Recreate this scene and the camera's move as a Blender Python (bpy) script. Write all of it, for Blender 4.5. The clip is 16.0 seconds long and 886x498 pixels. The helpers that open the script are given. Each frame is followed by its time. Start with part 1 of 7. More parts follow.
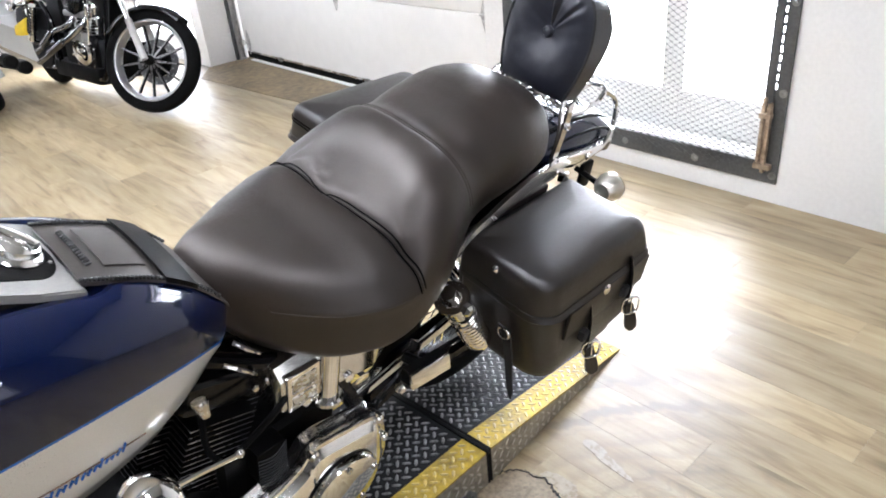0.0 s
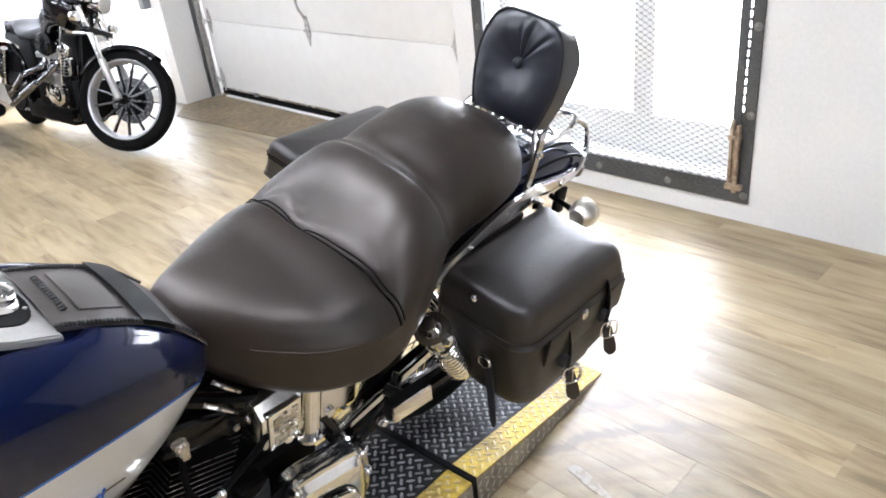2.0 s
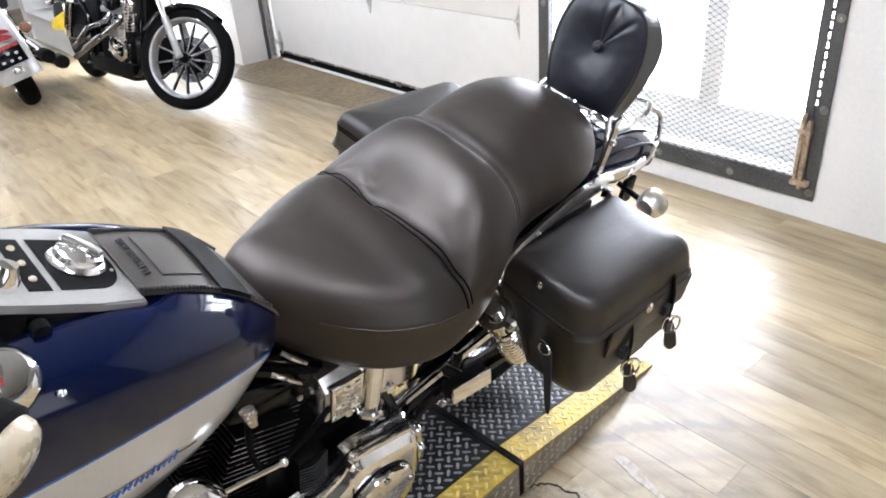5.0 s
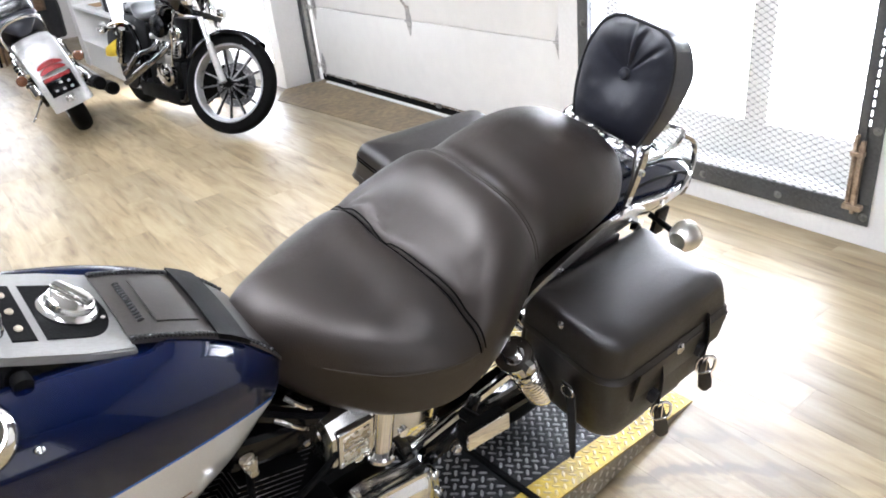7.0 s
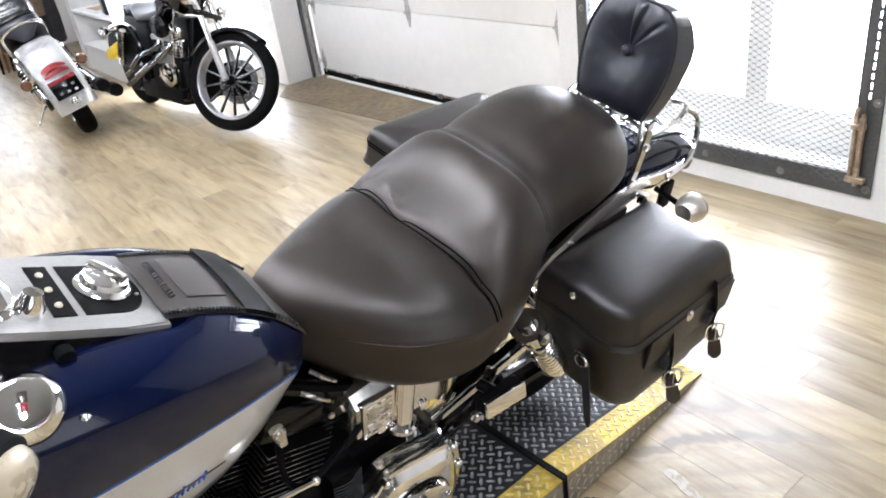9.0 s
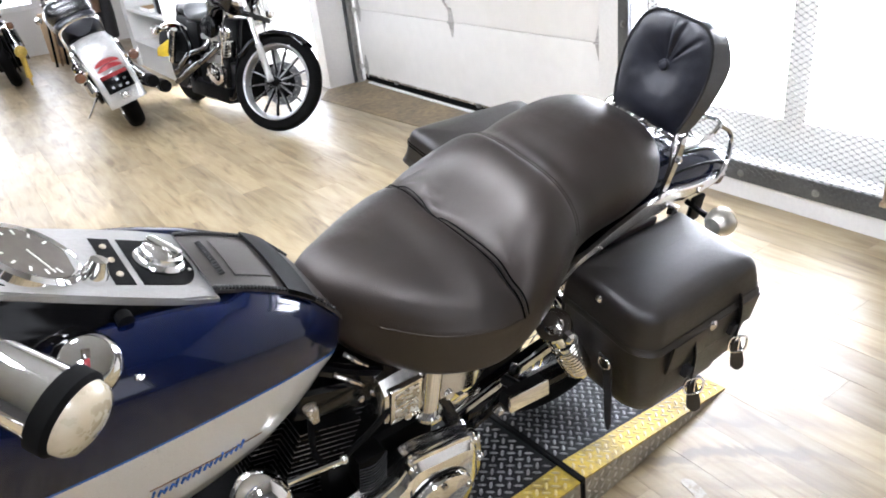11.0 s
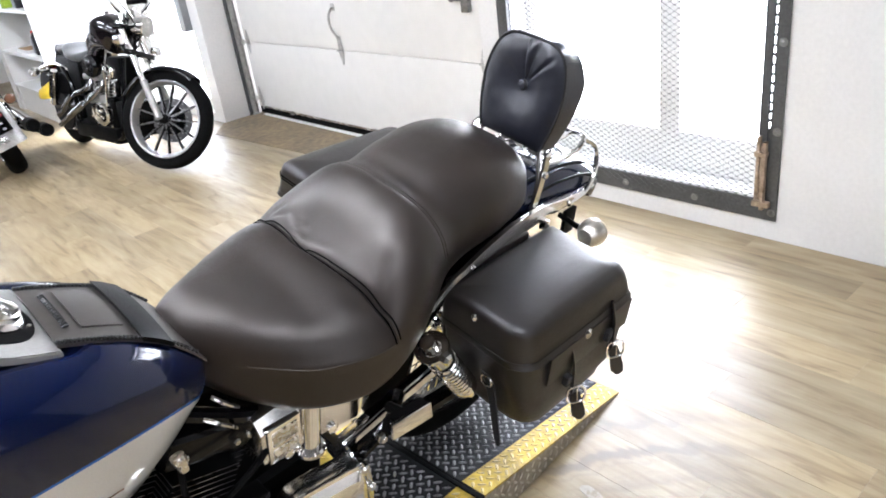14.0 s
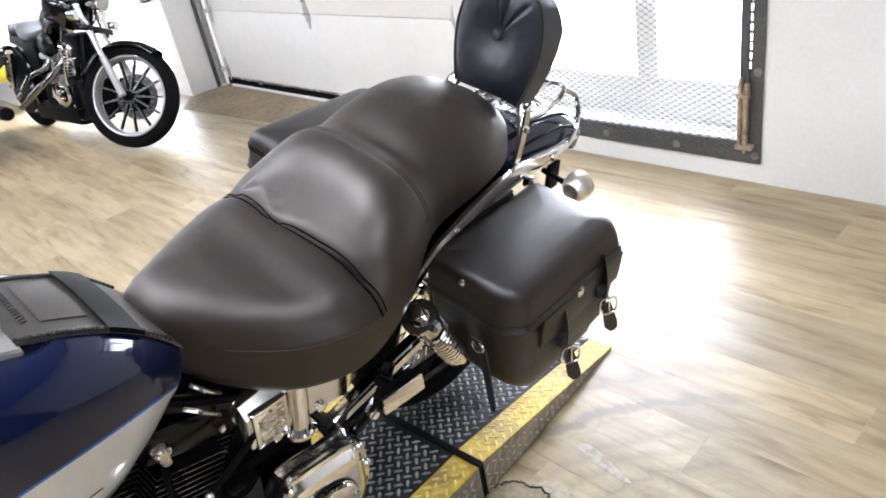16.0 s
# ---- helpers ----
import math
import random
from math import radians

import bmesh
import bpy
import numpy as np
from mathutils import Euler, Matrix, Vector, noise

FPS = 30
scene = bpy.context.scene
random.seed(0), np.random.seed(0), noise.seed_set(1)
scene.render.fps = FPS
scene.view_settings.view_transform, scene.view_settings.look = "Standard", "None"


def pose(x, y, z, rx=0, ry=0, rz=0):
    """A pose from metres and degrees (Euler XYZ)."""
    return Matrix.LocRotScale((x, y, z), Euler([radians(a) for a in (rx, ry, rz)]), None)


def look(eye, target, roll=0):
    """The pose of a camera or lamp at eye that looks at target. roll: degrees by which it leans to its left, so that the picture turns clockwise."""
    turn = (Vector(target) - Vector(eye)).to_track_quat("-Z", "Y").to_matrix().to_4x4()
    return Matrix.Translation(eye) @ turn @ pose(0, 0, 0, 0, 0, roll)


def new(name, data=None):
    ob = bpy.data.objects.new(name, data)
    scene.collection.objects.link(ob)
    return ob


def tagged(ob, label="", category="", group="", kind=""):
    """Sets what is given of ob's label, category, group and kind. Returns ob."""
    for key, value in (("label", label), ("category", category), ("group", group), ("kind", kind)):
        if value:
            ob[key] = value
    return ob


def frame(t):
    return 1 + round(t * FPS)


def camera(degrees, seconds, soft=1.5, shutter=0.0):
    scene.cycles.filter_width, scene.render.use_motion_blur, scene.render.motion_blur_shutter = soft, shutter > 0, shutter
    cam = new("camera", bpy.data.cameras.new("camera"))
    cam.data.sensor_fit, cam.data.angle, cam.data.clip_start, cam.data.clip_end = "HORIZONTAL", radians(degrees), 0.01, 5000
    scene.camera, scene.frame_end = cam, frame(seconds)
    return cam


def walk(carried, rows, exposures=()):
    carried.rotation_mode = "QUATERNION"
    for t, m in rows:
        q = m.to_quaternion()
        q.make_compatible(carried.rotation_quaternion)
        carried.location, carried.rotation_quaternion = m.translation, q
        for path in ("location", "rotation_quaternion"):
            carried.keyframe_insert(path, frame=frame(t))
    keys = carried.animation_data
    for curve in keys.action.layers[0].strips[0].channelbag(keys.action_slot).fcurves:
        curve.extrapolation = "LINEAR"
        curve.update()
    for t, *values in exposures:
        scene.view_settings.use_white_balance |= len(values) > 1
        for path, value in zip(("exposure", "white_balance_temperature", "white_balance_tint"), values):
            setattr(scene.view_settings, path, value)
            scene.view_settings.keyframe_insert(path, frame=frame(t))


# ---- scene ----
cam = camera(62.3, 16.0, 1.8)
PATH = [
    (0, (0.438, 0.07, 1.414), (1.572, 1.399, 0.441), -5.6),
    (0.5, (0.449, 0.06, 1.43), (1.635, 1.399, 0.534), -7.2),
    (1, (0.453, 0.063, 1.431), (1.639, 1.417, 0.56), -8.1),
    (1.5, (0.451, 0.065, 1.428), (1.646, 1.389, 0.522), -7.6),
    (2, (0.439, 0.06, 1.423), (1.64, 1.375, 0.512), -6.6),
    (2.5, (0.426, 0.048, 1.424), (1.623, 1.362, 0.506), -5.3),
    (3, (0.437, 0.061, 1.402), (1.574, 1.356, 0.388), -6.8),
    (3.5, (0.466, 0.121, 1.402), (1.479, 1.519, 0.392), -8.2),
    (4, (0.478, 0.16, 1.392), (1.501, 1.543, 0.372), -5.4),
    (4.2, (0.457, 0.151, 1.408), (1.5, 1.543, 0.42), -5.2),
    (6.3, (0.395, 0.092, 1.455), (1.545, 1.419, 0.497), -5.1),
    (6.5, (0.459, 0.111, 1.458), (1.575, 1.521, 0.582), -5.2),
    (7, (0.5, 0.122, 1.443), (1.511, 1.585, 0.526), -6.5),
    (7.5, (0.461, 0.099, 1.431), (1.496, 1.536, 0.502), -5.7),
    (8, (0.432, 0.091, 1.427), (1.474, 1.518, 0.49), -6.2),
    (8.5, (0.425, 0.091, 1.438), (1.437, 1.563, 0.539), -7.8),
    (8.7, (0.454, 0.097, 1.434), (1.453, 1.561, 0.508), -8.6),
    (10.8, (0.42, 0.051, 1.433), (1.387, 1.547, 0.523), -7.0),
    (11, (0.412, 0.048, 1.438), (1.354, 1.569, 0.544), -6.7),
    (11.5, (0.414, 0.035, 1.438), (1.372, 1.556, 0.561), -6.5),
    (12, (0.431, 0.02, 1.44), (1.449, 1.519, 0.594), -6.7),
    (12.5, (0.452, 0.008, 1.422), (1.475, 1.469, 0.517), -7.5),
    (13, (0.469, -0.013, 1.436), (1.524, 1.456, 0.582), -9.4),
    (13.5, (0.468, -0.016, 1.451), (1.547, 1.463, 0.647), -6.0),
    (14, (0.488, -0.01, 1.434), (1.62, 1.395, 0.571), -8.0),
    (14.5, (0.493, -0.002, 1.453), (1.649, 1.43, 0.669), -11.3),
    (15, (0.489, 0.014, 1.435), (1.628, 1.419, 0.58), -9.7),
    (15.5, (0.501, 0.027, 1.42), (1.622, 1.422, 0.527), -9.4),
    (16, (0.526, 0.038, 1.407), (1.651, 1.386, 0.447), -11.1),
]
walk(cam, [(t, look(eye, target, roll)) for t, eye, target, roll in PATH], ((0.0, 0.42, 6020, 15), (16.0, 0.42, 6020, 15)))

# ---- world, light ----
world = bpy.data.worlds.new("world")
scene.world = world
world.use_nodes = True
wn = world.node_tree
sky = wn.nodes.new("ShaderNodeTexSky")
sky.sky_type, sky.sun_disc = "NISHITA", False
sky.sun_elevation, sky.sun_rotation = radians(48), radians(80)
wn.nodes["Background"].inputs[1].default_value = 0.12
wn.links.new(sky.outputs[0], wn.nodes["Background"].inputs[0])

sun = new("sun", bpy.data.lights.new("sun", "SUN"))
sun.data.energy, sun.data.angle, sun.data.color = 1.2, radians(12), (1.0, 0.95, 0.88)
sun.matrix_basis = look((9, 2, 12), (0, 1, 0))


def daylight(place, target, width, height, watts, colour=(1.0, 0.99, 0.97)):
    lamp = new("window_daylight", bpy.data.lights.new("window_daylight", "AREA"))
    lamp.data.shape, lamp.data.size, lamp.data.size_y = "RECTANGLE", width, height
    lamp.data.energy, lamp.data.color = watts, colour
    lamp.matrix_basis = look(place, target)
    return lamp


daylight((3.42, 1.92, 1.05), (0.0, 1.92, 0.95), 1.25, 1.85, 105, (0.93, 0.97, 1.0))
daylight((3.12, 6.45, 1.0), (0.0, 6.45, 0.9), 1.15, 1.8, 60, (0.93, 0.97, 1.0))
# fill lamp in an added south window, behind the camera
daylight((0.3, -2.30, 1.25), (0.3, 1.0, 0.7), 2.3, 1.7, 3, (0.97, 0.98, 1.0))
daylight((0.6, 10.72, 1.3), (0.6, 0.0, 1.0), 2.0, 1.5, 17, (0.93, 0.97, 1.0))


# ---- materials ----
MATS = {}


def material(name, colour, rough=0.5, metal=0.0, vary=0.12, scale=6.0, fine=80.0, bump=0.0, coat=0.0, rough_vary=0.1, spec=0.5, per_object=0.0, stretch=(1, 1, 1), dark=None):
    """A surface with variation at two scales. dark: a second colour for stains."""
    if name in MATS:
        return MATS[name]
    m = bpy.data.materials.new(name)
    m.use_nodes = True
    t = m.node_tree
    b = t.nodes["Principled BSDF"]
    b.inputs["Metallic"].default_value = metal
    b.inputs["Coat Weight"].default_value = coat
    b.inputs["Coat Roughness"].default_value = 0.04
    b.inputs["Specular IOR Level"].default_value = spec
    co = t.nodes.new("ShaderNodeTexCoord")
    mp = t.nodes.new("ShaderNodeMapping")
    mp.inputs["Scale"].default_value = stretch
    t.links.new(co.outputs["Object"], mp.inputs[0])
    big, small = t.nodes.new("ShaderNodeTexNoise"), t.nodes.new("ShaderNodeTexNoise")
    for n, s, d in ((big, scale, 4), (small, fine, 3)):
        n.inputs["Scale"].default_value, n.inputs["Detail"].default_value = s, d
        t.links.new(mp.outputs[0], n.inputs["Vector"])
    mix = t.nodes.new("ShaderNodeMath")
    mix.operation = "MULTIPLY_ADD"
    mix.inputs[1].default_value = 0.45
    t.links.new(small.outputs["Fac"], mix.inputs[0])
    half = t.nodes.new("ShaderNodeMath")
    half.operation = "MULTIPLY"
    half.inputs[1].default_value = 0.55
    t.links.new(big.outputs["Fac"], half.inputs[0])
    t.links.new(half.outputs[0], mix.inputs[2])
    ramp = t.nodes.new("ShaderNodeValToRGB")
    lo = dark if dark else tuple(c * (1 - 2.2 * vary) for c in colour)
    hi = tuple(min(1.0, c * (1 + 1.2 * vary)) for c in colour)
    ramp.color_ramp.elements[0].position, ramp.color_ramp.elements[0].color = 0.3, (*lo, 1)
    ramp.color_ramp.elements[1].position, ramp.color_ramp.elements[1].color = 0.62, (*hi, 1)
    t.links.new(mix.outputs[0], ramp.inputs[0])
    out = ramp.outputs[0]
    if per_object:
        info = t.nodes.new("ShaderNodeObjectInfo")
        hsv = t.nodes.new("ShaderNodeHueSaturation")
        mr = t.nodes.new("ShaderNodeMapRange")
        mr.inputs[3].default_value, mr.inputs[4].default_value = 1 - per_object, 1 + per_object
        t.links.new(info.outputs["Random"], mr.inputs[0])
        t.links.new(mr.outputs[0], hsv.inputs["Value"])
        t.links.new(out, hsv.inputs["Color"])
        out = hsv.outputs[0]
    t.links.new(out, b.inputs["Base Color"])
    rr = t.nodes.new("ShaderNodeMapRange")
    rr.inputs[1].default_value, rr.inputs[2].default_value = 0.3, 0.7
    rr.inputs[3].default_value, rr.inputs[4].default_value = max(0.02, rough - rough_vary), min(1.0, rough + rough_vary)
    t.links.new(mix.outputs[0], rr.inputs[0])
    t.links.new(rr.outputs[0], b.inputs["Roughness"])
    if bump:
        bp = t.nodes.new("ShaderNodeBump")
        bp.inputs["Strength"].default_value, bp.inputs["Distance"].default_value = bump, 0.002
        t.links.new(small.outputs["Fac"], bp.inputs["Height"])
        t.links.new(bp.outputs[0], b.inputs["Normal"])
    MATS[name] = m
    return m


def glowing(name, colour, strength):
    m = bpy.data.materials.new(name)
    m.use_nodes = True
    b = m.node_tree.nodes["Principled BSDF"]
    b.inputs["Base Color"].default_value = (*colour, 1)
    b.inputs["Emission Color"].default_value = (*colour, 1)
    b.inputs["Emission Strength"].default_value = strength
    return m


def clear(name, tint=(1, 1, 1), rough=0.0):
    m = bpy.data.materials.new(name)
    m.use_nodes = True
    b = m.node_tree.nodes["Principled BSDF"]
    b.inputs["Base Color"].default_value = (*tint, 1)
    b.inputs["Transmission Weight"].default_value = 1.0
    b.inputs["Roughness"].default_value = rough
    b.inputs["IOR"].default_value = 1.45
    return m


def leather(name, colour, rough, grain=420.0, bump=0.25, dark=None, spec=0.85, sheen=(1, 1, 1)):
    m = material(name, colour, rough, vary=0.3, scale=7, fine=140, rough_vary=0.10, spec=spec, coat=0.0, dark=dark or tuple(0.5 * c for c in colour))
    m.node_tree.nodes["Principled BSDF"].inputs["Coat Roughness"].default_value = 0.28
    t = m.node_tree
    b = t.nodes["Principled BSDF"]
    b.inputs["Specular Tint"].default_value = (*sheen, 1)
    co = t.nodes.new("ShaderNodeTexCoord")
    v = t.nodes.new("ShaderNodeTexVoronoi")
    v.inputs["Scale"].default_value = grain
    t.links.new(co.outputs["Object"], v.inputs["Vector"])
    bp = t.nodes.new("ShaderNodeBump")
    bp.inputs["Strength"].default_value, bp.inputs["Distance"].default_value = bump, 0.0006
    t.links.new(v.outputs["Distance"], bp.inputs["Height"])
    # soft wrinkles under the grain
    wr = t.nodes.new("ShaderNodeTexNoise")
    wr.inputs["Scale"].default_value, wr.inputs["Detail"].default_value, wr.inputs["Distortion"].default_value = 17.0, 5, 0.6
    t.links.new(co.outputs["Object"], wr.inputs["Vector"])
    bw = t.nodes.new("ShaderNodeBump")
    bw.inputs["Strength"].default_value, bw.inputs["Distance"].default_value = 0.12, 0.004
    t.links.new(wr.outputs["Fac"], bw.inputs["Height"])
    t.links.new(bw.outputs[0], bp.inputs["Normal"])
    t.links.new(bp.outputs[0], b.inputs["Normal"])
    return m


def plank_material(name, island):
    """Pale oak vinyl: long grain, blotches, tone by board."""
    m = bpy.data.materials.new(name)
    m.use_nodes = True
    t = m.node_tree
    b = t.nodes["Principled BSDF"]
    geo = t.nodes.new("ShaderNodeNewGeometry")
    info = t.nodes.new("ShaderNodeObjectInfo")
    rnd = geo.outputs["Random Per Island"] if island else info.outputs["Random"]
    shift = t.nodes.new("ShaderNodeVectorMath")
    shift.operation = "MULTIPLY_ADD"
    shift.inputs[1].default_value = (1, 1, 1)
    comb = t.nodes.new("ShaderNodeCombineXYZ")
    mul = t.nodes.new("ShaderNodeMath")
    mul.operation = "MULTIPLY"
    mul.inputs[1].default_value = 37.0
    t.links.new(rnd, mul.inputs[0])
    t.links.new(mul.outputs[0], comb.inputs[0])
    t.links.new(mul.outputs[0], comb.inputs[1])
    t.links.new(geo.outputs["Position"], shift.inputs[0])
    t.links.new(comb.outputs[0], shift.inputs[2])
    mp = t.nodes.new("ShaderNodeMapping")
    mp.inputs["Scale"].default_value = (7.0, 1.1, 1.0)
    t.links.new(shift.outputs[0], mp.inputs[0])
    grain = t.nodes.new("ShaderNodeTexNoise")
    grain.inputs["Scale"].default_value, grain.inputs["Detail"].default_value, grain.inputs["Distortion"].default_value = 2.6, 4, 0.8
    t.links.new(mp.outputs[0], grain.inputs["Vector"])
    mp2 = t.nodes.new("ShaderNodeMapping")
    mp2.inputs["Scale"].default_value = (60.0, 3.0, 1.0)
    t.links.new(shift.outputs[0], mp2.inputs[0])
    fine = t.nodes.new("ShaderNodeTexNoise")
    fine.inputs["Scale"].default_value, fine.inputs["Detail"].default_value = 2.0, 4
    t.links.new(mp2.outputs[0], fine.inputs["Vector"])
    ramp = t.nodes.new("ShaderNodeValToRGB")
    e = ramp.color_ramp.elements
    e[0].position, e[0].color = 0.26, (0.150, 0.104, 0.052, 1)
    e[1].position, e[1].color = 0.74, (0.43, 0.355, 0.225, 1)
    mid = e.new(0.46)
    mid.color = (0.315, 0.243, 0.138, 1)
    add = t.nodes.new("ShaderNodeMath")
    add.operation = "MULTIPLY_ADD"
    add.inputs[1].default_value = 0.2
    t.links.new(fine.outputs["Fac"], add.inputs[0])
    m7 = t.nodes.new("ShaderNodeMath")
    m7.operation = "MULTIPLY"
    m7.inputs[1].default_value = 0.8
    t.links.new(grain.outputs["Fac"], m7.inputs[0])
    t.links.new(m7.outputs[0], add.inputs[2])
    t.links.new(add.outputs[0], ramp.inputs[0])
    hsv = t.nodes.new("ShaderNodeHueSaturation")
    mr = t.nodes.new("ShaderNodeMapRange")
    mr.inputs[3].default_value, mr.inputs[4].default_value = 0.78, 1.12
    t.links.new(rnd, mr.inputs[0])
    t.links.new(mr.outputs[0], hsv.inputs["Value"])
    t.links.new(ramp.outputs[0], hsv.inputs["Color"])
    # short dark streaks along the boards
    mp3 = t.nodes.new("ShaderNodeMapping")
    mp3.inputs["Scale"].default_value = (26.0, 1.8, 1.0)
    t.links.new(shift.outputs[0], mp3.inputs[0])
    streak = t.nodes.new("ShaderNodeTexNoise")
    streak.inputs["Scale"].default_value, streak.inputs["Detail"].default_value = 1.6, 3
    t.links.new(mp3.outputs[0], streak.inputs["Vector"])
    pick = t.nodes.new("ShaderNodeMapRange")
    pick.inputs[1].default_value, pick.inputs[2].default_value = 0.60, 0.72
    pick.inputs[3].default_value, pick.inputs[4].default_value = 1.0, 0.84
    t.links.new(streak.outputs["Fac"], pick.inputs[0])
    # tyre scuffs: rings round the ramp's foot, worn through in patches
    rel = t.nodes.new("ShaderNodeVectorMath")
    rel.operation = "SUBTRACT"
    rel.inputs[1].default_value = (1.30, 0.30, 0.0)
    t.links.new(geo.outputs["Position"], rel.inputs[0])
    far = t.nodes.new("ShaderNodeVectorMath")
    far.operation = "LENGTH"
    t.links.new(rel.outputs[0], far.inputs[0])
    wob = t.nodes.new("ShaderNodeMath")
    wob.operation = "MULTIPLY_ADD"
    wob.inputs[1].default_value = 0.10
    t.links.new(grain.outputs["Fac"], wob.inputs[0])
    t.links.new(far.outputs["Value"], wob.inputs[2])
    band = t.nodes.new("ShaderNodeTexNoise")
    band.noise_dimensions = "1D"
    band.inputs["Scale"].default_value, band.inputs["Detail"].default_value = 16.0, 4
    t.links.new(wob.outputs[0], band.inputs["W"])
    near = t.nodes.new("ShaderNodeVectorMath")
    near.operation = "DISTANCE"
    near.inputs[1].default_value = (1.68, 0.88, 0.0)
    t.links.new(geo.outputs["Position"], near.inputs[0])
    mask = t.nodes.new("ShaderNodeMapRange")
    mask.inputs[1].default_value, mask.inputs[2].default_value = 0.55, 0.12
    t.links.new(near.outputs["Value"], mask.inputs[0])
    dark = t.nodes.new("ShaderNodeMapRange")
    dark.inputs[1].default_value, dark.inputs[2].default_value = 0.45, 0.72
    dark.inputs[3].default_value, dark.inputs[4].default_value = 0.0, 0.7
    t.links.new(band.outputs["Fac"], dark.inputs[0])
    both = t.nodes.new("ShaderNodeMath")
    both.operation = "MULTIPLY"
    t.links.new(mask.outputs[0], both.inputs[0])
    t.links.new(dark.outputs[0], both.inputs[1])
    left = t.nodes.new("ShaderNodeMath")
    left.operation = "SUBTRACT"
    left.inputs[0].default_value = 1.0
    t.links.new(both.outputs[0], left.inputs[1])
    worn = t.nodes.new("ShaderNodeMath")
    worn.operation = "MULTIPLY"
    t.links.new(left.outputs[0], worn.inputs[0])
    t.links.new(pick.outputs[0], worn.inputs[1])
    dirt = t.nodes.new("ShaderNodeMix")
    dirt.data_type = "RGBA"
    dirt.inputs[6].default_value = (0.13, 0.105, 0.075, 1)
    t.links.new(worn.outputs[0], dirt.inputs[0])
    t.links.new(hsv.outputs[0], dirt.inputs[7])
    t.links.new(dirt.outputs[2], b.inputs["Base Color"])
    smear = t.nodes.new("ShaderNodeTexNoise")
    smear.inputs["Scale"].default_value, smear.inputs["Detail"].default_value = 1.7, 5
    t.links.new(geo.outputs["Position"], smear.inputs["Vector"])
    rr = t.nodes.new("ShaderNodeMapRange")
    rr.inputs[1].default_value, rr.inputs[2].default_value = 0.3, 0.7
    rr.inputs[3].default_value, rr.inputs[4].default_value = 0.28, 0.46
    t.links.new(smear.outputs["Fac"], rr.inputs[0])
    t.links.new(rr.outputs[0], b.inputs["Roughness"])
    bp = t.nodes.new("ShaderNodeBump")
    bp.inputs["Strength"].default_value, bp.inputs["Distance"].default_value = 0.16, 0.001
    t.links.new(fine.outputs["Fac"], bp.inputs["Height"])
    t.links.new(bp.outputs[0], b.inputs["Normal"])
    return m


LEATHER = leather("seat_leather", (0.0090, 0.0051, 0.0036), 0.45, dark=(0.0030, 0.0025, 0.0022), spec=0.8, sheen=(1.0, 0.93, 0.87))
BAG_LEATHER = leather("bag_leather", (0.0075, 0.0045, 0.0034), 0.44, 300, 0.2, dark=(0.0016, 0.0015, 0.0015), spec=0.75)
BLACK_VINYL = leather("black_vinyl", (0.009, 0.010, 0.016), 0.38, 500, 0.12, spec=0.6)
PIPING = material("piping", (0.012, 0.012, 0.012), 0.5, vary=0.2)
RIM_ALLOY = material("satin_rim_alloy", (0.50, 0.50, 0.51), 0.42, 1.0, vary=0.08, rough_vary=0.03)
# exhaust chrome with its dark reflections put into the colour
DARK_CHROME = material("darkened_chrome", (0.36, 0.36, 0.37), 0.10, 1.0, vary=0.25, scale=18, rough_vary=0.06)
THREAD = material("black_thread", (0.002, 0.002, 0.002), 0.9, vary=0.2, spec=0.05)
CHROME = material("chrome", (0.92, 0.91, 0.90), 0.06, 1.0, vary=0.04, rough_vary=0.03)
POLISHED = material("polished_chrome_cover", (0.95, 0.94, 0.92), 0.16, 1.0, vary=0.03, rough_vary=0.05)
DULL_CHROME = material("dull_chrome", (0.62, 0.6, 0.57), 0.24, 1.0, vary=0.12, rough_vary=0.1)
SPOKE_FACE = material("worn_spoke_face", (0.16, 0.16, 0.16), 0.3, 0.9, vary=0.3, scale=20)
SATIN = material("satin_chrome", (0.85, 0.81, 0.74), 0.34, 1.0, vary=0.06, rough_vary=0.05)
ALU = material("cast_aluminium", (0.5, 0.49, 0.47), 0.38, 1.0, vary=0.1, bump=0.1)
BRUSHED = material("brushed_silver", (0.34, 0.335, 0.32), 0.5, 0.5, vary=0.08, fine=300, stretch=(0.06, 1, 1))
BLACK_PAINT = material("black_paint", (0.002, 0.002, 0.0025), 0.16, vary=0.2, coat=0.1, spec=0.25)
BLACK_METAL = material("black_crinkle", (0.0015, 0.0015, 0.0017), 0.5, vary=0.25, bump=0.15, fine=300, spec=0.12)
DARK_RUBBER = material("rubber", (0.004, 0.004, 0.004), 0.75, vary=0.3, bump=0.1, spec=0.08)
BLUE = material("navy_paint", (0.0010, 0.0042, 0.024), 0.18, 0.0, vary=0.08, scale=3, fine=40, coat=0.7, rough_vary=0.01, spec=0.2)
SILVER_PAINT = material("silver_paint", (0.74, 0.73, 0.70), 0.30, 0.25, vary=0.05, scale=3, fine=500, coat=0.9, rough_vary=0.05)
SILVER_METALLIC = material("silver_metallic_paint", (0.52, 0.52, 0.51), 0.28, 0.45, vary=0.06, scale=3, fine=500, coat=0.8, rough_vary=0.05)
STRIPE_BLUE = material("pinstripe_blue", (0.04, 0.16, 0.55), 0.25, vary=0.05, coat=0.8)
WHITE_WALL = material("white_wall_paint", (0.80, 0.79, 0.77), 0.6, vary=0.03, scale=2, fine=60, bump=0.06)
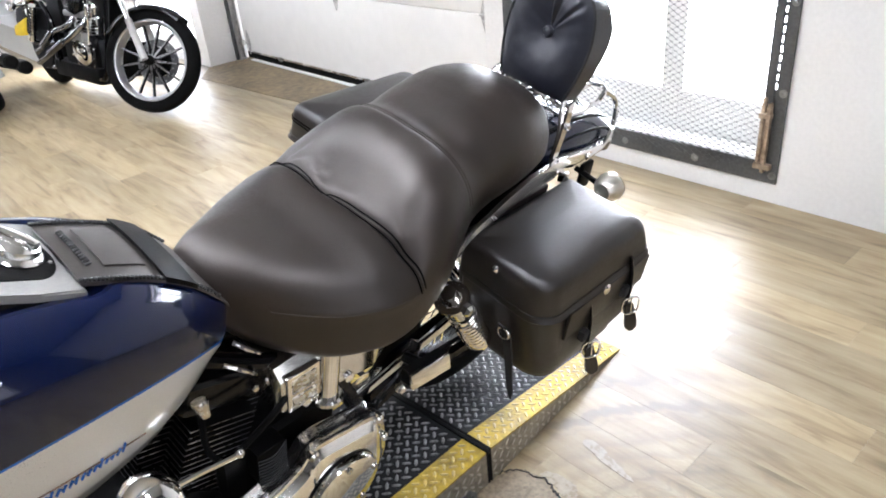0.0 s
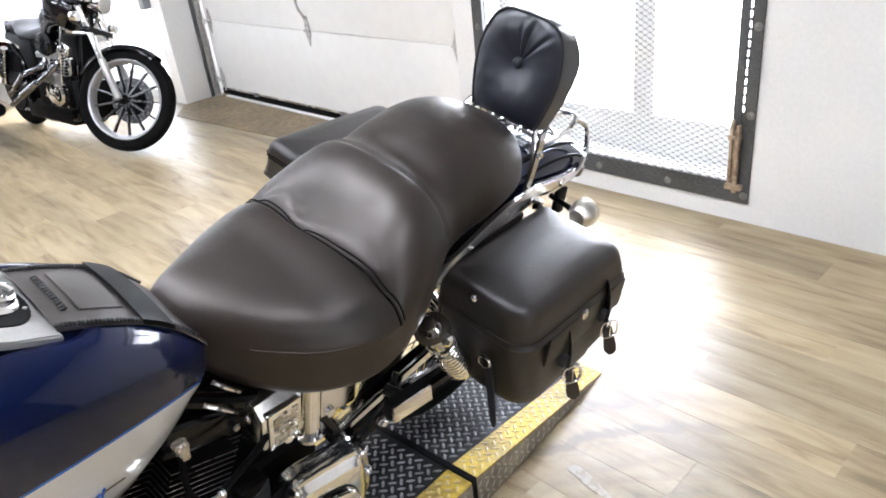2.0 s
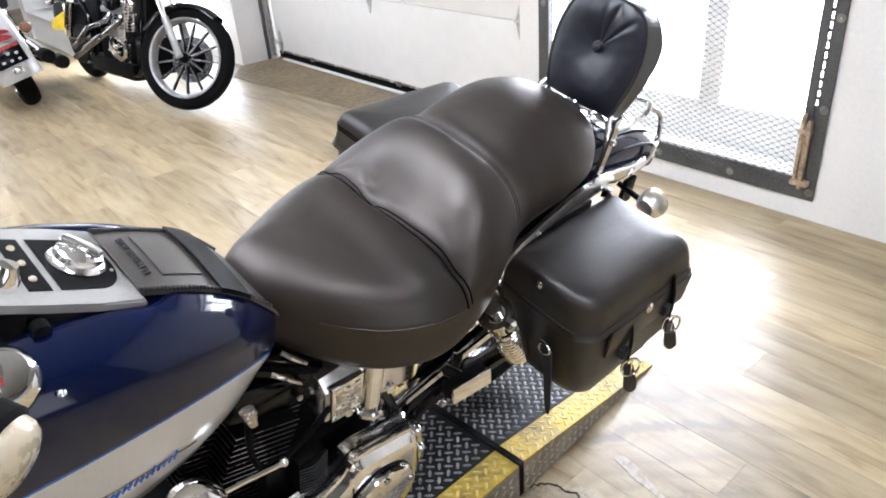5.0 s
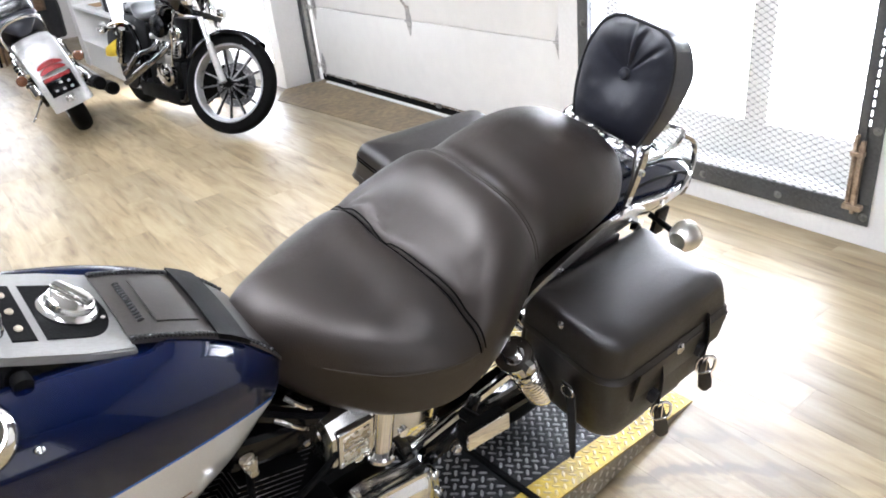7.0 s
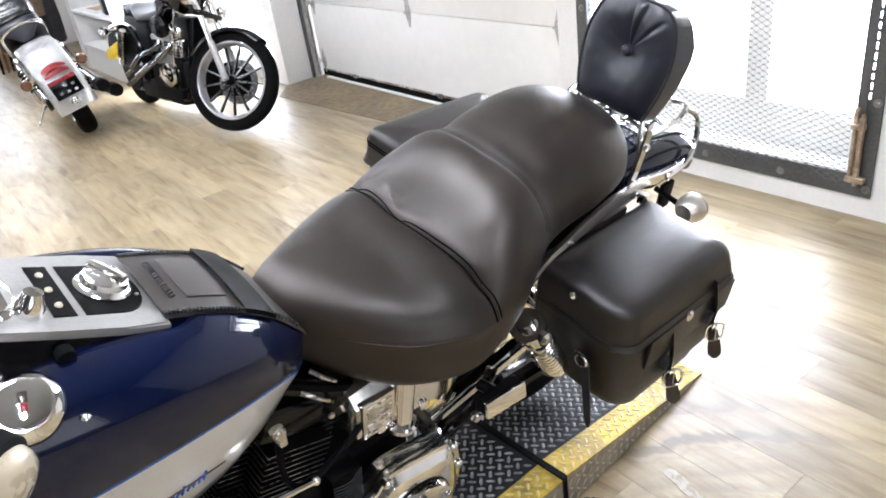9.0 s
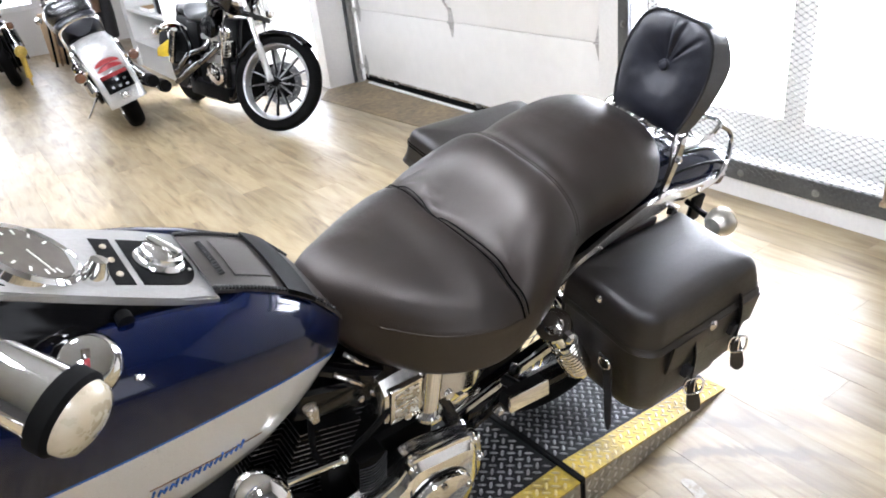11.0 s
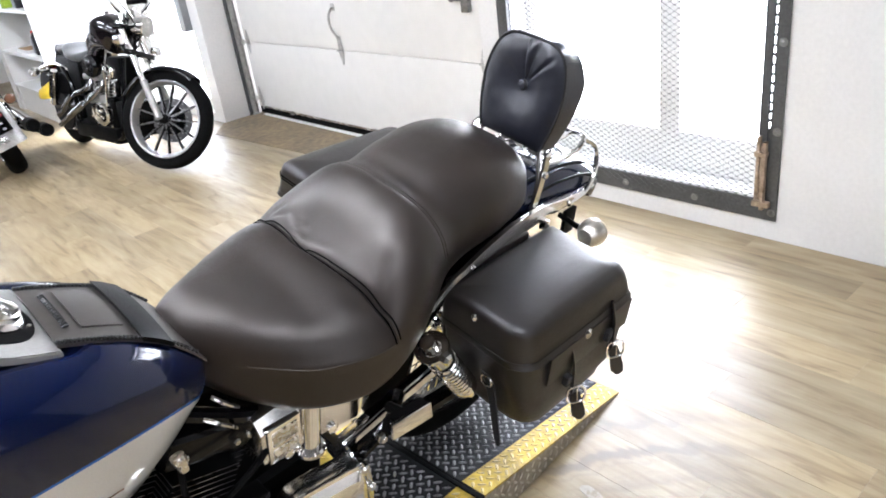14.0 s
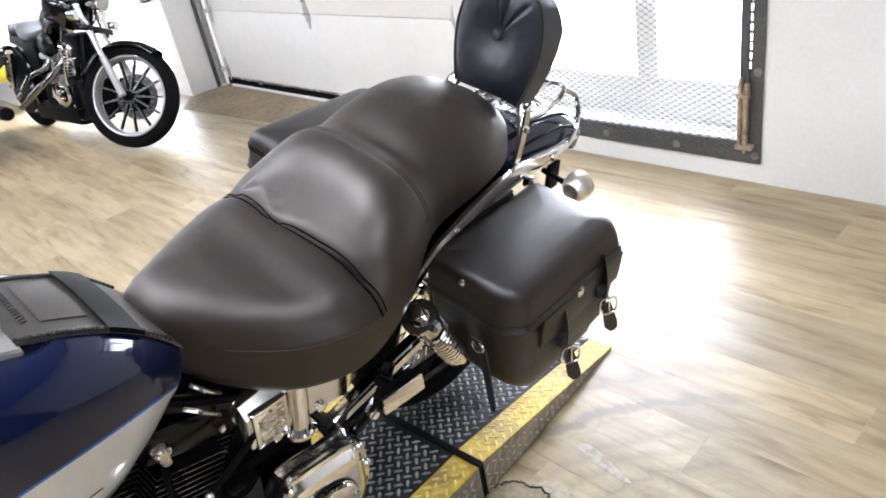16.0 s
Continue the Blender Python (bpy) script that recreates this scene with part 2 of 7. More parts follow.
WHITE_TRIM = material("white_gloss_paint", (0.82, 0.82, 0.8), 0.4, vary=0.03, scale=3)
DOOR_WHITE = material("door_enamel", (0.82, 0.81, 0.78), 0.42, vary=0.02, scale=1.6, fine=12, bump=0.0, rough_vary=0.06)
GREY_WALL = material("grey_wall_paint", (0.09, 0.088, 0.086), 0.7, vary=0.04, scale=2)
CEILING_WHITE = material("ceiling_paint", (0.27, 0.27, 0.265), 0.8, vary=0.03)
STEEL = material("galvanised_steel", (0.27, 0.27, 0.265), 0.42, 0.9, vary=0.16, scale=14)
HINGE_STEEL = material("zinc_plated_steel", (0.50, 0.49, 0.47), 0.5, 0.35, vary=0.15, scale=30)
LATCH = material("weathered_latch_steel", (0.36, 0.28, 0.20), 0.55, 0.3, vary=0.3, scale=25, bump=0.2, dark=(0.14, 0.09, 0.055))
DARK_STEEL = material("grey_steel_paint", (0.085, 0.087, 0.088), 0.5, 0.1, vary=0.18, scale=5, bump=0.1)
RUST = material("rusty_bracket", (0.20, 0.13, 0.085), 0.6, 0.4, vary=0.35, scale=25, bump=0.2)
TREAD_BLACK = material("worn_black_tread_plate", (0.010, 0.010, 0.011), 0.62, 0.0, vary=0.35, scale=7, fine=90, bump=0.15, spec=0.2)
LUG_BLACK = material("worn_tread_lug", (0.22, 0.22, 0.22), 0.42, 0.7, vary=0.3, scale=9, fine=120, dark=(0.06, 0.06, 0.06))
TREAD_YELLOW = material("worn_yellow_paint", (0.50, 0.35, 0.035), 0.55, vary=0.16, scale=9, fine=70, bump=0.12, dark=(0.20, 0.14, 0.04), spec=0.3)
LUG_YELLOW = material("worn_yellow_lug", (0.60, 0.45, 0.10), 0.4, 0.1, vary=0.15, scale=12, dark=(0.40, 0.34, 0.22))
TREAD_BARE = material("bare_tread_plate", (0.34, 0.31, 0.26), 0.45, 0.75, vary=0.25, scale=9, bump=0.15)
LUG_BARE = material("bare_tread_lug", (0.55, 0.52, 0.46), 0.35, 0.9, vary=0.15)
THRESHOLD = material("oiled_concrete", (0.235, 0.180, 0.105), 0.7, vary=0.22, scale=1.9, fine=24, bump=0.1, dark=(0.085, 0.070, 0.052))
CONCRETE = material("stained_concrete", (0.30, 0.255, 0.20), 0.75, vary=0.2, scale=3.5, fine=70, bump=0.3, dark=(0.14, 0.115, 0.085))
SUBFLOOR = material("grey_subfloor", (0.30, 0.27, 0.23), 0.8, vary=0.2, scale=6, bump=0.2)
DIRTY = material("torn_vinyl_backing", (0.27, 0.215, 0.145), 0.5, vary=0.25, scale=11, fine=90, bump=0.25, dark=(0.10, 0.078, 0.05))
SCUFF = material("scraped_vinyl", (0.37, 0.31, 0.22), 0.3, vary=0.12, scale=24, bump=0.1)
PLANK = plank_material("oak_vinyl_plank", False)
PLANK_REST = plank_material("oak_vinyl_plank_rest", True)
RED_LENS = material("red_lens", (0.24, 0.008, 0.010), 0.3, vary=0.1, coat=0.2)
AMBER_LENS = material("amber_lens", (0.14, 0.060, 0.032), 0.12, vary=0.1, coat=0.6)
CREAM_LENS = material("clear_lens_over_reflector", (0.46, 0.40, 0.29), 0.25, vary=0.1, coat=1.0)
GLASS = clear("window_glass")
BACKDROP = glowing("bright_overcast_outside", (0.97, 0.99, 1.0), 7.0)
BACKDROP_NORTH = glowing("pale_daylight_far_window", (0.97, 0.99, 1.0), 3.0)
# glow behind the added south window, only for fill
SOUTH_FILL_GLOW = glowing("added_south_fill_glow", (0.97, 0.99, 1.0), 0.9)
TUBE = glowing("fluorescent_diffuser", (0.97, 0.99, 1.0), 40.0)
BOX_CARD = material("cardboard", (0.42, 0.28, 0.15), 0.8, vary=0.12, scale=8)
YELLOW_CLOTH = material("yellow_cloth", (0.75, 0.52, 0.02), 0.7, vary=0.12, scale=12)
BLACK_CLOTH = material("black_cloth", (0.02, 0.02, 0.022), 0.85, vary=0.3, scale=14)
GREEN_LIQUID = material("green_plastic_bottle", (0.35, 0.5, 0.04), 0.25, vary=0.1, coat=0.4)
RED_PLASTIC = material("red_plastic", (0.6, 0.03, 0.03), 0.35, vary=0.1)
BLUE_PLASTIC = material("blue_plastic", (0.05, 0.16, 0.5), 0.4, vary=0.1)
GREY_PLASTIC = material("grey_plastic", (0.35, 0.36, 0.37), 0.45, vary=0.1)
AMBER_BALL = material("amber_ball_plastic", (0.62, 0.44, 0.08), 0.35, vary=0.2)
TINTED = material("smoked_gauge_glass", (0.075, 0.066, 0.055), 0.12, vary=0.1, coat=0.15, spec=0.3)
GAUGE_FACE = material("gauge_face", (0.55, 0.53, 0.48), 0.4, vary=0.05)
GREY_SEAT = leather("grey_seat_vinyl", (0.10, 0.105, 0.11), 0.4, 300, 0.1)
GREY_GLOSS = leather("glossy_grey_vinyl", (0.013, 0.013, 0.014), 0.22, 300, 0.08)
CLEAR_LENS = material("clear_glass_lens", (0.55, 0.55, 0.53), 0.2, 0.3, vary=0.1, coat=1.0)
SLIDER = material("satin_fork_slider", (0.42, 0.415, 0.40), 0.5, 0.6, vary=0.08)
MAROON_BLACK = material("black_cherry_paint", (0.005, 0.003, 0.004), 0.08, vary=0.2, coat=0.6)
STRAP_LEATHER = leather("tank_strap_leather", (0.036, 0.031, 0.027), 0.38, 300, 0.15)

# ---- mesh builders ----


def smooth(bm, angle=35):
    bm.normal_update()
    for f in bm.faces:
        f.smooth = True
    for e in bm.edges:
        if len(e.link_faces) == 2 and e.calc_face_angle(0) > radians(angle):
            e.smooth = False
    return bm


def part(name, bm, mat, parent=None, label="", angle=35, flat=False):
    """One mesh object made from a bmesh, under a thing or a part."""
    if not flat:
        smooth(bm, angle)
    bmesh.ops.recalc_face_normals(bm, faces=bm.faces)
    me = bpy.data.meshes.new(name)
    bm.to_mesh(me)
    bm.free()
    for m in mat if isinstance(mat, (list, tuple)) else (mat,):
        me.materials.append(m)
    ob = new(name, me)
    if parent:
        ob.parent = parent
    if label:
        ob["label"] = label
    return ob


def thing(name, m, label, category, group="", kind=""):
    ob = new(name)
    ob.empty_display_size = 0.1
    ob.matrix_basis = m
    return tagged(ob, label, category, group, kind)


def box(x0, x1, y0, y1, z0, z1, bevel=0.0, seg=2, bm=None):
    own = bmesh.new()
    bmesh.ops.create_cube(own, size=1)
    for v in own.verts:
        v.co = Vector((x0 + (v.co.x + 0.5) * (x1 - x0), y0 + (v.co.y + 0.5) * (y1 - y0), z0 + (v.co.z + 0.5) * (z1 - z0)))
    if bevel:
        bmesh.ops.bevel(own, geom=own.edges[:], offset=bevel, segments=seg, profile=0.6, affect="EDGES")
    return join(bm, own)


def join(bm, own):
    if bm is None:
        return own
    me = bpy.data.meshes.new("join")
    own.to_mesh(me)
    own.free()
    bm.from_mesh(me)
    bpy.data.meshes.remove(me)
    return bm


def shift(bm, m):
    bm.transform(m)
    return bm


def loft(rings, closed=True, caps=True, bm=None, rows=None):
    """Skin over rings of equally many points. rows: material index by the place round the ring."""
    bm = bm or bmesh.new()
    made = [[bm.verts.new(p) for p in ring] for ring in rings]
    n = len(rings[0])
    for a, b in zip(made, made[1:]):
        for i in range(n if closed else n - 1):
            f = bm.faces.new((a[i], a[(i + 1) % n], b[(i + 1) % n], b[i]))
            if rows:
                f.material_index = rows[i]
    if caps and closed:
        bm.faces.new(made[0][::-1])
        bm.faces.new(made[-1])
    return bm


def smooth_path(points, steps=8, closed=False):
    """A rounded line through the points."""
    pts = [Vector(p) for p in points]
    out = []
    n = len(pts)
    for i in range(n if closed else n - 1):
        p0 = pts[(i - 1) % n] if closed or i else pts[0] * 2 - pts[1]
        p1, p2 = pts[i], pts[(i + 1) % n]
        p3 = pts[(i + 2) % n] if closed or i + 2 < n else pts[-1] * 2 - pts[-2]
        for k in range(steps):
            t = k / steps
            out.append(0.5 * (2 * p1 + (p2 - p0) * t + (2 * p0 - 5 * p1 + 4 * p2 - p3) * t * t + (3 * p1 - p0 - 3 * p2 + p3) * t**3))
    if not closed:
        out.append(pts[-1])
    return out


def tube(points, r, n=10, closed=False, bm=None, steps=8, rounded=True, taper=None, flat=1.0):
    """A round bar along a line."""
    path = smooth_path(points, steps, closed) if rounded and len(points) > 2 else [Vector(p) for p in points]
    rings, up = [], None
    for i, p in enumerate(path):
        a = path[i - 1] if i or closed else p
        b = path[(i + 1) % len(path)] if i + 1 < len(path) or closed else p
        d = (b - a).normalized()
        if up is None:
            up = d.orthogonal().normalized()
        up = (up - d * up.dot(d)).normalized()
        side = d.cross(up)
        rr = r * (taper[0] + (taper[1] - taper[0]) * i / max(1, len(path) - 1)) if taper else r
        rings.append([p + rr * (math.cos(2 * math.pi * k / n) * up + flat * math.sin(2 * math.pi * k / n) * side) for k in range(n)])
    if closed:
        rings.append(rings[0])
        out = loft(rings, True, False, bm)
        bmesh.ops.remove_doubles(out, verts=out.verts, dist=1e-6)
        return out
    return loft(rings, True, True, bm)


def turned(profile, n=32, m=None, bm=None, caps=True):
    """A turned body: (radius, height) pairs about local z, then put in place by m."""
    own = loft([[(r * math.cos(2 * math.pi * k / n), r * math.sin(2 * math.pi * k / n), h) for k in range(n)] for r, h in profile], True, caps)
    if m is not None:
        own.transform(m)
    return join(bm, own)


def axis_to(p, d, roll=0.0):
    """A pose at p whose z points along d."""
    return Matrix.Translation(p) @ Vector(d).to_track_quat("Z", "Y").to_matrix().to_4x4() @ pose(0, 0, 0, 0, 0, roll)


def bar(a, b, r, n=10, bm=None):
    return tube([a, b], r, n, bm=bm, rounded=False)


def ball(p, r, bm=None, n=16, scale=(1, 1, 1)):
    own = bmesh.new()
    bmesh.ops.create_uvsphere(own, u_segments=n, v_segments=max(6, n // 2), radius=r)
    own.transform(Matrix.Translation(p) @ Matrix.Diagonal((*scale, 1)))
    return join(bm, own)


def interp(x, table):
    return float(np.interp(x, [a for a, _ in table], [b for _, b in table]))


def eased(x, table):
    """Smooth curve through (x, value) pairs."""
    xs, ys = [a for a, _ in table], [b for _, b in table]
    if x <= xs[0]:
        return ys[0]
    if x >= xs[-1]:
        return ys[-1]
    i = max(k for k in range(len(xs)) if xs[k] <= x)
    i = min(i, len(xs) - 2)
    h = xs[i + 1] - xs[i]
    t = (x - xs[i]) / h

    def slope(k):
        if k == 0:
            return (ys[1] - ys[0]) / (xs[1] - xs[0])
        if k == len(xs) - 1:
            return (ys[-1] - ys[-2]) / (xs[-1] - xs[-2])
        return (ys[k + 1] - ys[k - 1]) / (xs[k + 1] - xs[k - 1])

    a, b = slope(i) * h, slope(i + 1) * h
    return (2 * t**3 - 3 * t**2 + 1) * ys[i] + (t**3 - 2 * t**2 + t) * a + (3 * t**2 - 2 * t**3) * ys[i + 1] + (t**3 - t**2) * b


def bolt_head(p, d, r=0.006, h=0.004, bm=None):
    return turned([(r, 0), (r, h * 0.6), (r * 0.7, h), (0.0004, h)], 6, axis_to(p, d), bm)

# ---- the room ----
WX = 3.20
tagged(part("floor", box(-6.2, 3.9, -6.2, 11.2, -0.12, -0.006), SUBFLOOR), "worn pale oak-effect vinyl plank floor", "floor", kind="structure")
floor = bpy.data.objects["floor"]
tagged(part("ceiling", box(-6.2, 3.9, -6.2, 11.2, 3.2, 3.3), CEILING_WHITE), "plain grey painted ceiling", "ceiling", kind="structure")


def wall(name, boxes, label, mat=None):
    bm = None
    for b in boxes:
        bm = box(*b, bm=bm)
    return tagged(part(name, bm, mat or WHITE_WALL), label, "wall", kind="structure")


WIN_Y0, WIN_Y1, WIN_Z0, WIN_Z1 = 1.235, 2.58, 0.165, 2.15
DOOR_Y0, DOOR_Y1, DOOR_Z1 = 2.80, 5.62, 2.25
wall("wall_east", [
    (WX, WX + 0.3, -6.2, WIN_Y0, -0.01, 3.2), (WX, WX + 0.3, WIN_Y0, WIN_Y1, -0.01, WIN_Z0), (WX, WX + 0.3, WIN_Y0, WIN_Y1, WIN_Z1, 3.2),
    (WX, WX + 0.3, WIN_Y1, DOOR_Y0, -0.01, 3.2), (WX, WX + 0.3, DOOR_Y0, DOOR_Y1, DOOR_Z1, 3.2)], "white painted plaster wall with a window and a garage door")
wall("wall_east_pier", [(2.96, 3.5, DOOR_Y1, 5.78, -0.01, 3.2), (2.96, 3.2, 5.78, 7.75, 1.9, 3.2), (2.96, 3.2, 5.78, 7.75, -0.01, 0.06), (2.96, 3.2, 7.75, 11.2, -0.01, 3.2)], "white painted pier and wall beside the garage door")
wall("wall_west", [(-6.2, -6.05, -6.2, 11.2, -0.01, 3.2)], "plain grey painted wall", GREY_WALL)
# unseen south wall, kept dark; its window opening is added for fill light
wall("wall_south", [(-6.05, -0.9, -2.35, -2.2, -0.01, 3.2), (1.5, WX, -2.35, -2.2, -0.01, 3.2), (-0.9, 1.5, -2.35, -2.2, -0.01, 0.4), (-0.9, 1.5, -2.35, -2.2, 2.15, 3.2)], "unseen dark grey wall with an added window opening", GREY_WALL)
wall("wall_north", [(-6.05, -0.4, 10.8, 10.95, -0.01, 3.2), (1.6, 2.96, 10.8, 10.95, -0.01, 3.2), (-0.4, 1.6, 10.8, 10.95, -0.01, 0.55), (-0.4, 1.6, 10.8, 10.95, 2.05, 3.2)], "plain white wall with a wide bright window")

tagged(part("backdrop", loft([[(5.2, -2.0, -0.6), (5.2, 9.0, -0.6)], [(5.2, -2.0, 4.0), (5.2, 9.0, 4.0)]], False, False), BACKDROP), "bright hazy daylight outside the windows", "backdrop", kind="structure")
tagged(part("backdrop", loft([[(-2.0, 12.2, -0.6), (3.0, 12.2, -0.6)], [(-2.0, 12.2, 4.0), (3.0, 12.2, 4.0)]], False, False), BACKDROP_NORTH), "bright hazy daylight outside the far window", "backdrop", kind="structure")
tagged(part("ground", box(3.9, 9.0, -3.0, 10.0, -0.2, -0.05), CONCRETE), "pale concrete apron outside the building", "ground", kind="structure")

# unseen glowing sheet that backs the added south window
tagged(part("backdrop", loft([[(-3.0, -3.9, -0.6), (3.6, -3.9, -0.6)], [(-3.0, -3.9, 4.0), (3.6, -3.9, 4.0)]], False, False), SOUTH_FILL_GLOW), "unseen glowing sheet behind the added south window, for fill light", "backdrop", kind="structure")

# concrete threshold before the garage door
apron = bmesh.new()
rim = [(3.30, 2.82), (3.30, 5.60), (2.93, 5.60), (2.74, 5.36), (2.79, 4.7), (2.84, 4.1), (2.93, 3.4), (3.05, 2.82)]
top = [apron.verts.new((x, y, 0.004)) for x, y in rim]
low = [apron.verts.new((x, y, -0.05)) for x, y in rim]
apron.faces.new(top)
for i in range(len(rim)):
    apron.faces.new((top[i], top[i - 1], low[i - 1], low[i]))
tagged(part("trim", apron, THRESHOLD), "stained brown concrete threshold at the garage door", "threshold", kind="structure")


# ---- window with a steel mesh guard ----
window = thing("window_1", pose(WX, 0, 0), "tall white window behind a steel mesh guard", "window", kind="structure")
fy0, fy1, fz0, fz1 = 1.20, 2.66, 0.085, 2.23
wid = 0.085
for y0, y1, z0, z1 in ((fy0, fy1, fz0, fz0 + wid), (fy0, fy1, fz1 - wid, fz1), (fy1 - wid, fy1, fz0 + wid, fz1 - wid)):
    part("guard_bar", box(-0.012, -0.002, y0, y1, z0, z1, 0.002), DARK_STEEL, window, "grey painted flat steel bar")
# the hinged side: an outer bar, a slotted strip that lets the light through, and an inner bar
part("guard_bar", box(-0.012, -0.002, fy0, fy0 + 0.047, fz0 + wid, fz1 - wid, 0.002), DARK_STEEL, window)
part("inner_bar", box(-0.016, -0.002, fy0 + 0.055, fy0 + wid + 0.004, fz0 + wid, fz1 - wid, 0.002), DARK_STEEL, window)
slots = None
k = 0
while fz0 + wid + 0.036 * k < fz1 - wid:
    z0 = fz0 + wid + 0.036 * k
    slots = box(-0.008, -0.004, fy0 + 0.047, fy0 + 0.055, z0, z0 + (0.013 if z0 > 0.44 else 0.036), bm=slots)
    k += 1
part("perforated_strip", slots, DARK_STEEL, window, "slotted steel strip")
part("angle_flange", box(-0.03, -0.012, fy1 - wid + 0.002, fy1 - wid + 0.012, fz0 + wid, fz1 - wid, 0.001), DARK_STEEL, window)
for y, z in [(1.219, 0.12 + 0.34 * k) for k in range(6)] + [(2.625, 0.3 + 0.42 * k) for k in range(5)] + [(1.56 + 0.355 * k, 0.12) for k in range(3)]:
    bm = turned([(0.017, 0), (0.016, 0.003), (0.009, 0.004), (0.009, 0.009), (0.006, 0.011), (0.0005, 0.011)], 14, axis_to((-0.012, y, z), (-1, 0, 0)))
    part("bolt", bm, STEEL, window)
bm = box(-0.034, -0.017, 1.272, 1.286, 0.15, 0.44, 0.003)
bm = box(-0.040, -0.017, 1.246, 1.260, 0.135, 0.42, 0.003, bm=bm)
bm = box(-0.026, -0.017, 1.258, 1.274, 0.16, 0.40, 0.002, bm=bm)
bm = box(-0.044, -0.017, 1.242, 1.290, 0.36, 0.38, 0.003, bm=bm)
bm = box(-0.044, -0.017, 1.222, 1.290, 0.15, 0.172, 0.003, bm=bm)
part("latch_bracket", bm, LATCH, window, "rusty steel latch on the guard")
# expanded metal: zigzag strands
mesh = bmesh.new()
px, pz, th = 0.042, 0.0125, 0.0005
gy0, gy1, gz0, gz1 = fy0 + wid + 0.002, fy1 - wid + 0.01, fz0 + wid - 0.036, fz1 - wid + 0.01
row, z = 0, gz0
while z < gz1:
    ring_prev = None
    y, k = gy0, 0
    while y < gy1:
        up = (k + row) % 2
        zz = z + (pz * 0.42 if up else -pz * 0.42)
        c = Vector((-0.0155 + (0.002 if up else -0.002), y, zz))
        ring = [mesh.verts.new(c + Vector(o)) for o in ((-th * 1.6, 0, -th), (th * 1.6, 0, -th), (th * 1.6, 0, th), (-th * 1.6, 0, th))]
        if up:
            # the bonds between the strands
            box(c.x - 0.0012, c.x + 0.0012, y - 0.0060, y + 0.0060, zz - 0.0008, zz + 0.0016, bm=mesh)
        if ring_prev:
            for i in range(4):
                mesh.faces.new((ring_prev[i], ring_prev[(i + 1) % 4], ring[(i + 1) % 4], ring[i]))
        ring_prev = ring
        y += px / 2
        k += 1
    z += pz
    row += 1
tagged(part("mesh_guard", mesh, DARK_STEEL, window, "diamond-pattern expanded steel mesh", flat=True), kind="stuff")
bm = None
for b in ((0.12, 0.18, WIN_Y0, WIN_Y1, WIN_Z0, WIN_Z0 + 0.19), (0.12, 0.18, WIN_Y0, WIN_Y1, WIN_Z1 - 0.07, WIN_Z1), (0.12, 0.18, WIN_Y0, WIN_Y0 + 0.05, WIN_Z0 + 0.19, WIN_Z1 - 0.07), (0.12, 0.18, WIN_Y1 - 0.06, WIN_Y1, WIN_Z0 + 0.19, WIN_Z1 - 0.07)):
    bm = box(*b, 0.004, bm=bm)
part("window_frame", bm, WHITE_TRIM, window)
part("mullion", box(0.115, 0.185, 1.715, 1.82, WIN_Z0 + 0.19, WIN_Z1 - 0.07, 0.005), WHITE_TRIM, window)
for y0, y1 in ((WIN_Y0 + 0.05, 1.715), (1.82, WIN_Y1 - 0.06)):
    g = part("pane", box(0.146, 0.152, y0, y1, WIN_Z0 + 0.19, WIN_Z1 - 0.07), GLASS, window)
    g.visible_shadow = False
part("window_sill", box(0.0, 0.12, WIN_Y0, WIN_Y1, WIN_Z0, WIN_Z0 + 0.012, 0.003), WHITE_TRIM, window)

# ---- sectional garage door ----
door = thing("door_1", pose(3.28, 0, 0), "closed white sectional garage door with steel hinges", "garage door", kind="structure")
dy0, dy1, H = 2.805, 5.595, 0.53
for k in range(4):
    z0 = 0.055 + k * H
    bm = box(0.0, 0.045, dy0, dy1, z0 + 0.0015, z0 + H - 0.0015, 0.004)
    part("panel", bm, DOOR_WHITE, door)
part("bottom_seal", box(0.004, 0.05, dy0, dy1, 0.004, 0.054, 0.006), DARK_RUBBER, door, "black rubber bottom seal")
part("bottom_rail", box(-0.006, -0.001, dy0 + 0.05, dy1 - 0.1, 0.052, 0.066, 0.001), DULL_CHROME, door)
# daylight leaking under the door, put in as a white painted strip
part("floor_strip", box(-0.046, -0.012, dy0 + 0.02, dy1 - 0.12, 0.0045, 0.013, 0.003), WHITE_TRIM, door, "white strip that stands for daylight leaking in under the door")
for k in (2, 5):
    part("seal_retainer", box(-0.014, 0.002, 2.905 + 0.35 + 0.36 * k, 2.905 + 0.39 + 0.36 * k, 0.040, 0.070, 0.002), STEEL, door)


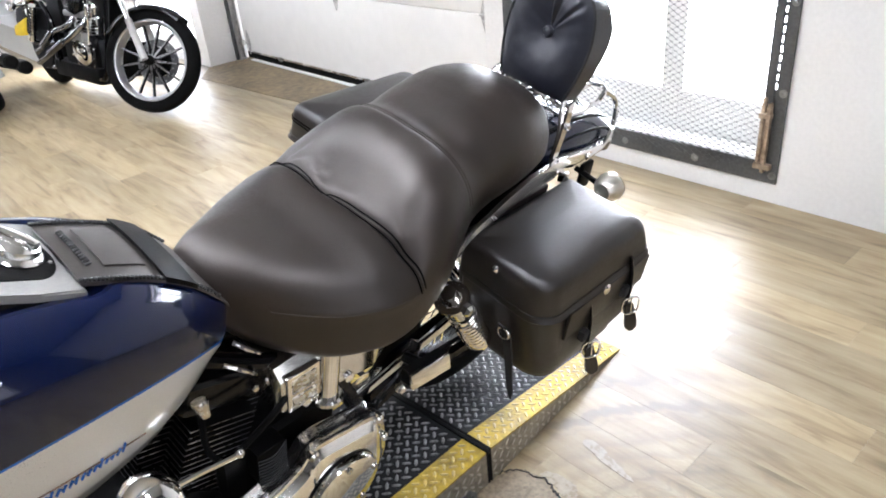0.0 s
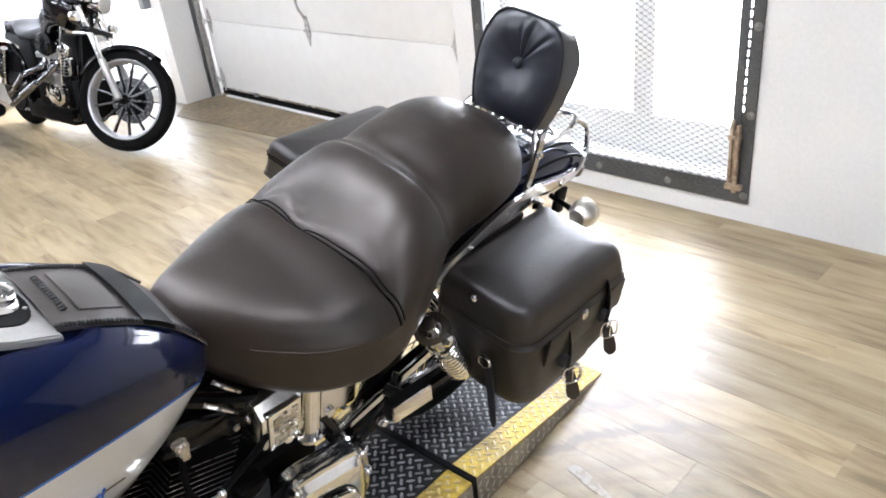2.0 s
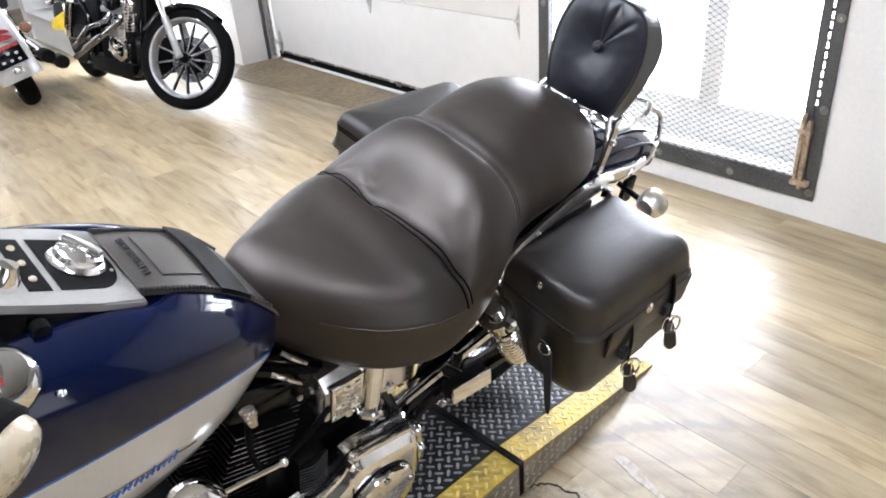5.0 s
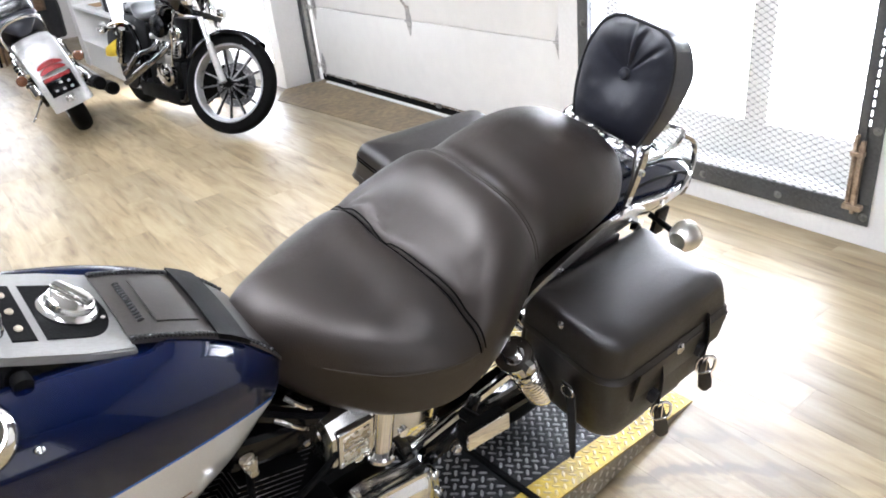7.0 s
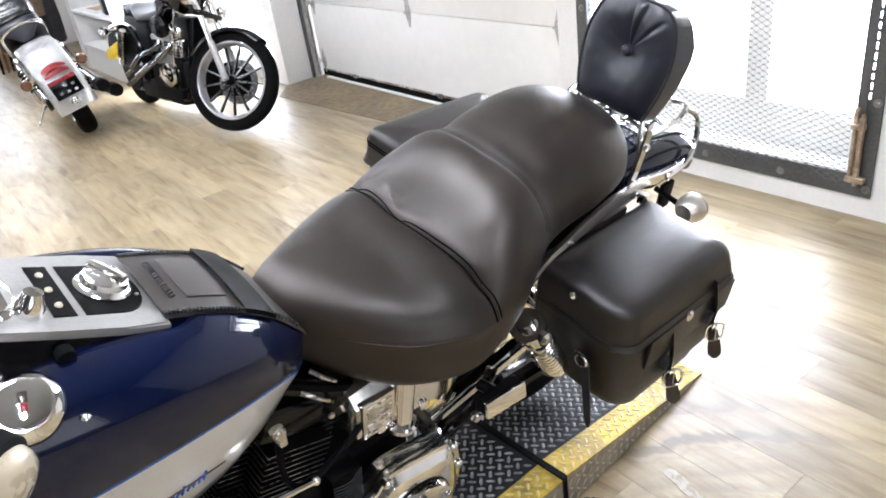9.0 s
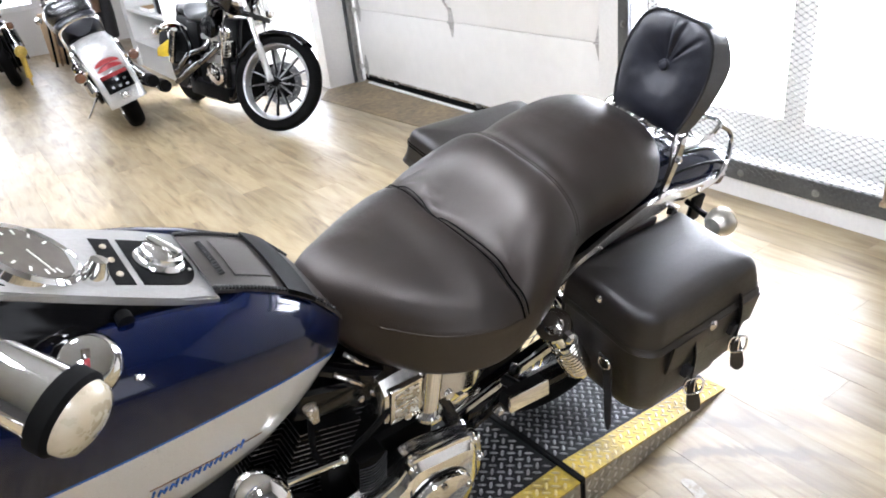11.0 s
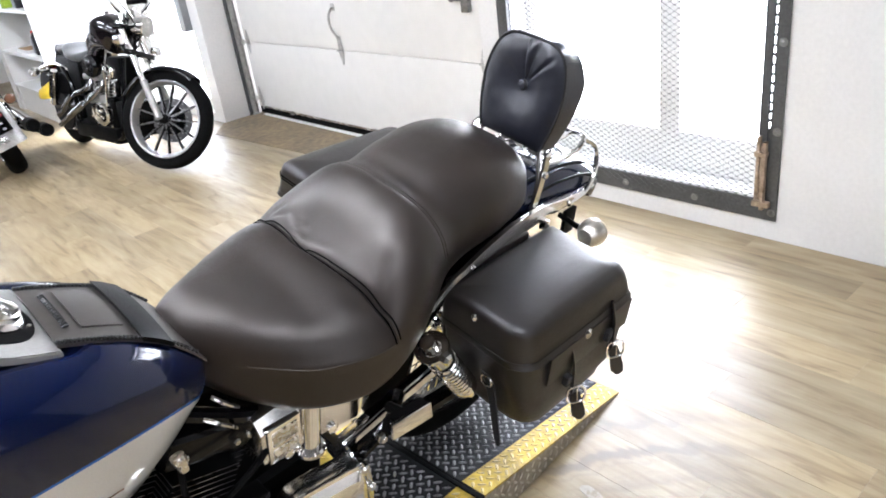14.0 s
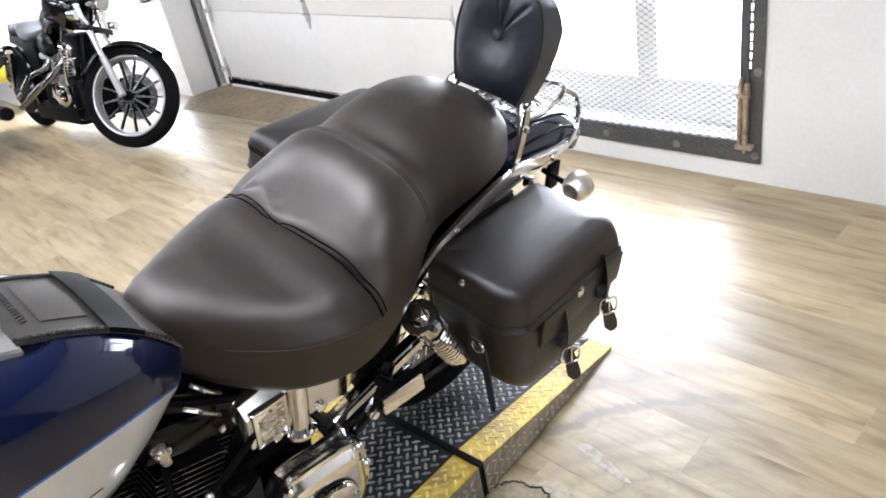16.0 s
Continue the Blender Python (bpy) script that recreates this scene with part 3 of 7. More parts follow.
def hinge(y, z, edge=False):
    bm = box(-0.005, -0.0005, y - 0.028, y + 0.028, z - 0.022, z + 0.022, 0.002)
    own = bmesh.new()
    for s in (-1, 1):
        pts = [(-0.003, y - 0.026, z + s * 0.02), (-0.003, y + 0.026, z + s * 0.02), (-0.003, y + 0.004, z + s * 0.095), (-0.003, y - 0.004, z + s * 0.095)]
        a = [own.verts.new((p[0] - 0.002, p[1], p[2])) for p in pts]
        b = [own.verts.new((p[0] + 0.0025, p[1], p[2])) for p in pts]
        own.faces.new(a)
        for i in range(4):
            own.faces.new((a[i], a[i - 1], b[i - 1], b[i]))
    bm = join(bm, own)
    bm = bar((-0.011, y - 0.03, z), (-0.011, y + 0.03, z), 0.007, 10, bm)
    for s in (-1, 1):
        bm = bolt_head((-0.005, y - 0.012 * s, z + s * 0.036), (-1, 0, 0), 0.007, 0.005, bm)
        bm = bolt_head((-0.005, y + 0.012 * s, z + s * 0.03), (-1, 0, 0), 0.007, 0.005, bm)
    if edge:
        bm = turned([(0.004, -0.02), (0.004, 0.0), (0.022, 0.0), (0.022, 0.014), (0.004, 0.014), (0.004, 0.03)], 14, axis_to((-0.03, y + (0.03 if y > 4 else -0.03), z), (0, 1, 0)), bm)
    return bm


for k in (1, 2, 3):
    part("hinge", hinge(4.235, 0.055 + k * H), HINGE_STEEL, door)
    part("hinge", hinge(dy1 - 0.06, 0.055 + k * H, True), HINGE_STEEL, door)
    part("hinge", hinge(2.872, 0.055 + k * H), HINGE_STEEL, door)
part("hinge", hinge(dy1 - 0.06, 0.13, True), HINGE_STEEL, door)
bm = tube([(-0.002, 4.25, 0.86), (-0.02, 4.25, 0.855), (-0.036, 4.265, 0.81), (-0.036, 4.262, 0.74), (-0.02, 4.245, 0.69), (-0.004, 4.24, 0.66)], 0.008, 10)
bm = box(-0.004, 0.0, 4.23, 4.27, 0.845, 0.89, 0.004, bm=bm)
bm = box(-0.004, 0.0, 4.222, 4.262, 0.61, 0.68, 0.004, bm=bm)
part("lift_handle", bm, HINGE_STEEL, door, "galvanised pull handle")
bm = box(-0.03, -0.001, 2.93, 2.985, 0.86, 0.97, 0.004)
bm = bar((-0.02, 2.985, 0.925), (-0.02, 3.05, 0.925), 0.009, 10, bm)
bm = ball((-0.02, 3.065, 0.925), 0.013, bm, 10, (1, 1.6, 1))
part("slide_bolt", bm, STEEL, door, "galvanised slide bolt with black knob")
# tracks
for y, s in ((dy1 + 0.003, 1),):
    bm = box(-0.075, -0.07, y - 0.02, y + 0.012, 0.0, 2.2)
    bm = box(-0.075, -0.025, y + 0.012 * s - 0.002, y + 0.012 * s + 0.002, 0.0, 2.2, bm=bm)
    bm = box(-0.03, -0.025, y - 0.015, y + 0.01, 0.0, 2.2, bm=bm)
    bm = box(-0.085, -0.02, y - 0.035, y + 0.015, 0.0, 0.012, 0.002, bm=bm)
    part("track", bm, HINGE_STEEL, door, "galvanised roller track")
    part("door_stop", box(-0.1, -0.078, y - 0.01, y + 0.014, 0.0, 2.2, 0.003), DARK_STEEL, door)

# ---- glazed opening behind the black motorcycle ----
window2 = thing("window_2", pose(2.96, 0, 0), "bright glazed side door with a dark closer bar", "glass door", kind="structure")
bm = None
for b in ((0.05, 0.10, 5.78, 5.84, 0.06, 1.9), (0.05, 0.10, 7.69, 7.75, 0.06, 1.9), (0.05, 0.10, 5.84, 7.69, 1.84, 1.9), (0.05, 0.10, 5.84, 7.69, 0.06, 0.16)):
    bm = box(*b, 0.004, bm=bm)
part("frame", bm, WHITE_TRIM, window2)
part("edge_strip", box(0.03, 0.05, 5.785, 5.80, 0.06, 1.9, 0.002), DARK_STEEL, window2)
part("edge_strip", box(0.03, 0.05, 5.825, 5.832, 0.06, 1.9, 0.002), GREY_PLASTIC, window2)
g = part("pane", box(0.072, 0.078, 5.84, 7.69, 0.16, 1.84), GLASS, window2)
g.visible_shadow = False
bm = box(0.02, 0.05, 5.8, 7.68, 1.335, 1.385, 0.004)
part("closer_bar", bm, GREY_PLASTIC, window2, "grey horizontal closer bar")
bm = box(-0.03, 0.02, 6.62, 6.86, 1.27, 1.33, 0.006)
bm = box(-0.04, -0.01, 6.68, 6.8, 1.22, 1.27, 0.006, bm=bm)
part("closer_body", bm, BLACK_METAL, window2)
bm = box(-0.05, 0.02, 5.80, 5.90, 0.72, 0.98, 0.008)
part("lock_case", bm, GREY_PLASTIC, window2)
part("cord", tube([(-0.03, 5.9, 0.78), (-0.035, 5.93, 0.55), (-0.03, 5.92, 0.3)], 0.006, 8), BLUE_PLASTIC, window2, "blue hanging cord")

# frame of the added south window, never in view
added_window = thing("added_window_4", pose(0, -2.2, 0), "added white-framed south window, out of view", "window", kind="structure")
for b in ((-0.9, 1.5, -0.1, -0.04, 0.4, 0.46), (-0.9, 1.5, -0.1, -0.04, 2.09, 2.15), (-0.9, -0.84, -0.1, -0.04, 0.46, 2.09), (1.44, 1.5, -0.1, -0.04, 0.46, 2.09), (0.27, 0.33, -0.1, -0.04, 0.46, 2.09)):
    part("frame", box(*b, 0.004), WHITE_TRIM, added_window)
window3 = thing("window_3", pose(0, 10.8, 0), "wide bright far window", "window", kind="structure")
bm = None
for b in ((-0.4, 1.6, 0.03, 0.09, 0.55, 0.61), (-0.4, 1.6, 0.03, 0.09, 1.99, 2.05), (-0.4, -0.34, 0.03, 0.09, 0.61, 1.99), (1.54, 1.6, 0.03, 0.09, 0.61, 1.99), (0.57, 0.63, 0.03, 0.09, 0.61, 1.99)):
    bm = box(*b, 0.004, bm=bm)
part("frame", bm, WHITE_TRIM, window3)

# ---- ceiling lights ----
def ceiling_light(x, y):
    t = thing("ceiling_light", pose(x, y, 3.2), "white square-edged fluorescent ceiling panel", "ceiling light", "ceiling lights")
    part("housing", box(-0.17, 0.17, -0.62, 0.62, -0.05, 0.0, 0.006), WHITE_TRIM, t)
    part("diffuser", box(-0.15, 0.15, -0.595, 0.595, -0.06, -0.051, 0.004), TUBE, t)


for x in (-1.5, 0.6):
    for y in (1.6, 4.0, 6.4):
        ceiling_light(x, y)
# one more panel, unseen, added to brighten the seat's near side
ceiling_light(0.6, -0.8)

# ---- the motorcycle in the foreground ----
# its own axes: x to the rear, y to its right, z up from the platform; it leans on its stand
bike = thing("motorcycle", pose(0, 1.276, 0.11) @ pose(0, 0, 0, 0, 0, 2.7) @ pose(0, 0, 0, 15, 0, 0), "navy blue and silver cruiser motorcycle with black leather seat and saddlebags", "motorcycle")

# fuel tank: sections across, with the silver flank below a blue pinstripe
TANK_W = [(0.16, 0.07), (0.20, 0.115), (0.30, 0.168), (0.40, 0.188), (0.50, 0.19), (0.60, 0.178), (0.68, 0.158), (0.74, 0.132), (0.785, 0.10), (0.81, 0.06)]
TANK_T = [(0.16, 0.87), (0.20, 0.91), (0.30, 0.942), (0.40, 0.950), (0.50, 0.935), (0.60, 0.902), (0.68, 0.866), (0.74, 0.826), (0.785, 0.775), (0.81, 0.735)]
TANK_B = [(0.16, 0.66), (0.30, 0.57), (0.45, 0.575), (0.55, 0.588), (0.65, 0.612), (0.74, 0.668), (0.785, 0.70), (0.81, 0.715)]


def tank_ring(x):
    w, zt, zb = eased(x, TANK_W), eased(x, TANK_T), eased(x, TANK_B)
    zs = 0.780 - 0.95 * (0.19 - w)
    zs = min(zs, zt - 0.03)
    zs = max(zs, zb + 0.02)
    half = []
    n = 12
    for k in range(n):
        a = k / n * math.pi / 2
        y = w * math.sin(a) ** 0.8
        bed = 0.022 * math.exp(-((y / 0.088) ** 8)) * min(1.0, max(0.0, (0.64 - x) / 0.03))
        half.append((y, zs + 0.014 + (zt - zs - 0.014) * math.cos(a) ** 0.62 - bed))
    half += [(w, zs + 0.010), (w * 0.998, zs + 0.0025), (w * 0.992, zs - 0.003), (w * 0.96, zs * 0.6 + zb * 0.4), (w * 0.88, zs * 0.25 + zb * 0.75), (w * 0.78, zb + 0.006), (w * 0.70, zb), (w * 0.35, zb + 0.03)]
    ring = [(x, -y, z) for y, z in half] + [(x, 0.0, zb + 0.035)] + [(x, y, z) for y, z in half[:0:-1]]
    return ring, len(half)


xs = [0.16 + 0.65 * (k / 54) for k in range(55)]
rings = [tank_ring(x)[0] for x in xs]
nh = tank_ring(0.5)[1]
rows = []
total = len(rings[0])
for i in range(total):
    j = i if i < nh else total - 1 - i
    rows.append(0 if j < 13 else 1 if j < 14 else 2 if j < 19 else 3)
part("fuel_tank", loft(rings, rows=rows), (BLUE, STRIPE_BLUE, SILVER_PAINT, BLACK_METAL), bike, "glossy navy fuel tank with silver flanks", 50)


def tank_side(x, drop, out=0.0015):
    """A place on the tank's left flank, drop metres below the stripe."""
    w, zb = eased(x, TANK_W), eased(x, TANK_B)
    zs = 0.780 - 0.95 * (0.19 - w)
    f = min(1.0, drop / max(0.02, zs - zb))
    y = w * (0.992 - 0.032 * min(1, f / 0.4) - 0.08 * max(0, min(1, (f - 0.4) / 0.35)))
    return Vector((x, -y - out, zs - 0.003 - drop))


# the tank's lettering, unreadable, as short slanted bars, over a brown shadow line
bm = None
for k in range(17):
    x = 0.432 + 0.0086 * k
    low = 0.112 - 0.0006 * k
    a, b = tank_side(x - 0.0015, low), tank_side(x + 0.0035, low - (0.012 if k % 4 else 0.018))
    bm = tube([a, b], 0.0021, 6, bm=bm, rounded=False)
    if k % 2:
        bm = tube([b, tank_side(x + 0.008, low - 0.004)], 0.0018, 6, bm=bm, rounded=False)
part("tank_lettering", bm, STRIPE_BLUE, bike, "illegible blue script as short slanted bars")
bm = tube([tank_side(0.43 + 0.022 * k, 0.085 + 0.0012 * k) for k in range(9)], 0.0011, 6)
part("lettering_underline", bm, RUST, bike)

# dash console along the top of the tank
def dash_z(x):
    return 0.893 + (0.605 - x) * 0.50


def dash_slab(outline, z_off, thick, bevel=0.0):
    bm = bmesh.new()
    top = [bm.verts.new((x, y, dash_z(x) + z_off)) for x, y in outline]
    low = [bm.verts.new((x, y, dash_z(x) + z_off - thick)) for x, y in outline]
    bm.faces.new(top)
    bm.faces.new(low[::-1])
    for i in range(len(outline)):
        bm.faces.new((top[i - 1], top[i], low[i], low[i - 1]))
    if bevel:
        bmesh.ops.bevel(bm, geom=[e for e in bm.edges if e.verts[0].index < 0 or (e.verts[0] in top and e.verts[1] in top)], offset=bevel, segments=2, affect="EDGES")
    return bm


def oval(cx, cy, rx, ry, n=36):
    return [(cx + rx * math.cos(2 * math.pi * k / n), cy + ry * math.sin(2 * math.pi * k / n)) for k in range(n)]


out = [(0.605, -0.088), (0.605, 0.088), (0.55, 0.090), (0.48, 0.086), (0.42, 0.080), (0.30, 0.068), (0.27, 0.05), (0.27, -0.05), (0.30, -0.068), (0.42, -0.080), (0.48, -0.086), (0.55, -0.090)]
part("dash_plate", dash_slab(out, 0.0, 0.016, 0.003), BRUSHED, bike, "brushed silver dash console")
skirt = [[(x, y * (1 + s * (0.63 - x)), dash_z(x) - d) for x, y in out] for s, d in ((-0.02, 0.013), (0.25, 0.022), (1.25, 0.045), (1.6, 0.085))]
part("dash_side", loft(skirt, caps=False), BLACK_PAINT, bike)
half = [(0.562 + 0.036 * math.cos(math.pi * (k / 14 - 0.5)), 0.058 * math.sin(math.pi * (k / 14 - 0.5))) for k in range(15)]
part("dash_insert", dash_slab(half + [(0.518, 0.058), (0.518, -0.058)], 0.0018, 0.004), BLACK_METAL, bike, "matt black filler panel")
part("dash_insert", dash_slab([(0.509, -0.058), (0.509, 0.058), (0.484, 0.058), (0.484, -0.058)], 0.0018, 0.004), BLACK_METAL, bike)
for y in (-0.035, 0.0, 0.035):
    part("warning_lamp", turned([(0.005, 0), (0.005, 0.002), (0.003, 0.004), (0.0003, 0.0045)], 12, axis_to((0.496, y, dash_z(0.496) + 0.0018), (0.37, 0, 0.93))), CREAM_LENS, bike)
n_dash = Vector((0.45, 0, 0.89)).normalized()
cap = part("fuel_cap", turned([(0.036, 0), (0.037, 0.004), (0.033, 0.009), (0.030, 0.010), (0.029, 0.018), (0.024, 0.022), (0.012, 0.0235), (0.0004, 0.024)], 36, axis_to((0.556, 0.0, dash_z(0.556) + 0.002), n_dash)), POLISHED, bike, "chrome fuel cap")
bm = box(-0.027, 0.027, -0.008, 0.008, 0.018, 0.031, 0.005)
part("grip_bar", shift(bm, axis_to((0.556, 0.0, dash_z(0.556) + 0.002), n_dash, 35)), POLISHED, cap)
part("bolt", bolt_head((0.589, -0.022, dash_z(0.589) + 0.002), n_dash, 0.004, 0.003), CHROME, bike)
part("ignition_switch", turned([(0.017, 0), (0.017, 0.012), (0.013, 0.022), (0.011, 0.03), (0.0004, 0.031)], 24, axis_to((0.462, -0.045, dash_z(0.462)), n_dash)), CHROME, bike, "chrome ignition switch")

# speedometer
n_sp = Vector((0.62, 0, 0.78)).normalized()
c_sp = Vector((0.40, 0.0, 0.995))
speedo = part("speedometer", turned([(0.035, -0.07), (0.05, -0.05), (0.064, -0.012), (0.070, -0.006), (0.070, 0.010), (0.063, 0.014), (0.058, 0.010)], 48, axis_to(c_sp, n_sp), caps=True), CHROME, bike, "round chrome speedometer")
part("gauge_seal", turned([(0.071, -0.016), (0.0725, -0.012), (0.071, -0.007)], 48, axis_to(c_sp, n_sp)), DARK_RUBBER, speedo)
part("dial", turned([(0.0575, 0.0102), (0.0575, 0.0115), (0.0003, 0.0116)], 40, axis_to(c_sp, n_sp)), TINTED, speedo, "dark glazed dial")
bm = None
for k in range(11):
    a = radians(-130 + 26 * k)
    m = axis_to(c_sp, n_sp) @ pose(0.044 * math.sin(a), 0.044 * math.cos(a), 0.0122, 0, 0, -math.degrees(a))
    bm = join(bm, shift(box(-0.0016, 0.0016, -0.005, 0.005, 0, 0.0006), m))
part("dial_mark", bm, GAUGE_FACE, speedo)
part("needle", shift(box(-0.001, 0.001, -0.004, 0.046, 0.0122, 0.0132), axis_to(c_sp, n_sp) @ pose(0, 0, 0, 0, 0, 118)), GAUGE_FACE, speedo)
bm = tube([(0.36, -0.02, 0.93), (0.375, -0.01, 0.955), (0.39, 0, 0.97)], 0.035, 16)
part("speedometer_cup", bm, CHROME, speedo)
part("trip_knob", turned([(0.010, 0), (0.011, 0.006), (0.011, 0.016), (0.0004, 0.018)], 16, axis_to((0.475, -0.093, dash_z(0.475) - 0.025), (0, -1, -0.1))), DARK_RUBBER, bike)

# fuel gauge set in the left of the tank
gp, gn = Vector((0.413, -0.145, 0.925)), Vector((0.05, -0.5, 0.86)).normalized()
gauge = part("fuel_gauge", turned([(0.041, -0.012), (0.042, 0.003), (0.038, 0.010), (0.034, 0.013), (0.031, 0.0165), (0.030, 0.0165)], 40, axis_to(gp, gn)), CHROME, bike, "chrome-rimmed fuel gauge")
part("dial", turned([(0.030, 0.016), (0.026, 0.0175), (0.0003, 0.019)], 32, axis_to(gp, gn)), CHROME, gauge)
part("gauge_mark", shift(box(-0.010, 0.001, -0.004, 0.004, 0.0175, 0.0195, 0.001), axis_to(gp, gn, 70)), RED_LENS, gauge)
part("gauge_window", shift(box(0.001, 0.014, -0.005, 0.005, 0.0172, 0.0195, 0.001), axis_to(gp, gn, 70)), TINTED, gauge)
part("bolt", ball((0.462, -0.172, 0.896), 0.006, None, 10, (1, 1, 0.6)), CHROME, bike)

# leather strap from the dash to the seat, laced along its edges
def strap_z(x, y):
    return eased(x, TANK_T) + 0.006 - 1.3 * y * y


def strap_grid(x0, x1, w0, w1, lift, thick):
    rings = []
    for k in range(13):
        x = x0 + (x1 - x0) * k / 12
        w = w0 + (w1 - w0) * k / 12
        ring = [(x, w * (i / 8 - 1), strap_z(x, w * (i / 8 - 1)) + lift) for i in range(17)]
        ring += [(x, w * (1 - i / 8), strap_z(x, w * (1 - i / 8)) + lift - thick) for i in range(17)]
        rings.append(ring)
    return loft(rings)


strap = part("tank_strap", strap_grid(0.602, 0.80, 0.078, 0.088, 0.0, 0.006), STRAP_LEATHER, bike, "black leather tank strap with laced edges")
part("strap_panel", strap_grid(0.645, 0.70, 0.050, 0.050, 0.0025, 0.004), STRAP_LEATHER, strap)
part("strap_loop", strap_grid(0.710, 0.752, 0.086, 0.090, 0.009, 0.010), BLACK_METAL, strap, "wide black keeper band")
for s in (-1, 1):
    bm = None
    for k in range(36):
        x = 0.605 + 0.0052 * k
        y = s * (0.0745 + 0.05 * (x - 0.605))
        bm = ball((x, y, strap_z(x, y) + 0.002), 0.0044, bm, 6, (1.0, 1.0, 0.8))
    tagged(part("lacing", bm, PIPING, strap, "braided black lacing"), kind="stuff")
bm = None
for k in range(14):
    y = -0.045 + 0.0065 * k
    bm = ball((0.627, y, strap_z(0.627, y) + 0.002), 0.0034, bm, 6, (1.6, 0.9, 0.8))
tagged(part("lacing", bm, PIPING, strap), kind="stuff")

# ---- seat ----
SEAT_T = [(0.765, 0.768), (0.79, 0.797), (0.83, 0.809), (0.90, 0.807), (0.97, 0.803), (1.02, 0.804), (1.06, 0.815), (1.10, 0.840), (1.14, 0.862), (1.18, 0.881), (1.22, 0.892), (1.27, 0.896), (1.34, 0.909), (1.42, 0.919), (1.49, 0.912), (1.55, 0.884), (1.60, 0.847), (1.65, 0.802), (1.695, 0.745)]
SEAT_W = [(0.765, 0.045), (0.79, 0.070), (0.83, 0.108), (0.87, 0.142), (0.92, 0.180), (0.98, 0.212), (1.03, 0.225), (1.09, 0.225), (1.15, 0.215), (1.21, 0.194), (1.27, 0.171), (1.33, 0.164), (1.42, 0.164), (1.50, 0.150), (1.56, 0.126), (1.61, 0.088), (1.655, 0.056), (1.695, 0.02)]
SEAT_B = [(0.765, 0.70), (0.83, 0.63), (0.90, 0.60), (0.98, 0.60), (1.06, 0.615), (1.15, 0.645), (1.24, 0.682), (1.32, 0.697), (1.45, 0.707), (1.60, 0.712), (1.685, 0.72)]
SEAT_N = [(0.765, 2.6), (0.83, 2.9), (0.9, 3.1), (1.0, 3.1), (1.08, 2.9), (1.15, 2.8), (1.20, 2.75), (1.26, 2.55), (1.4, 2.6), (1.55, 2.4), (1.685, 2.2)]

SEAT_Y = [(0.765, 0.0), (0.9, 0.024), (1.1, 0.026), (1.3, 0.008), (1.69, 0.0)]
SEAT_M = [(0.765, 0.3), (0.9, 0.25), (1.05, 0.25), (1.25, 0.32), (1.685, 0.34)]


def seam_x(y):
    return 1.062 + 0.25 * y * y


def join_x(y):
    """Where the rider's bolster meets the passenger's half."""
    return 1.230 + 0.5 * y * y


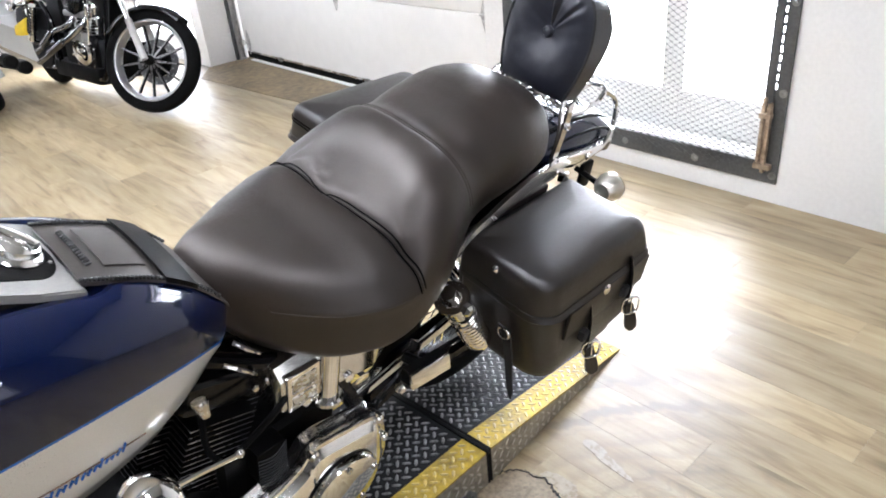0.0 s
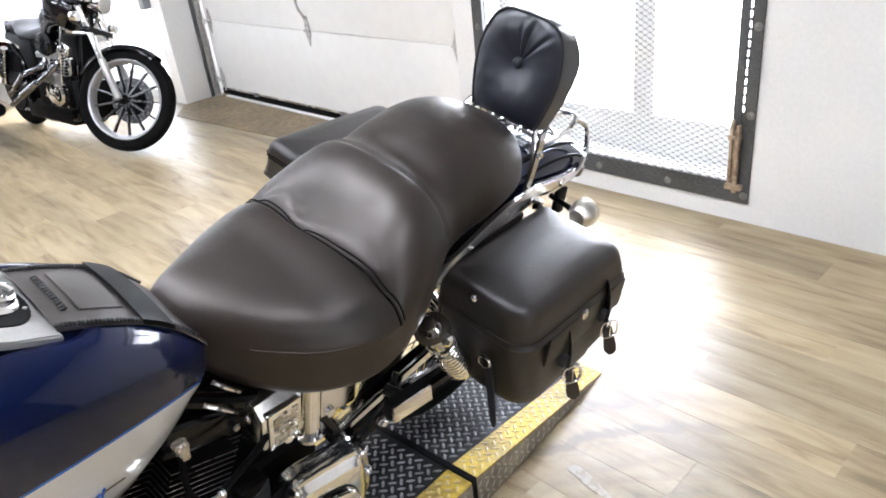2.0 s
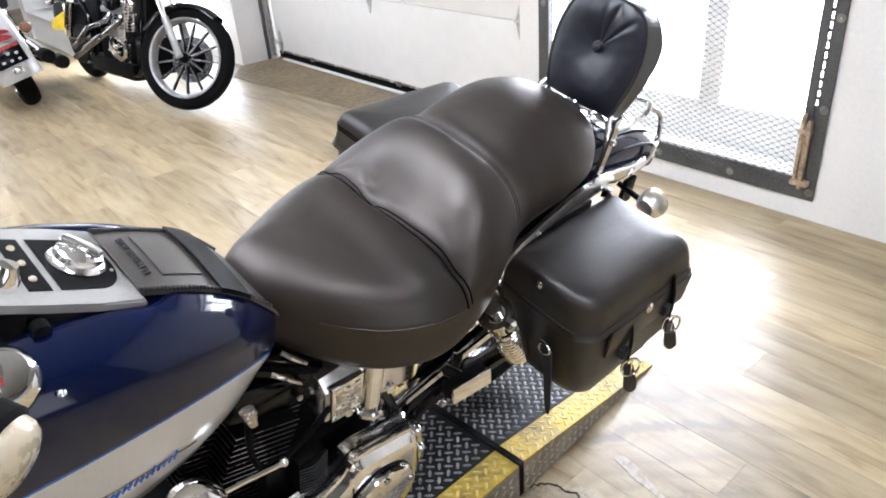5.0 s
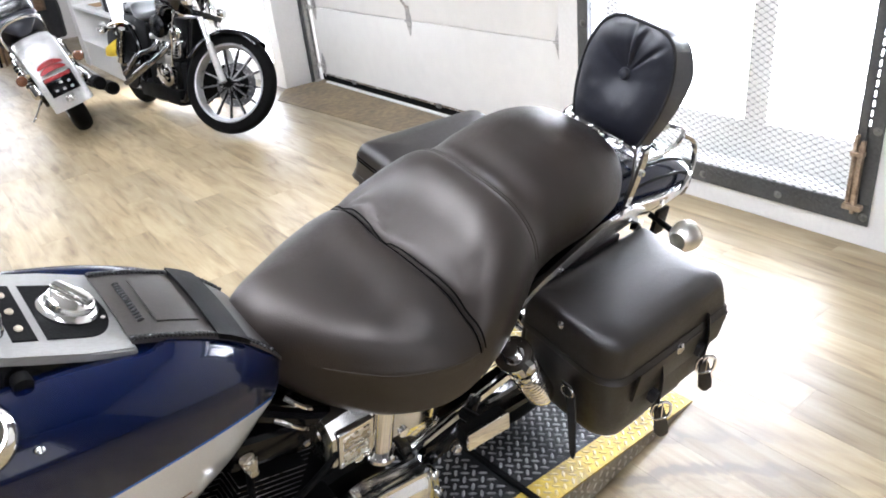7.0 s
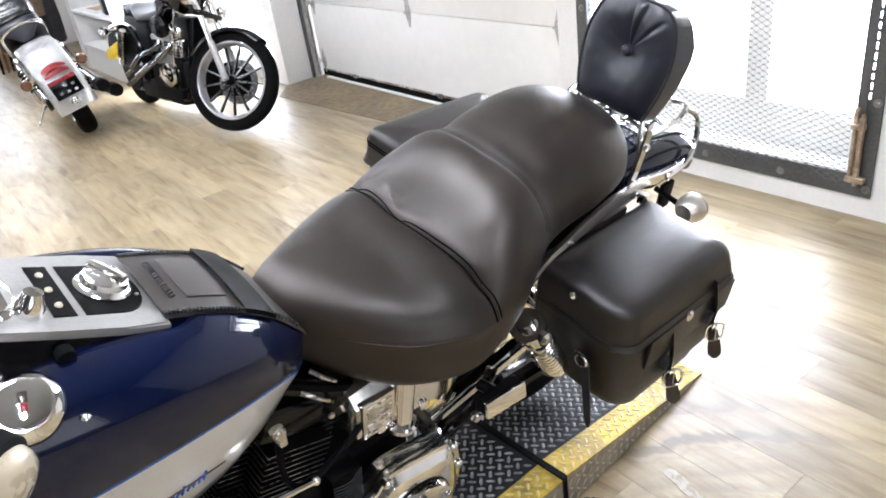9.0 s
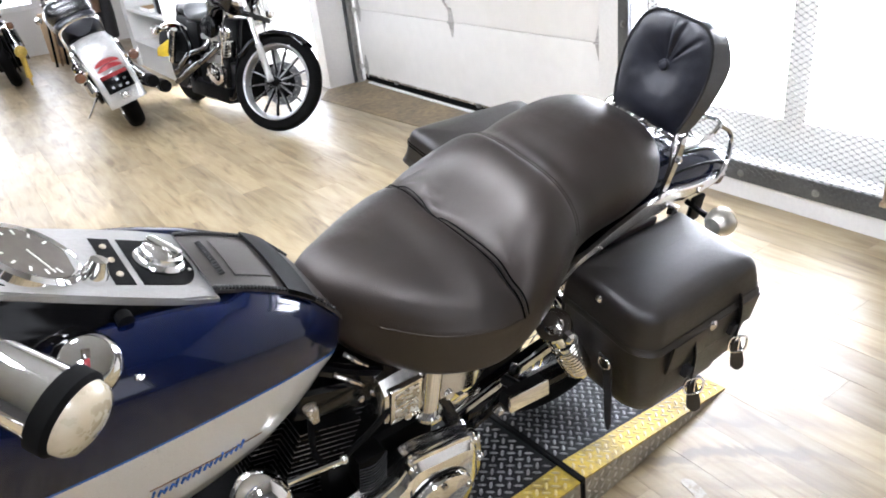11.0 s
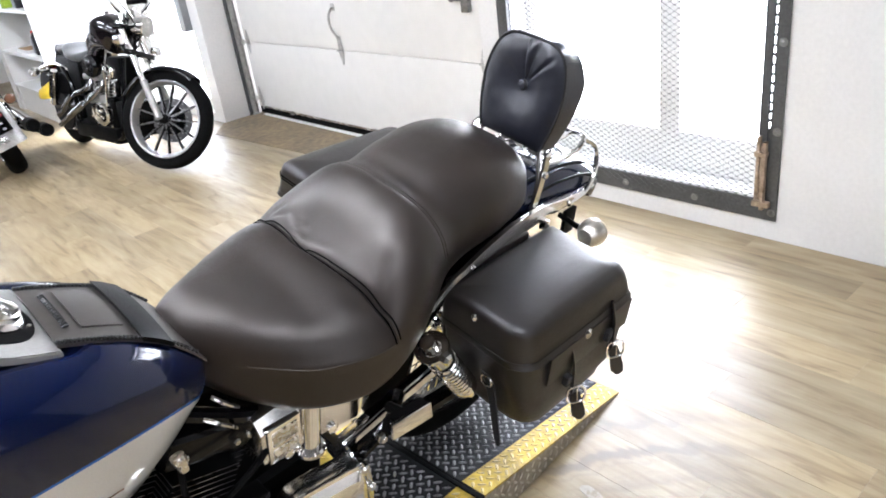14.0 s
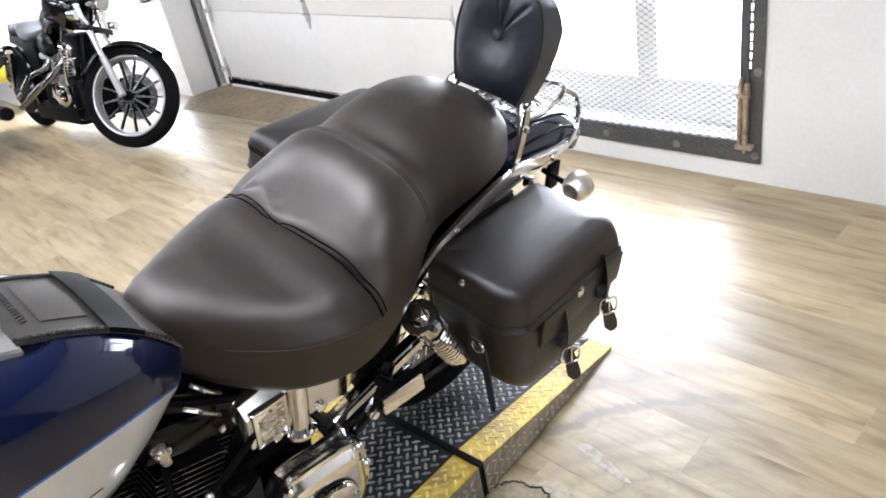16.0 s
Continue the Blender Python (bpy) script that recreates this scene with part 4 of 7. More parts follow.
def seat_point(x, a, lift=0.0):
    """A place on the seat: x along it, a the angle round it (90 degrees on top)."""
    w, zb, n = eased(x, SEAT_W), eased(x, SEAT_B), eased(x, SEAT_N)
    c, s = math.cos(a), math.sin(a)
    y = w * math.copysign(abs(c) ** (2 / n), c)
    # the bolster's crest bows to the rear at its sides
    bow = 0.15 * y * y * math.exp(-(((x - 1.15) / 0.16) ** 4))
    zt = eased(x - bow, SEAT_T)
    zm = zb + eased(x, SEAT_M) * (zt - zb)
    if s >= 0:
        z = zm + (zt - zm) * s ** (2 / n)
    else:
        z = zm - (zm - zb) * min(1.0, abs(s) ** 0.9)
        y *= 1 - 0.10 * abs(s) ** 2
    up = max(0.0, s) ** 0.7
    d = x - seam_x(y)
    side = math.exp(-((y / 0.215) ** 8))
    # the stitched seam sinks in, deepest at the button in the middle
    z -= 0.014 * up * math.exp(-((d / 0.007) ** 2)) * side
    z -= 0.006 * up * math.exp(-(((d - 0.012) / 0.03) ** 2)) * side
    yb = y - 0.045
    z -= 0.009 * math.exp(-(((d - 0.010) / 0.016) ** 2) - (yb / 0.022) ** 2) * up
    z -= 0.013 * math.exp(-(((d - 0.02) / 0.032) ** 2) - (yb / 0.05) ** 2) * up
    # the cushion swells before the seam; the bolster is hollow in the middle and comes forward at its arms
    z += 0.005 * up * math.exp(-(((d + 0.05) / 0.035) ** 2)) * side
    z -= 0.009 * up * math.exp(-(((d - 0.045) / 0.04) ** 2) - (y / 0.11) ** 4)
    z += (0.010 if y < 0 else -0.008) * up * math.exp(-(((d - 0.085) / 0.06) ** 2) - ((abs(y) - 0.15) / 0.06) ** 2)
    # a tuck at each end of the seam
    z -= 0.012 * up * math.exp(-(((d - 0.004) / 0.018) ** 2) - ((abs(y) - 0.178) / 0.024) ** 2)
    # pleats that run out from the button and from the tucks
    rr = math.hypot(d, yb)
    if rr > 1e-4 and d > -0.01:
        ang = math.atan2(yb, d)
        run = math.exp(-(((rr - 0.035) / 0.026) ** 2))
        for a0, wide, deep in ((-1.15, 0.10, 0.0060), (0.15, 0.14, 0.0040), (0.65, 0.12, 0.0065), (1.05, 0.09, 0.0075), (1.32, 0.07, 0.0050)):
            z -= deep * up * math.exp(-(((ang - a0) / wide) ** 2)) * run
    for t in (-1, 1):
        qx, qy = d - 0.004, (y - t * 0.172) * t
        qr = math.hypot(qx, qy)
        if qr > 1e-4:
            q = math.atan2(qy, qx)
            run = math.exp(-(((qr - 0.034) / 0.026) ** 2))
            for a0, wide, deep in ((-0.55, 0.14, 0.0060), (-1.15, 0.10, 0.0050)):
                z -= deep * up * math.exp(-(((q - a0) / wide) ** 2)) * run
    # join to the passenger's half
    e = x - join_x(y)
    z -= 0.0026 * up * math.exp(-((e / 0.007) ** 2))
    z -= 0.007 * up * math.exp(-(((e - 0.035) / 0.03) ** 2))
    # edge where the top panel of the rider's cushion meets the side
    if x < 1.08:
        edge = z - (0.727 + 0.10 * max(0.0, 0.93 - x))
        out = 0.0035 * math.exp(-((edge / 0.010) ** 2)) * min(1.0, max(0.0, (x - 0.82) / 0.06)) * min(1.0, (1.08 - x) / 0.04)
        y += math.copysign(out, y)
    # soft unevenness
    z += 0.0009 * up * noise.noise(Vector((x * 9, y * 9, 2.0))) + 0.0009 * noise.noise(Vector((x * 26, y * 26, 7.0)))
    return Vector((x, y - eased(x, SEAT_Y), z + lift))


nx, na = 300, 120
rings = []
for k in range(nx + 1):
    x = 0.765 + 0.93 * k / nx
    rings.append([seat_point(x, radians(-70 + 320 * i / na)) for i in range(na + 1)])
part("seat", loft(rings), LEATHER, bike, "black-brown leather two-up seat with stitched rider's back", 60)


def seam(points, r=0.0022, double=0.006):
    bm = None
    path = [Vector(p) for p in points]
    bm = tube(path, r, 6, bm=bm, steps=3)
    if double:
        bm = tube([p + Vector((double, 0, 0.0006)) for p in path], r * 0.75, 6, bm=bm, steps=3)
    return bm


def across(line, a0, a1, count, lift):
    """Points round the seat on the line x = line(y), from angle a0 to a1."""
    pts = []
    for k in range(count + 1):
        a = radians(a0 + (a1 - a0) * k / count)
        x = line(0.15)
        for _ in range(4):
            p = seat_point(x, a)
            x = line(p.y + eased(x, SEAT_Y))
        pts.append(seat_point(x, a, lift))
    return pts


rib = part("seam", seam(across(seam_x, 14, 166, 90, 0.0024), 0.0030, 0), LEATHER, bike, "raised welt between two rows of stitching")
for off in (-0.0052, 0.0052):
    part("stitching", seam(across(lambda y: seam_x(y) + off, 14, 166, 90, 0.0024), 0.0015, 0), THREAD, rib, "black stitching")
part("seam", seam(across(join_x, 12, 168, 50, 0.0002), 0.0011, 0.006), LEATHER, bike)
for s in (0, 1):
    # welt between the rider's top panel and the side
    pts = []
    for k in range(40):
        x = 0.845 + 0.225 * k / 39
        goal = 0.727 + 0.10 * max(0.0, 0.93 - x)
        lo, hi = 0.0, math.pi / 2
        for _ in range(24):
            mid = (lo + hi) / 2
            if seat_point(x, mid).z < goal:
                lo = mid
            else:
                hi = mid
        pts.append(seat_point(x, math.pi - lo if s else lo))
    part("seam", seam(pts, 0.0009, 0), LEATHER, bike)
bm = loft([[(0.79, y, 0.72) for y in (-0.04, 0.04)] + [(0.79, y, 0.70) for y in (0.04, -0.04)], [(1.0, y, 0.63) for y in (-0.2, 0.2)] + [(1.0, y, 0.61) for y in (0.2, -0.2)], [(1.68, y, 0.70) for y in (-0.1, 0.1)] + [(1.68, y, 0.68) for y in (0.1, -0.1)]])
part("seat_pan", bm, BLACK_METAL, bike)

# ---- backrest, sissy bar, rack ----
BR0 = pose(1.66, -0.004, 0.83, 0, 12, 0)
PAD_W = [(0.0, 0.086), (0.02, 0.093), (0.07, 0.105), (0.12, 0.110), (0.155, 0.107), (0.19, 0.097), (0.215, 0.082), (0.23, 0.060), (0.235, 0.040)]


def pad_front(y, z):
    w = eased(z, PAD_W)
    e = 1 - min(1, abs(y) / w) ** 4
    v = 1 - min(1, abs(z - 0.118) / 0.118) ** 5
    bulge = 0.018 * e * max(0, v)
    r2 = (y / 0.05) ** 2 + ((z - 0.128) / 0.05) ** 2
    dip = 0.020 * math.exp(-r2) if r2 < 20 else 0
    a = math.atan2(y, z - 0.128)
    rr = math.hypot(y, z - 0.128)
    run = math.exp(-(((rr - 0.058) / 0.042) ** 4))
    pleat = 0.0025 * max(0.0, math.cos(a)) ** 2 * math.cos(9 * a + 0.4) * run
    for a0, wide, deep in ((0.10, 0.085, 0.0055), (-0.22, 0.08, 0.0050), (-0.72, 0.07, 0.0060)):
        pleat -= deep * math.exp(-(((a - a0) / wide) ** 2)) * run
    return bulge - dip + pleat + 0.0008 * noise.noise(Vector((y * 40, z * 40, 1)))


rings = []
for k in range(81):
    z = 0.235 * k / 80
    w = eased(z, PAD_W)
    edge = 1.0 - 0.12 * (abs(z - 0.118) / 0.118) ** 8
    ring = []
    for i in range(97):
        y = w * (i / 48 - 1)
        ring.append((-0.022 * edge - pad_front(y, z), y, z))
    for i in range(17):
        y = w * (1 - i / 8) * 0.97
        ring.append((0.05 + 0.026 * min(1.0, z / 0.16) - 0.016 * (abs(y) / w) ** 4 - 0.025 * max(0, z - 0.16) / 0.075, y, z))
    rings.append(ring)
pad = part("backrest", shift(loft(rings), BR0), BLACK_VINYL, bike, "black buttoned vinyl backrest pad", 50)
part("button", shift(turned([(0.0125, -0.002), (0.0130, 0.004), (0.0095, 0.0095), (0.0003, 0.0118)], 20, axis_to((-0.022 - pad_front(0, 0.128), 0, 0.128), (-1, 0, 0))), BR0), BLACK_VINYL, pad)
pts = [(-0.023, y, z) for y, z in [(-eased(z, PAD_W), z) for z in [0.004 + 0.0121 * k for k in range(20)]] + [(eased(z, PAD_W), z) for z in [0.2339 - 0.0121 * k for k in range(20)]]]
part("piping", shift(tube(pts, 0.0032, 8, steps=2), BR0), PIPING, pad)
bm = tube([(1.60, -0.118, 0.70), (1.625, -0.112, 0.77), (1.655, -0.085, 0.84), (1.70, -0.075, 0.98), (1.72, -0.04, 1.03), (1.72, 0.04, 1.03), (1.70, 0.075, 0.98), (1.655, 0.085, 0.84), (1.625, 0.112, 0.77), (1.60, 0.118, 0.70)], 0.006, 12)
part("sissy_bar", bm, CHROME, bike, "chrome sissy bar")
for s in (-1, 1):
    bm = loft([[(x - 0.010, s * (y - 0.003), z), (x + 0.010, s * (y - 0.003), z + 0.006), (x + 0.010, s * (y + 0.003), z + 0.006), (x - 0.010, s * (y + 0.003), z)] for x, y, z in ((1.588, 0.124, 0.675), (1.606, 0.122, 0.715), (1.626, 0.118, 0.765), (1.645, 0.112, 0.815), (1.652, 0.108, 0.835))])
    for q in ((1.606, s * 0.125, 0.716), (1.636, s * 0.118, 0.79)):
        bm = bolt_head(q, (0, s, 0.1), 0.008, 0.008, bm)
    part("side_plate", bm, CHROME, bike)
RAIL = [(1.66, 0.088, 0.797), (1.70, 0.083, 0.783), (1.76, 0.080, 0.773), (1.81, 0.080, 0.778), (1.842, 0.078, 0.796)]
path = [(x, -y, z) for x, y, z in RAIL] + [(1.856, -0.06, 0.799), (1.862, -0.02, 0.79), (1.862, 0.02, 0.79), (1.856, 0.06, 0.799)] + [(x, y, z) for x, y, z in RAIL[::-1]]
rack = part("luggage_rack", tube(path, 0.0062, 10), CHROME, bike, "chrome tubular luggage rack")
for y in (-0.028, 0.028):
    part("slat", tube([(1.66, y, 0.812), (1.72, y, 0.796), (1.80, y, 0.788), (1.858, y, 0.790)], 0.0052, 8), CHROME, rack)
for x, z in ((1.685, 0.789), (1.72, 0.779), (1.765, 0.774)):
    part("cross_bar", tube([(x, -0.082, z), (x, -0.04, z + 0.014), (x, 0.04, z + 0.014), (x, 0.082, z)], 0.0055, 8), CHROME, rack)
for s in (-1, 1):
    part("rack_stay", tube([(1.842, s * 0.078, 0.797), (1.872, s * 0.092, 0.775), (1.874, s * 0.105, 0.738), (1.855, s * 0.116, 0.705), (1.815, s * 0.124, 0.678), (1.745, s * 0.128, 0.672)], 0.0062, 10), CHROME, rack)

# ---- rear fender, struts, tail ----
FENDER = [(1.16, 0.60), (1.26, 0.675), (1.38, 0.72), (1.50, 0.748), (1.62, 0.762), (1.74, 0.760), (1.85, 0.738), (1.92, 0.702), (1.965, 0.660), (1.99, 0.615)]


def arc_shell(path, half, drop, thick=0.004, n=14, tip=0):
    """A crowned mudguard along a line in the middle plane."""
    path = smooth_path([(x, 0, z) for x, z in path], 6)
    rings = []
    for i, p in enumerate(path):
        d = (path[min(i + 1, len(path) - 1)] - path[max(i - 1, 0)]).normalized()
        nrm = Vector((-d.z, 0, d.x))
        if nrm.z < 0 and i < len(path) / 2:
            nrm = -nrm
        outer, inner = [], []
        left = len(path) - 1 - i
        narrow = math.sqrt(max(0.04, 1 - ((tip - left) / tip) ** 2)) if tip and left < tip else 1.0
        for k in range(n + 1):
            a = math.pi * (k / n)
            y, h = -half * narrow * math.cos(a), math.sin(a) ** 0.7
            outer.append(p + Vector((0, y, 0)) + nrm * (-drop + drop * h))
            inner.append(p + Vector((0, y * (1 - thick / half), 0)) + nrm * (-drop + drop * h - thick))
        rings.append(outer + inner[::-1])
    return loft(rings)


part("rear_fender", arc_shell(FENDER, 0.108, 0.075, tip=14), BLUE, bike, "glossy navy rear fender", 50)
STRUT_Z = [(1.20, 0.632), (1.30, 0.686), (1.40, 0.702), (1.5, 0.709), (1.62, 0.700), (1.72, 0.684), (1.80, 0.676), (1.86, 0.678)]
# black lines along the fender stand for its shaded grooves
for a in (24, 50, 130, 156):
    y, h = -0.108 * math.cos(radians(a)), math.sin(radians(a)) ** 0.7
    path = [(x, y, z - 0.075 * (1 - h) + 0.0015) for x, z in FENDER[4:7]] + [(1.91, y, 0.704 - 0.07 * (1 - h))]
    part("fender_rib", tube(path, 0.0036, 6, flat=0.6), BLACK_METAL, bike)
for s in (-1, 1):
    rings = []
    for k in range(25):
        x = 1.20 + 0.66 * k / 24
        z = interp(x, STRUT_Z)
        h = interp(x, [(1.20, 0.006), (1.3, 0.008), (1.4, 0.015), (1.5, 0.021), (1.62, 0.021), (1.72, 0.014), (1.80, 0.009), (1.86, 0.005)])
        y = s * interp(x, [(1.20, 0.168), (1.35, 0.160), (1.5, 0.146), (1.7, 0.126), (1.86, 0.114)])
        rings.append([(x, y - 0.006 * s, z - h), (x, y + 0.004 * s, z - h), (x, y + 0.008 * s, z), (x, y + 0.004 * s, z + h), (x, y - 0.006 * s, z + h)])
    strut = part("fender_strut", loft(rings), POLISHED, bike, "chrome fender strut")
    for x in (1.36, 1.60, 1.74):
        part("bolt", bolt_head((x, s * (interp(x, [(1.20, 0.168), (1.35, 0.160), (1.5, 0.146), (1.7, 0.126), (1.86, 0.114)]) + 0.007), interp(x, STRUT_Z)), (0, s, 0), 0.006, 0.005), CHROME, strut)
    part("bag_clamp", box(1.612, 1.628, s * 0.150 - 0.010, s * 0.150 + 0.010, 0.668, 0.694, 0.003), CHROME, bike)
    sig = part("turn_signal", turned([(0.004, 0), (0.02, 0.004), (0.031, 0.018), (0.035, 0.036), (0.035, 0.044)], 28, axis_to((1.712, s * 0.205, 0.628), (1, 0, 0.02))), SATIN, bike, "chrome bullet turn signal")
    part("lens", turned([(0.0345, 0.043), (0.033, 0.053), (0.024, 0.062), (0.0004, 0.066)], 28, axis_to((1.712, s * 0.205, 0.628), (1, 0, 0.02))), CREAM_LENS, sig)
    part("stem", bar((1.74, s * 0.11, 0.636), (1.74, s * 0.18, 0.628), 0.007), BLACK_METAL, sig)
    part("reflector_bracket", box(1.735, 1.778, s * 0.128 - 0.006, s * 0.128 + 0.006, 0.585, 0.656, 0.004), BLACK_METAL, bike)
lamp = part("tail_lamp", box(1.90, 1.96, -0.045, 0.045, 0.57, 0.63, 0.016, 3), RED_LENS, bike, "red tail lamp")
part("bezel", box(1.88, 1.92, -0.05, 0.05, 0.563, 0.637, 0.014), CHROME, lamp)

# ---- saddlebags ----
def saddlebag(s):
    bag = thing("saddlebag", Matrix.Identity(4), "", "")
    for key in ("label", "category"):
        if key in bag:
            del bag[key]
    bag.parent = bike
    bag["label"] = "black leather saddlebag with buckled straps"
    round_front = 0.057 if s < 0 else 0.024

    def plan(z, x0, x1, y0, y1, front, rear, inner, inset=0.0, crown=0.0):
        """One level of the bag: a rectangle with a broad round front corner."""
        x0, x1, y0, y1 = x0 + inset, x1 - inset, y0 + inset, y1 - inset
        pts = []
        for cx, cy, r, a0 in ((x0, y0, inner, 180), (x1, y0, inner, 270), (x1, y1, rear, 0), (x0, y1, front, 90)):
            r = max(0.004, r - 0.5 * inset)
            ox = cx + r if cx == x0 else cx - r
            oy = cy + r if cy == y0 else cy - r
            for k in range(11):
                t = radians(a0 + 9 * k)
                pts.append(Vector((ox + r * math.cos(t), oy + r * math.sin(t), z)))
        ring = []
        for i, p in enumerate(pts):
            q = pts[(i + 1) % len(pts)]
            n = 8 if i % 11 == 10 else 1
            ring += [p.lerp(q, k / n) for k in range(n)]
        out = []
        for p in ring:
            n = 0.0016 * noise.noise(Vector((p.x * 12, p.y * 14 + s, p.z * 12))) + 0.0006 * noise.noise(Vector((p.x * 37, p.y * 37, p.z * 37 + s)))
            mid = max(0.0, 1 - ((p.x - 1.48) / 0.2) ** 2) * crown
            out.append((p.x + n, s * (p.y + n), p.z + n + mid))
        return out

    body = []
    for z, x0, x1, y1, inset in ((0.346, 1.372, 1.640, 0.352, 0.035), (0.348, 1.366, 1.646, 0.356, 0.012), (0.356, 1.360, 1.652, 0.362, 0.002), (0.380, 1.350, 1.645, 0.365, 0), (0.42, 1.336, 1.666, 0.378, 0), (0.46, 1.322, 1.672, 0.381, 0), (0.50, 1.309, 1.676, 0.380, 0), (0.54, 1.299, 1.678, 0.376, 0), (0.58, 1.293, 1.678, 0.370, 0), (0.62, 1.293, 1.676, 0.366, 0.002)):
        body.append(plan(z, x0, x1, 0.150, y1, round_front, 0.034, 0.014, inset))
    part("body", loft(body), BAG_LEATHER, bag, angle=60)
    top = []
    for z, x1, y1, inset, crown in ((0.592, 1.676, 0.3725, 0.006, 0), (0.584, 1.677, 0.3755, 0.003, 0), (0.583, 1.678, 0.379, -0.001, 0), (0.587, 1.678, 0.3805, -0.003, 0), (0.596, 1.676, 0.376, 0, 0), (0.618, 1.671, 0.372, 0, 0), (0.645, 1.660, 0.368, 0, 0), (0.660, 1.653, 0.366, 0.001, 0), (0.668, 1.649, 0.365, 0.004, 0), (0.674, 1.647, 0.365, 0.010, 0.001), (0.6775, 1.645, 0.365, 0.020, 0.003), (0.679, 1.644, 0.365, 0.045, 0.005), (0.680, 1.644, 0.365, 0.085, 0.006)):
        top.append(plan(z, 1.286, x1, 0.147, y1, round_front, 0.030, 0.016, inset, crown))
    lid = part("lid", loft(top), BAG_LEATHER, bag, angle=60)
    # stitched line above the lid's lower edge
    line = plan(0.5995, 1.286, 1.675, 0.147, 0.3755, round_front, 0.030, 0.016, -0.0012)
    part("stitching", tube(line, 0.0011, 5, True, rounded=False), PIPING, lid)
    if s > 0:
        for z in (0.638, 0.645):
            part("stitching", tube(plan(z, 1.286, 1.660, 0.147, 0.368, round_front, 0.030, 0.016, -0.0012), 0.0016, 5, True, rounded=False), THREAD, lid)
    flap = part("flap", box(1.37, 1.665, s * 0.381 - 0.004, s * 0.381 + 0.004, 0.508, 0.585, 0.0035), BAG_LEATHER, bag, "leather flap under the lid")
    for q, d, r in (((1.2845, s * 0.243, 0.656), (-1, 0, 0.1), 0.0078), ((1.495, s * 0.3845, 0.580), (0, s, 0.15), 0.0125), ((1.662, s * 0.20, 0.64), (1, 0, 0), 0.007)):
        part("concho", turned([(r, -0.002), (r * 0.97, 0.002), (r * 0.6, 0.005), (r * 0.25, 0.0065), (0.0003, 0.0066)], 20, axis_to(q, d)), CHROME, lid)
    # straps with buckles on the outer face, and one at the front
    for x, zb in ((1.457, 0.440), (1.592, 0.488)):
        up = zb + 0.105
        strap = part("strap", tube([(x - 0.004, s * 0.376, up + 0.02), (x - 0.002, s * 0.388, up - 0.02), (x, s * 0.393, up - 0.06), (x, s * 0.396, zb), (x + 0.002, s * 0.400, zb - 0.02)], 0.0125, 8, flat=0.22), BAG_LEATHER, bag)
        part("strap_tail", loft([[(x + w0 - w, s * (y - tw * w), z), (x + w0 + w, s * (y + tw * w), z), (x + w0 + w, s * (y + tw * w + 0.004), z), (x + w0 - w, s * (y - tw * w + 0.004), z)] for w0, w, y, z, tw in ((0.0, 0.0125, 0.401, zb + 0.005, 0.1), (0.004, 0.013, 0.409, zb - 0.02, 0.3), (0.008, 0.0135, 0.416, zb - 0.045, 0.5), (0.010, 0.012, 0.420, zb - 0.062, 0.6), (0.011, 0.004, 0.422, zb - 0.072, 0.6))]), BAG_LEATHER, strap)
        part("keeper", box(x - 0.024, x - 0.004, s * 0.388 - 0.009, s * 0.388 + 0.009, zb + 0.028, zb + 0.055, 0.004), BLACK_CLOTH, strap)
        ring = [(x + 0.003 + 0.0175 * math.copysign(abs(math.cos(t)) ** 0.6, math.cos(t)), s * (0.408 + 0.011 * math.cos(t) - 0.004 * math.sin(t)), zb + 0.021 * math.copysign(abs(math.sin(t)) ** 0.6, math.sin(t))) for t in [2 * math.pi * k / 16 for k in range(16)]]
        part("buckle", tube(ring, 0.0032, 8, True, steps=2), CHROME, strap, "chrome roller buckle")
        part("prong", bar((x + 0.003, s * 0.407, zb + 0.018), (x + 0.003, s * 0.413, zb - 0.015), 0.0018, 6), CHROME, strap)
    front = part("front_strap", loft([[(x, s * (y - w), z), (x, s * (y + w), z), (x + 0.004, s * (y + w), z), (x + 0.004, s * (y - w), z)] for x, z, w, y in ((1.285, 0.53, 0.011, 0.285), (1.297, 0.50, 0.012, 0.291), (1.301, 0.45, 0.010, 0.303), (1.300, 0.40, 0.009, 0.317), (1.300, 0.355, 0.008, 0.329), (1.300, 0.335, 0.003, 0.334))]), BLACK_CLOTH, bag, "black leather front strap hanging loose")
    ring = [(1.288, s * (0.290 + 0.014 * math.cos(t)), 0.512 + 0.013 * math.sin(t)) for t in [2 * math.pi * k / 12 for k in range(12)]]
    part("buckle", tube(ring, 0.0026, 8, True, steps=2), CHROME, front)
    part("yoke", box(1.30, 1.56, s * 0.150 - 0.004, s * 0.150 + 0.004, 0.50, 0.688, 0.003), BAG_LEATHER, bag)
    return bag


saddlebag(-1)
saddlebag(1).matrix_basis = Matrix.Translation((-0.032, 0.005, 0.058)) @ pose(1.65, 0, 0.6, 0, 2.5, 0) @ pose(-1.65, 0, -0.6)

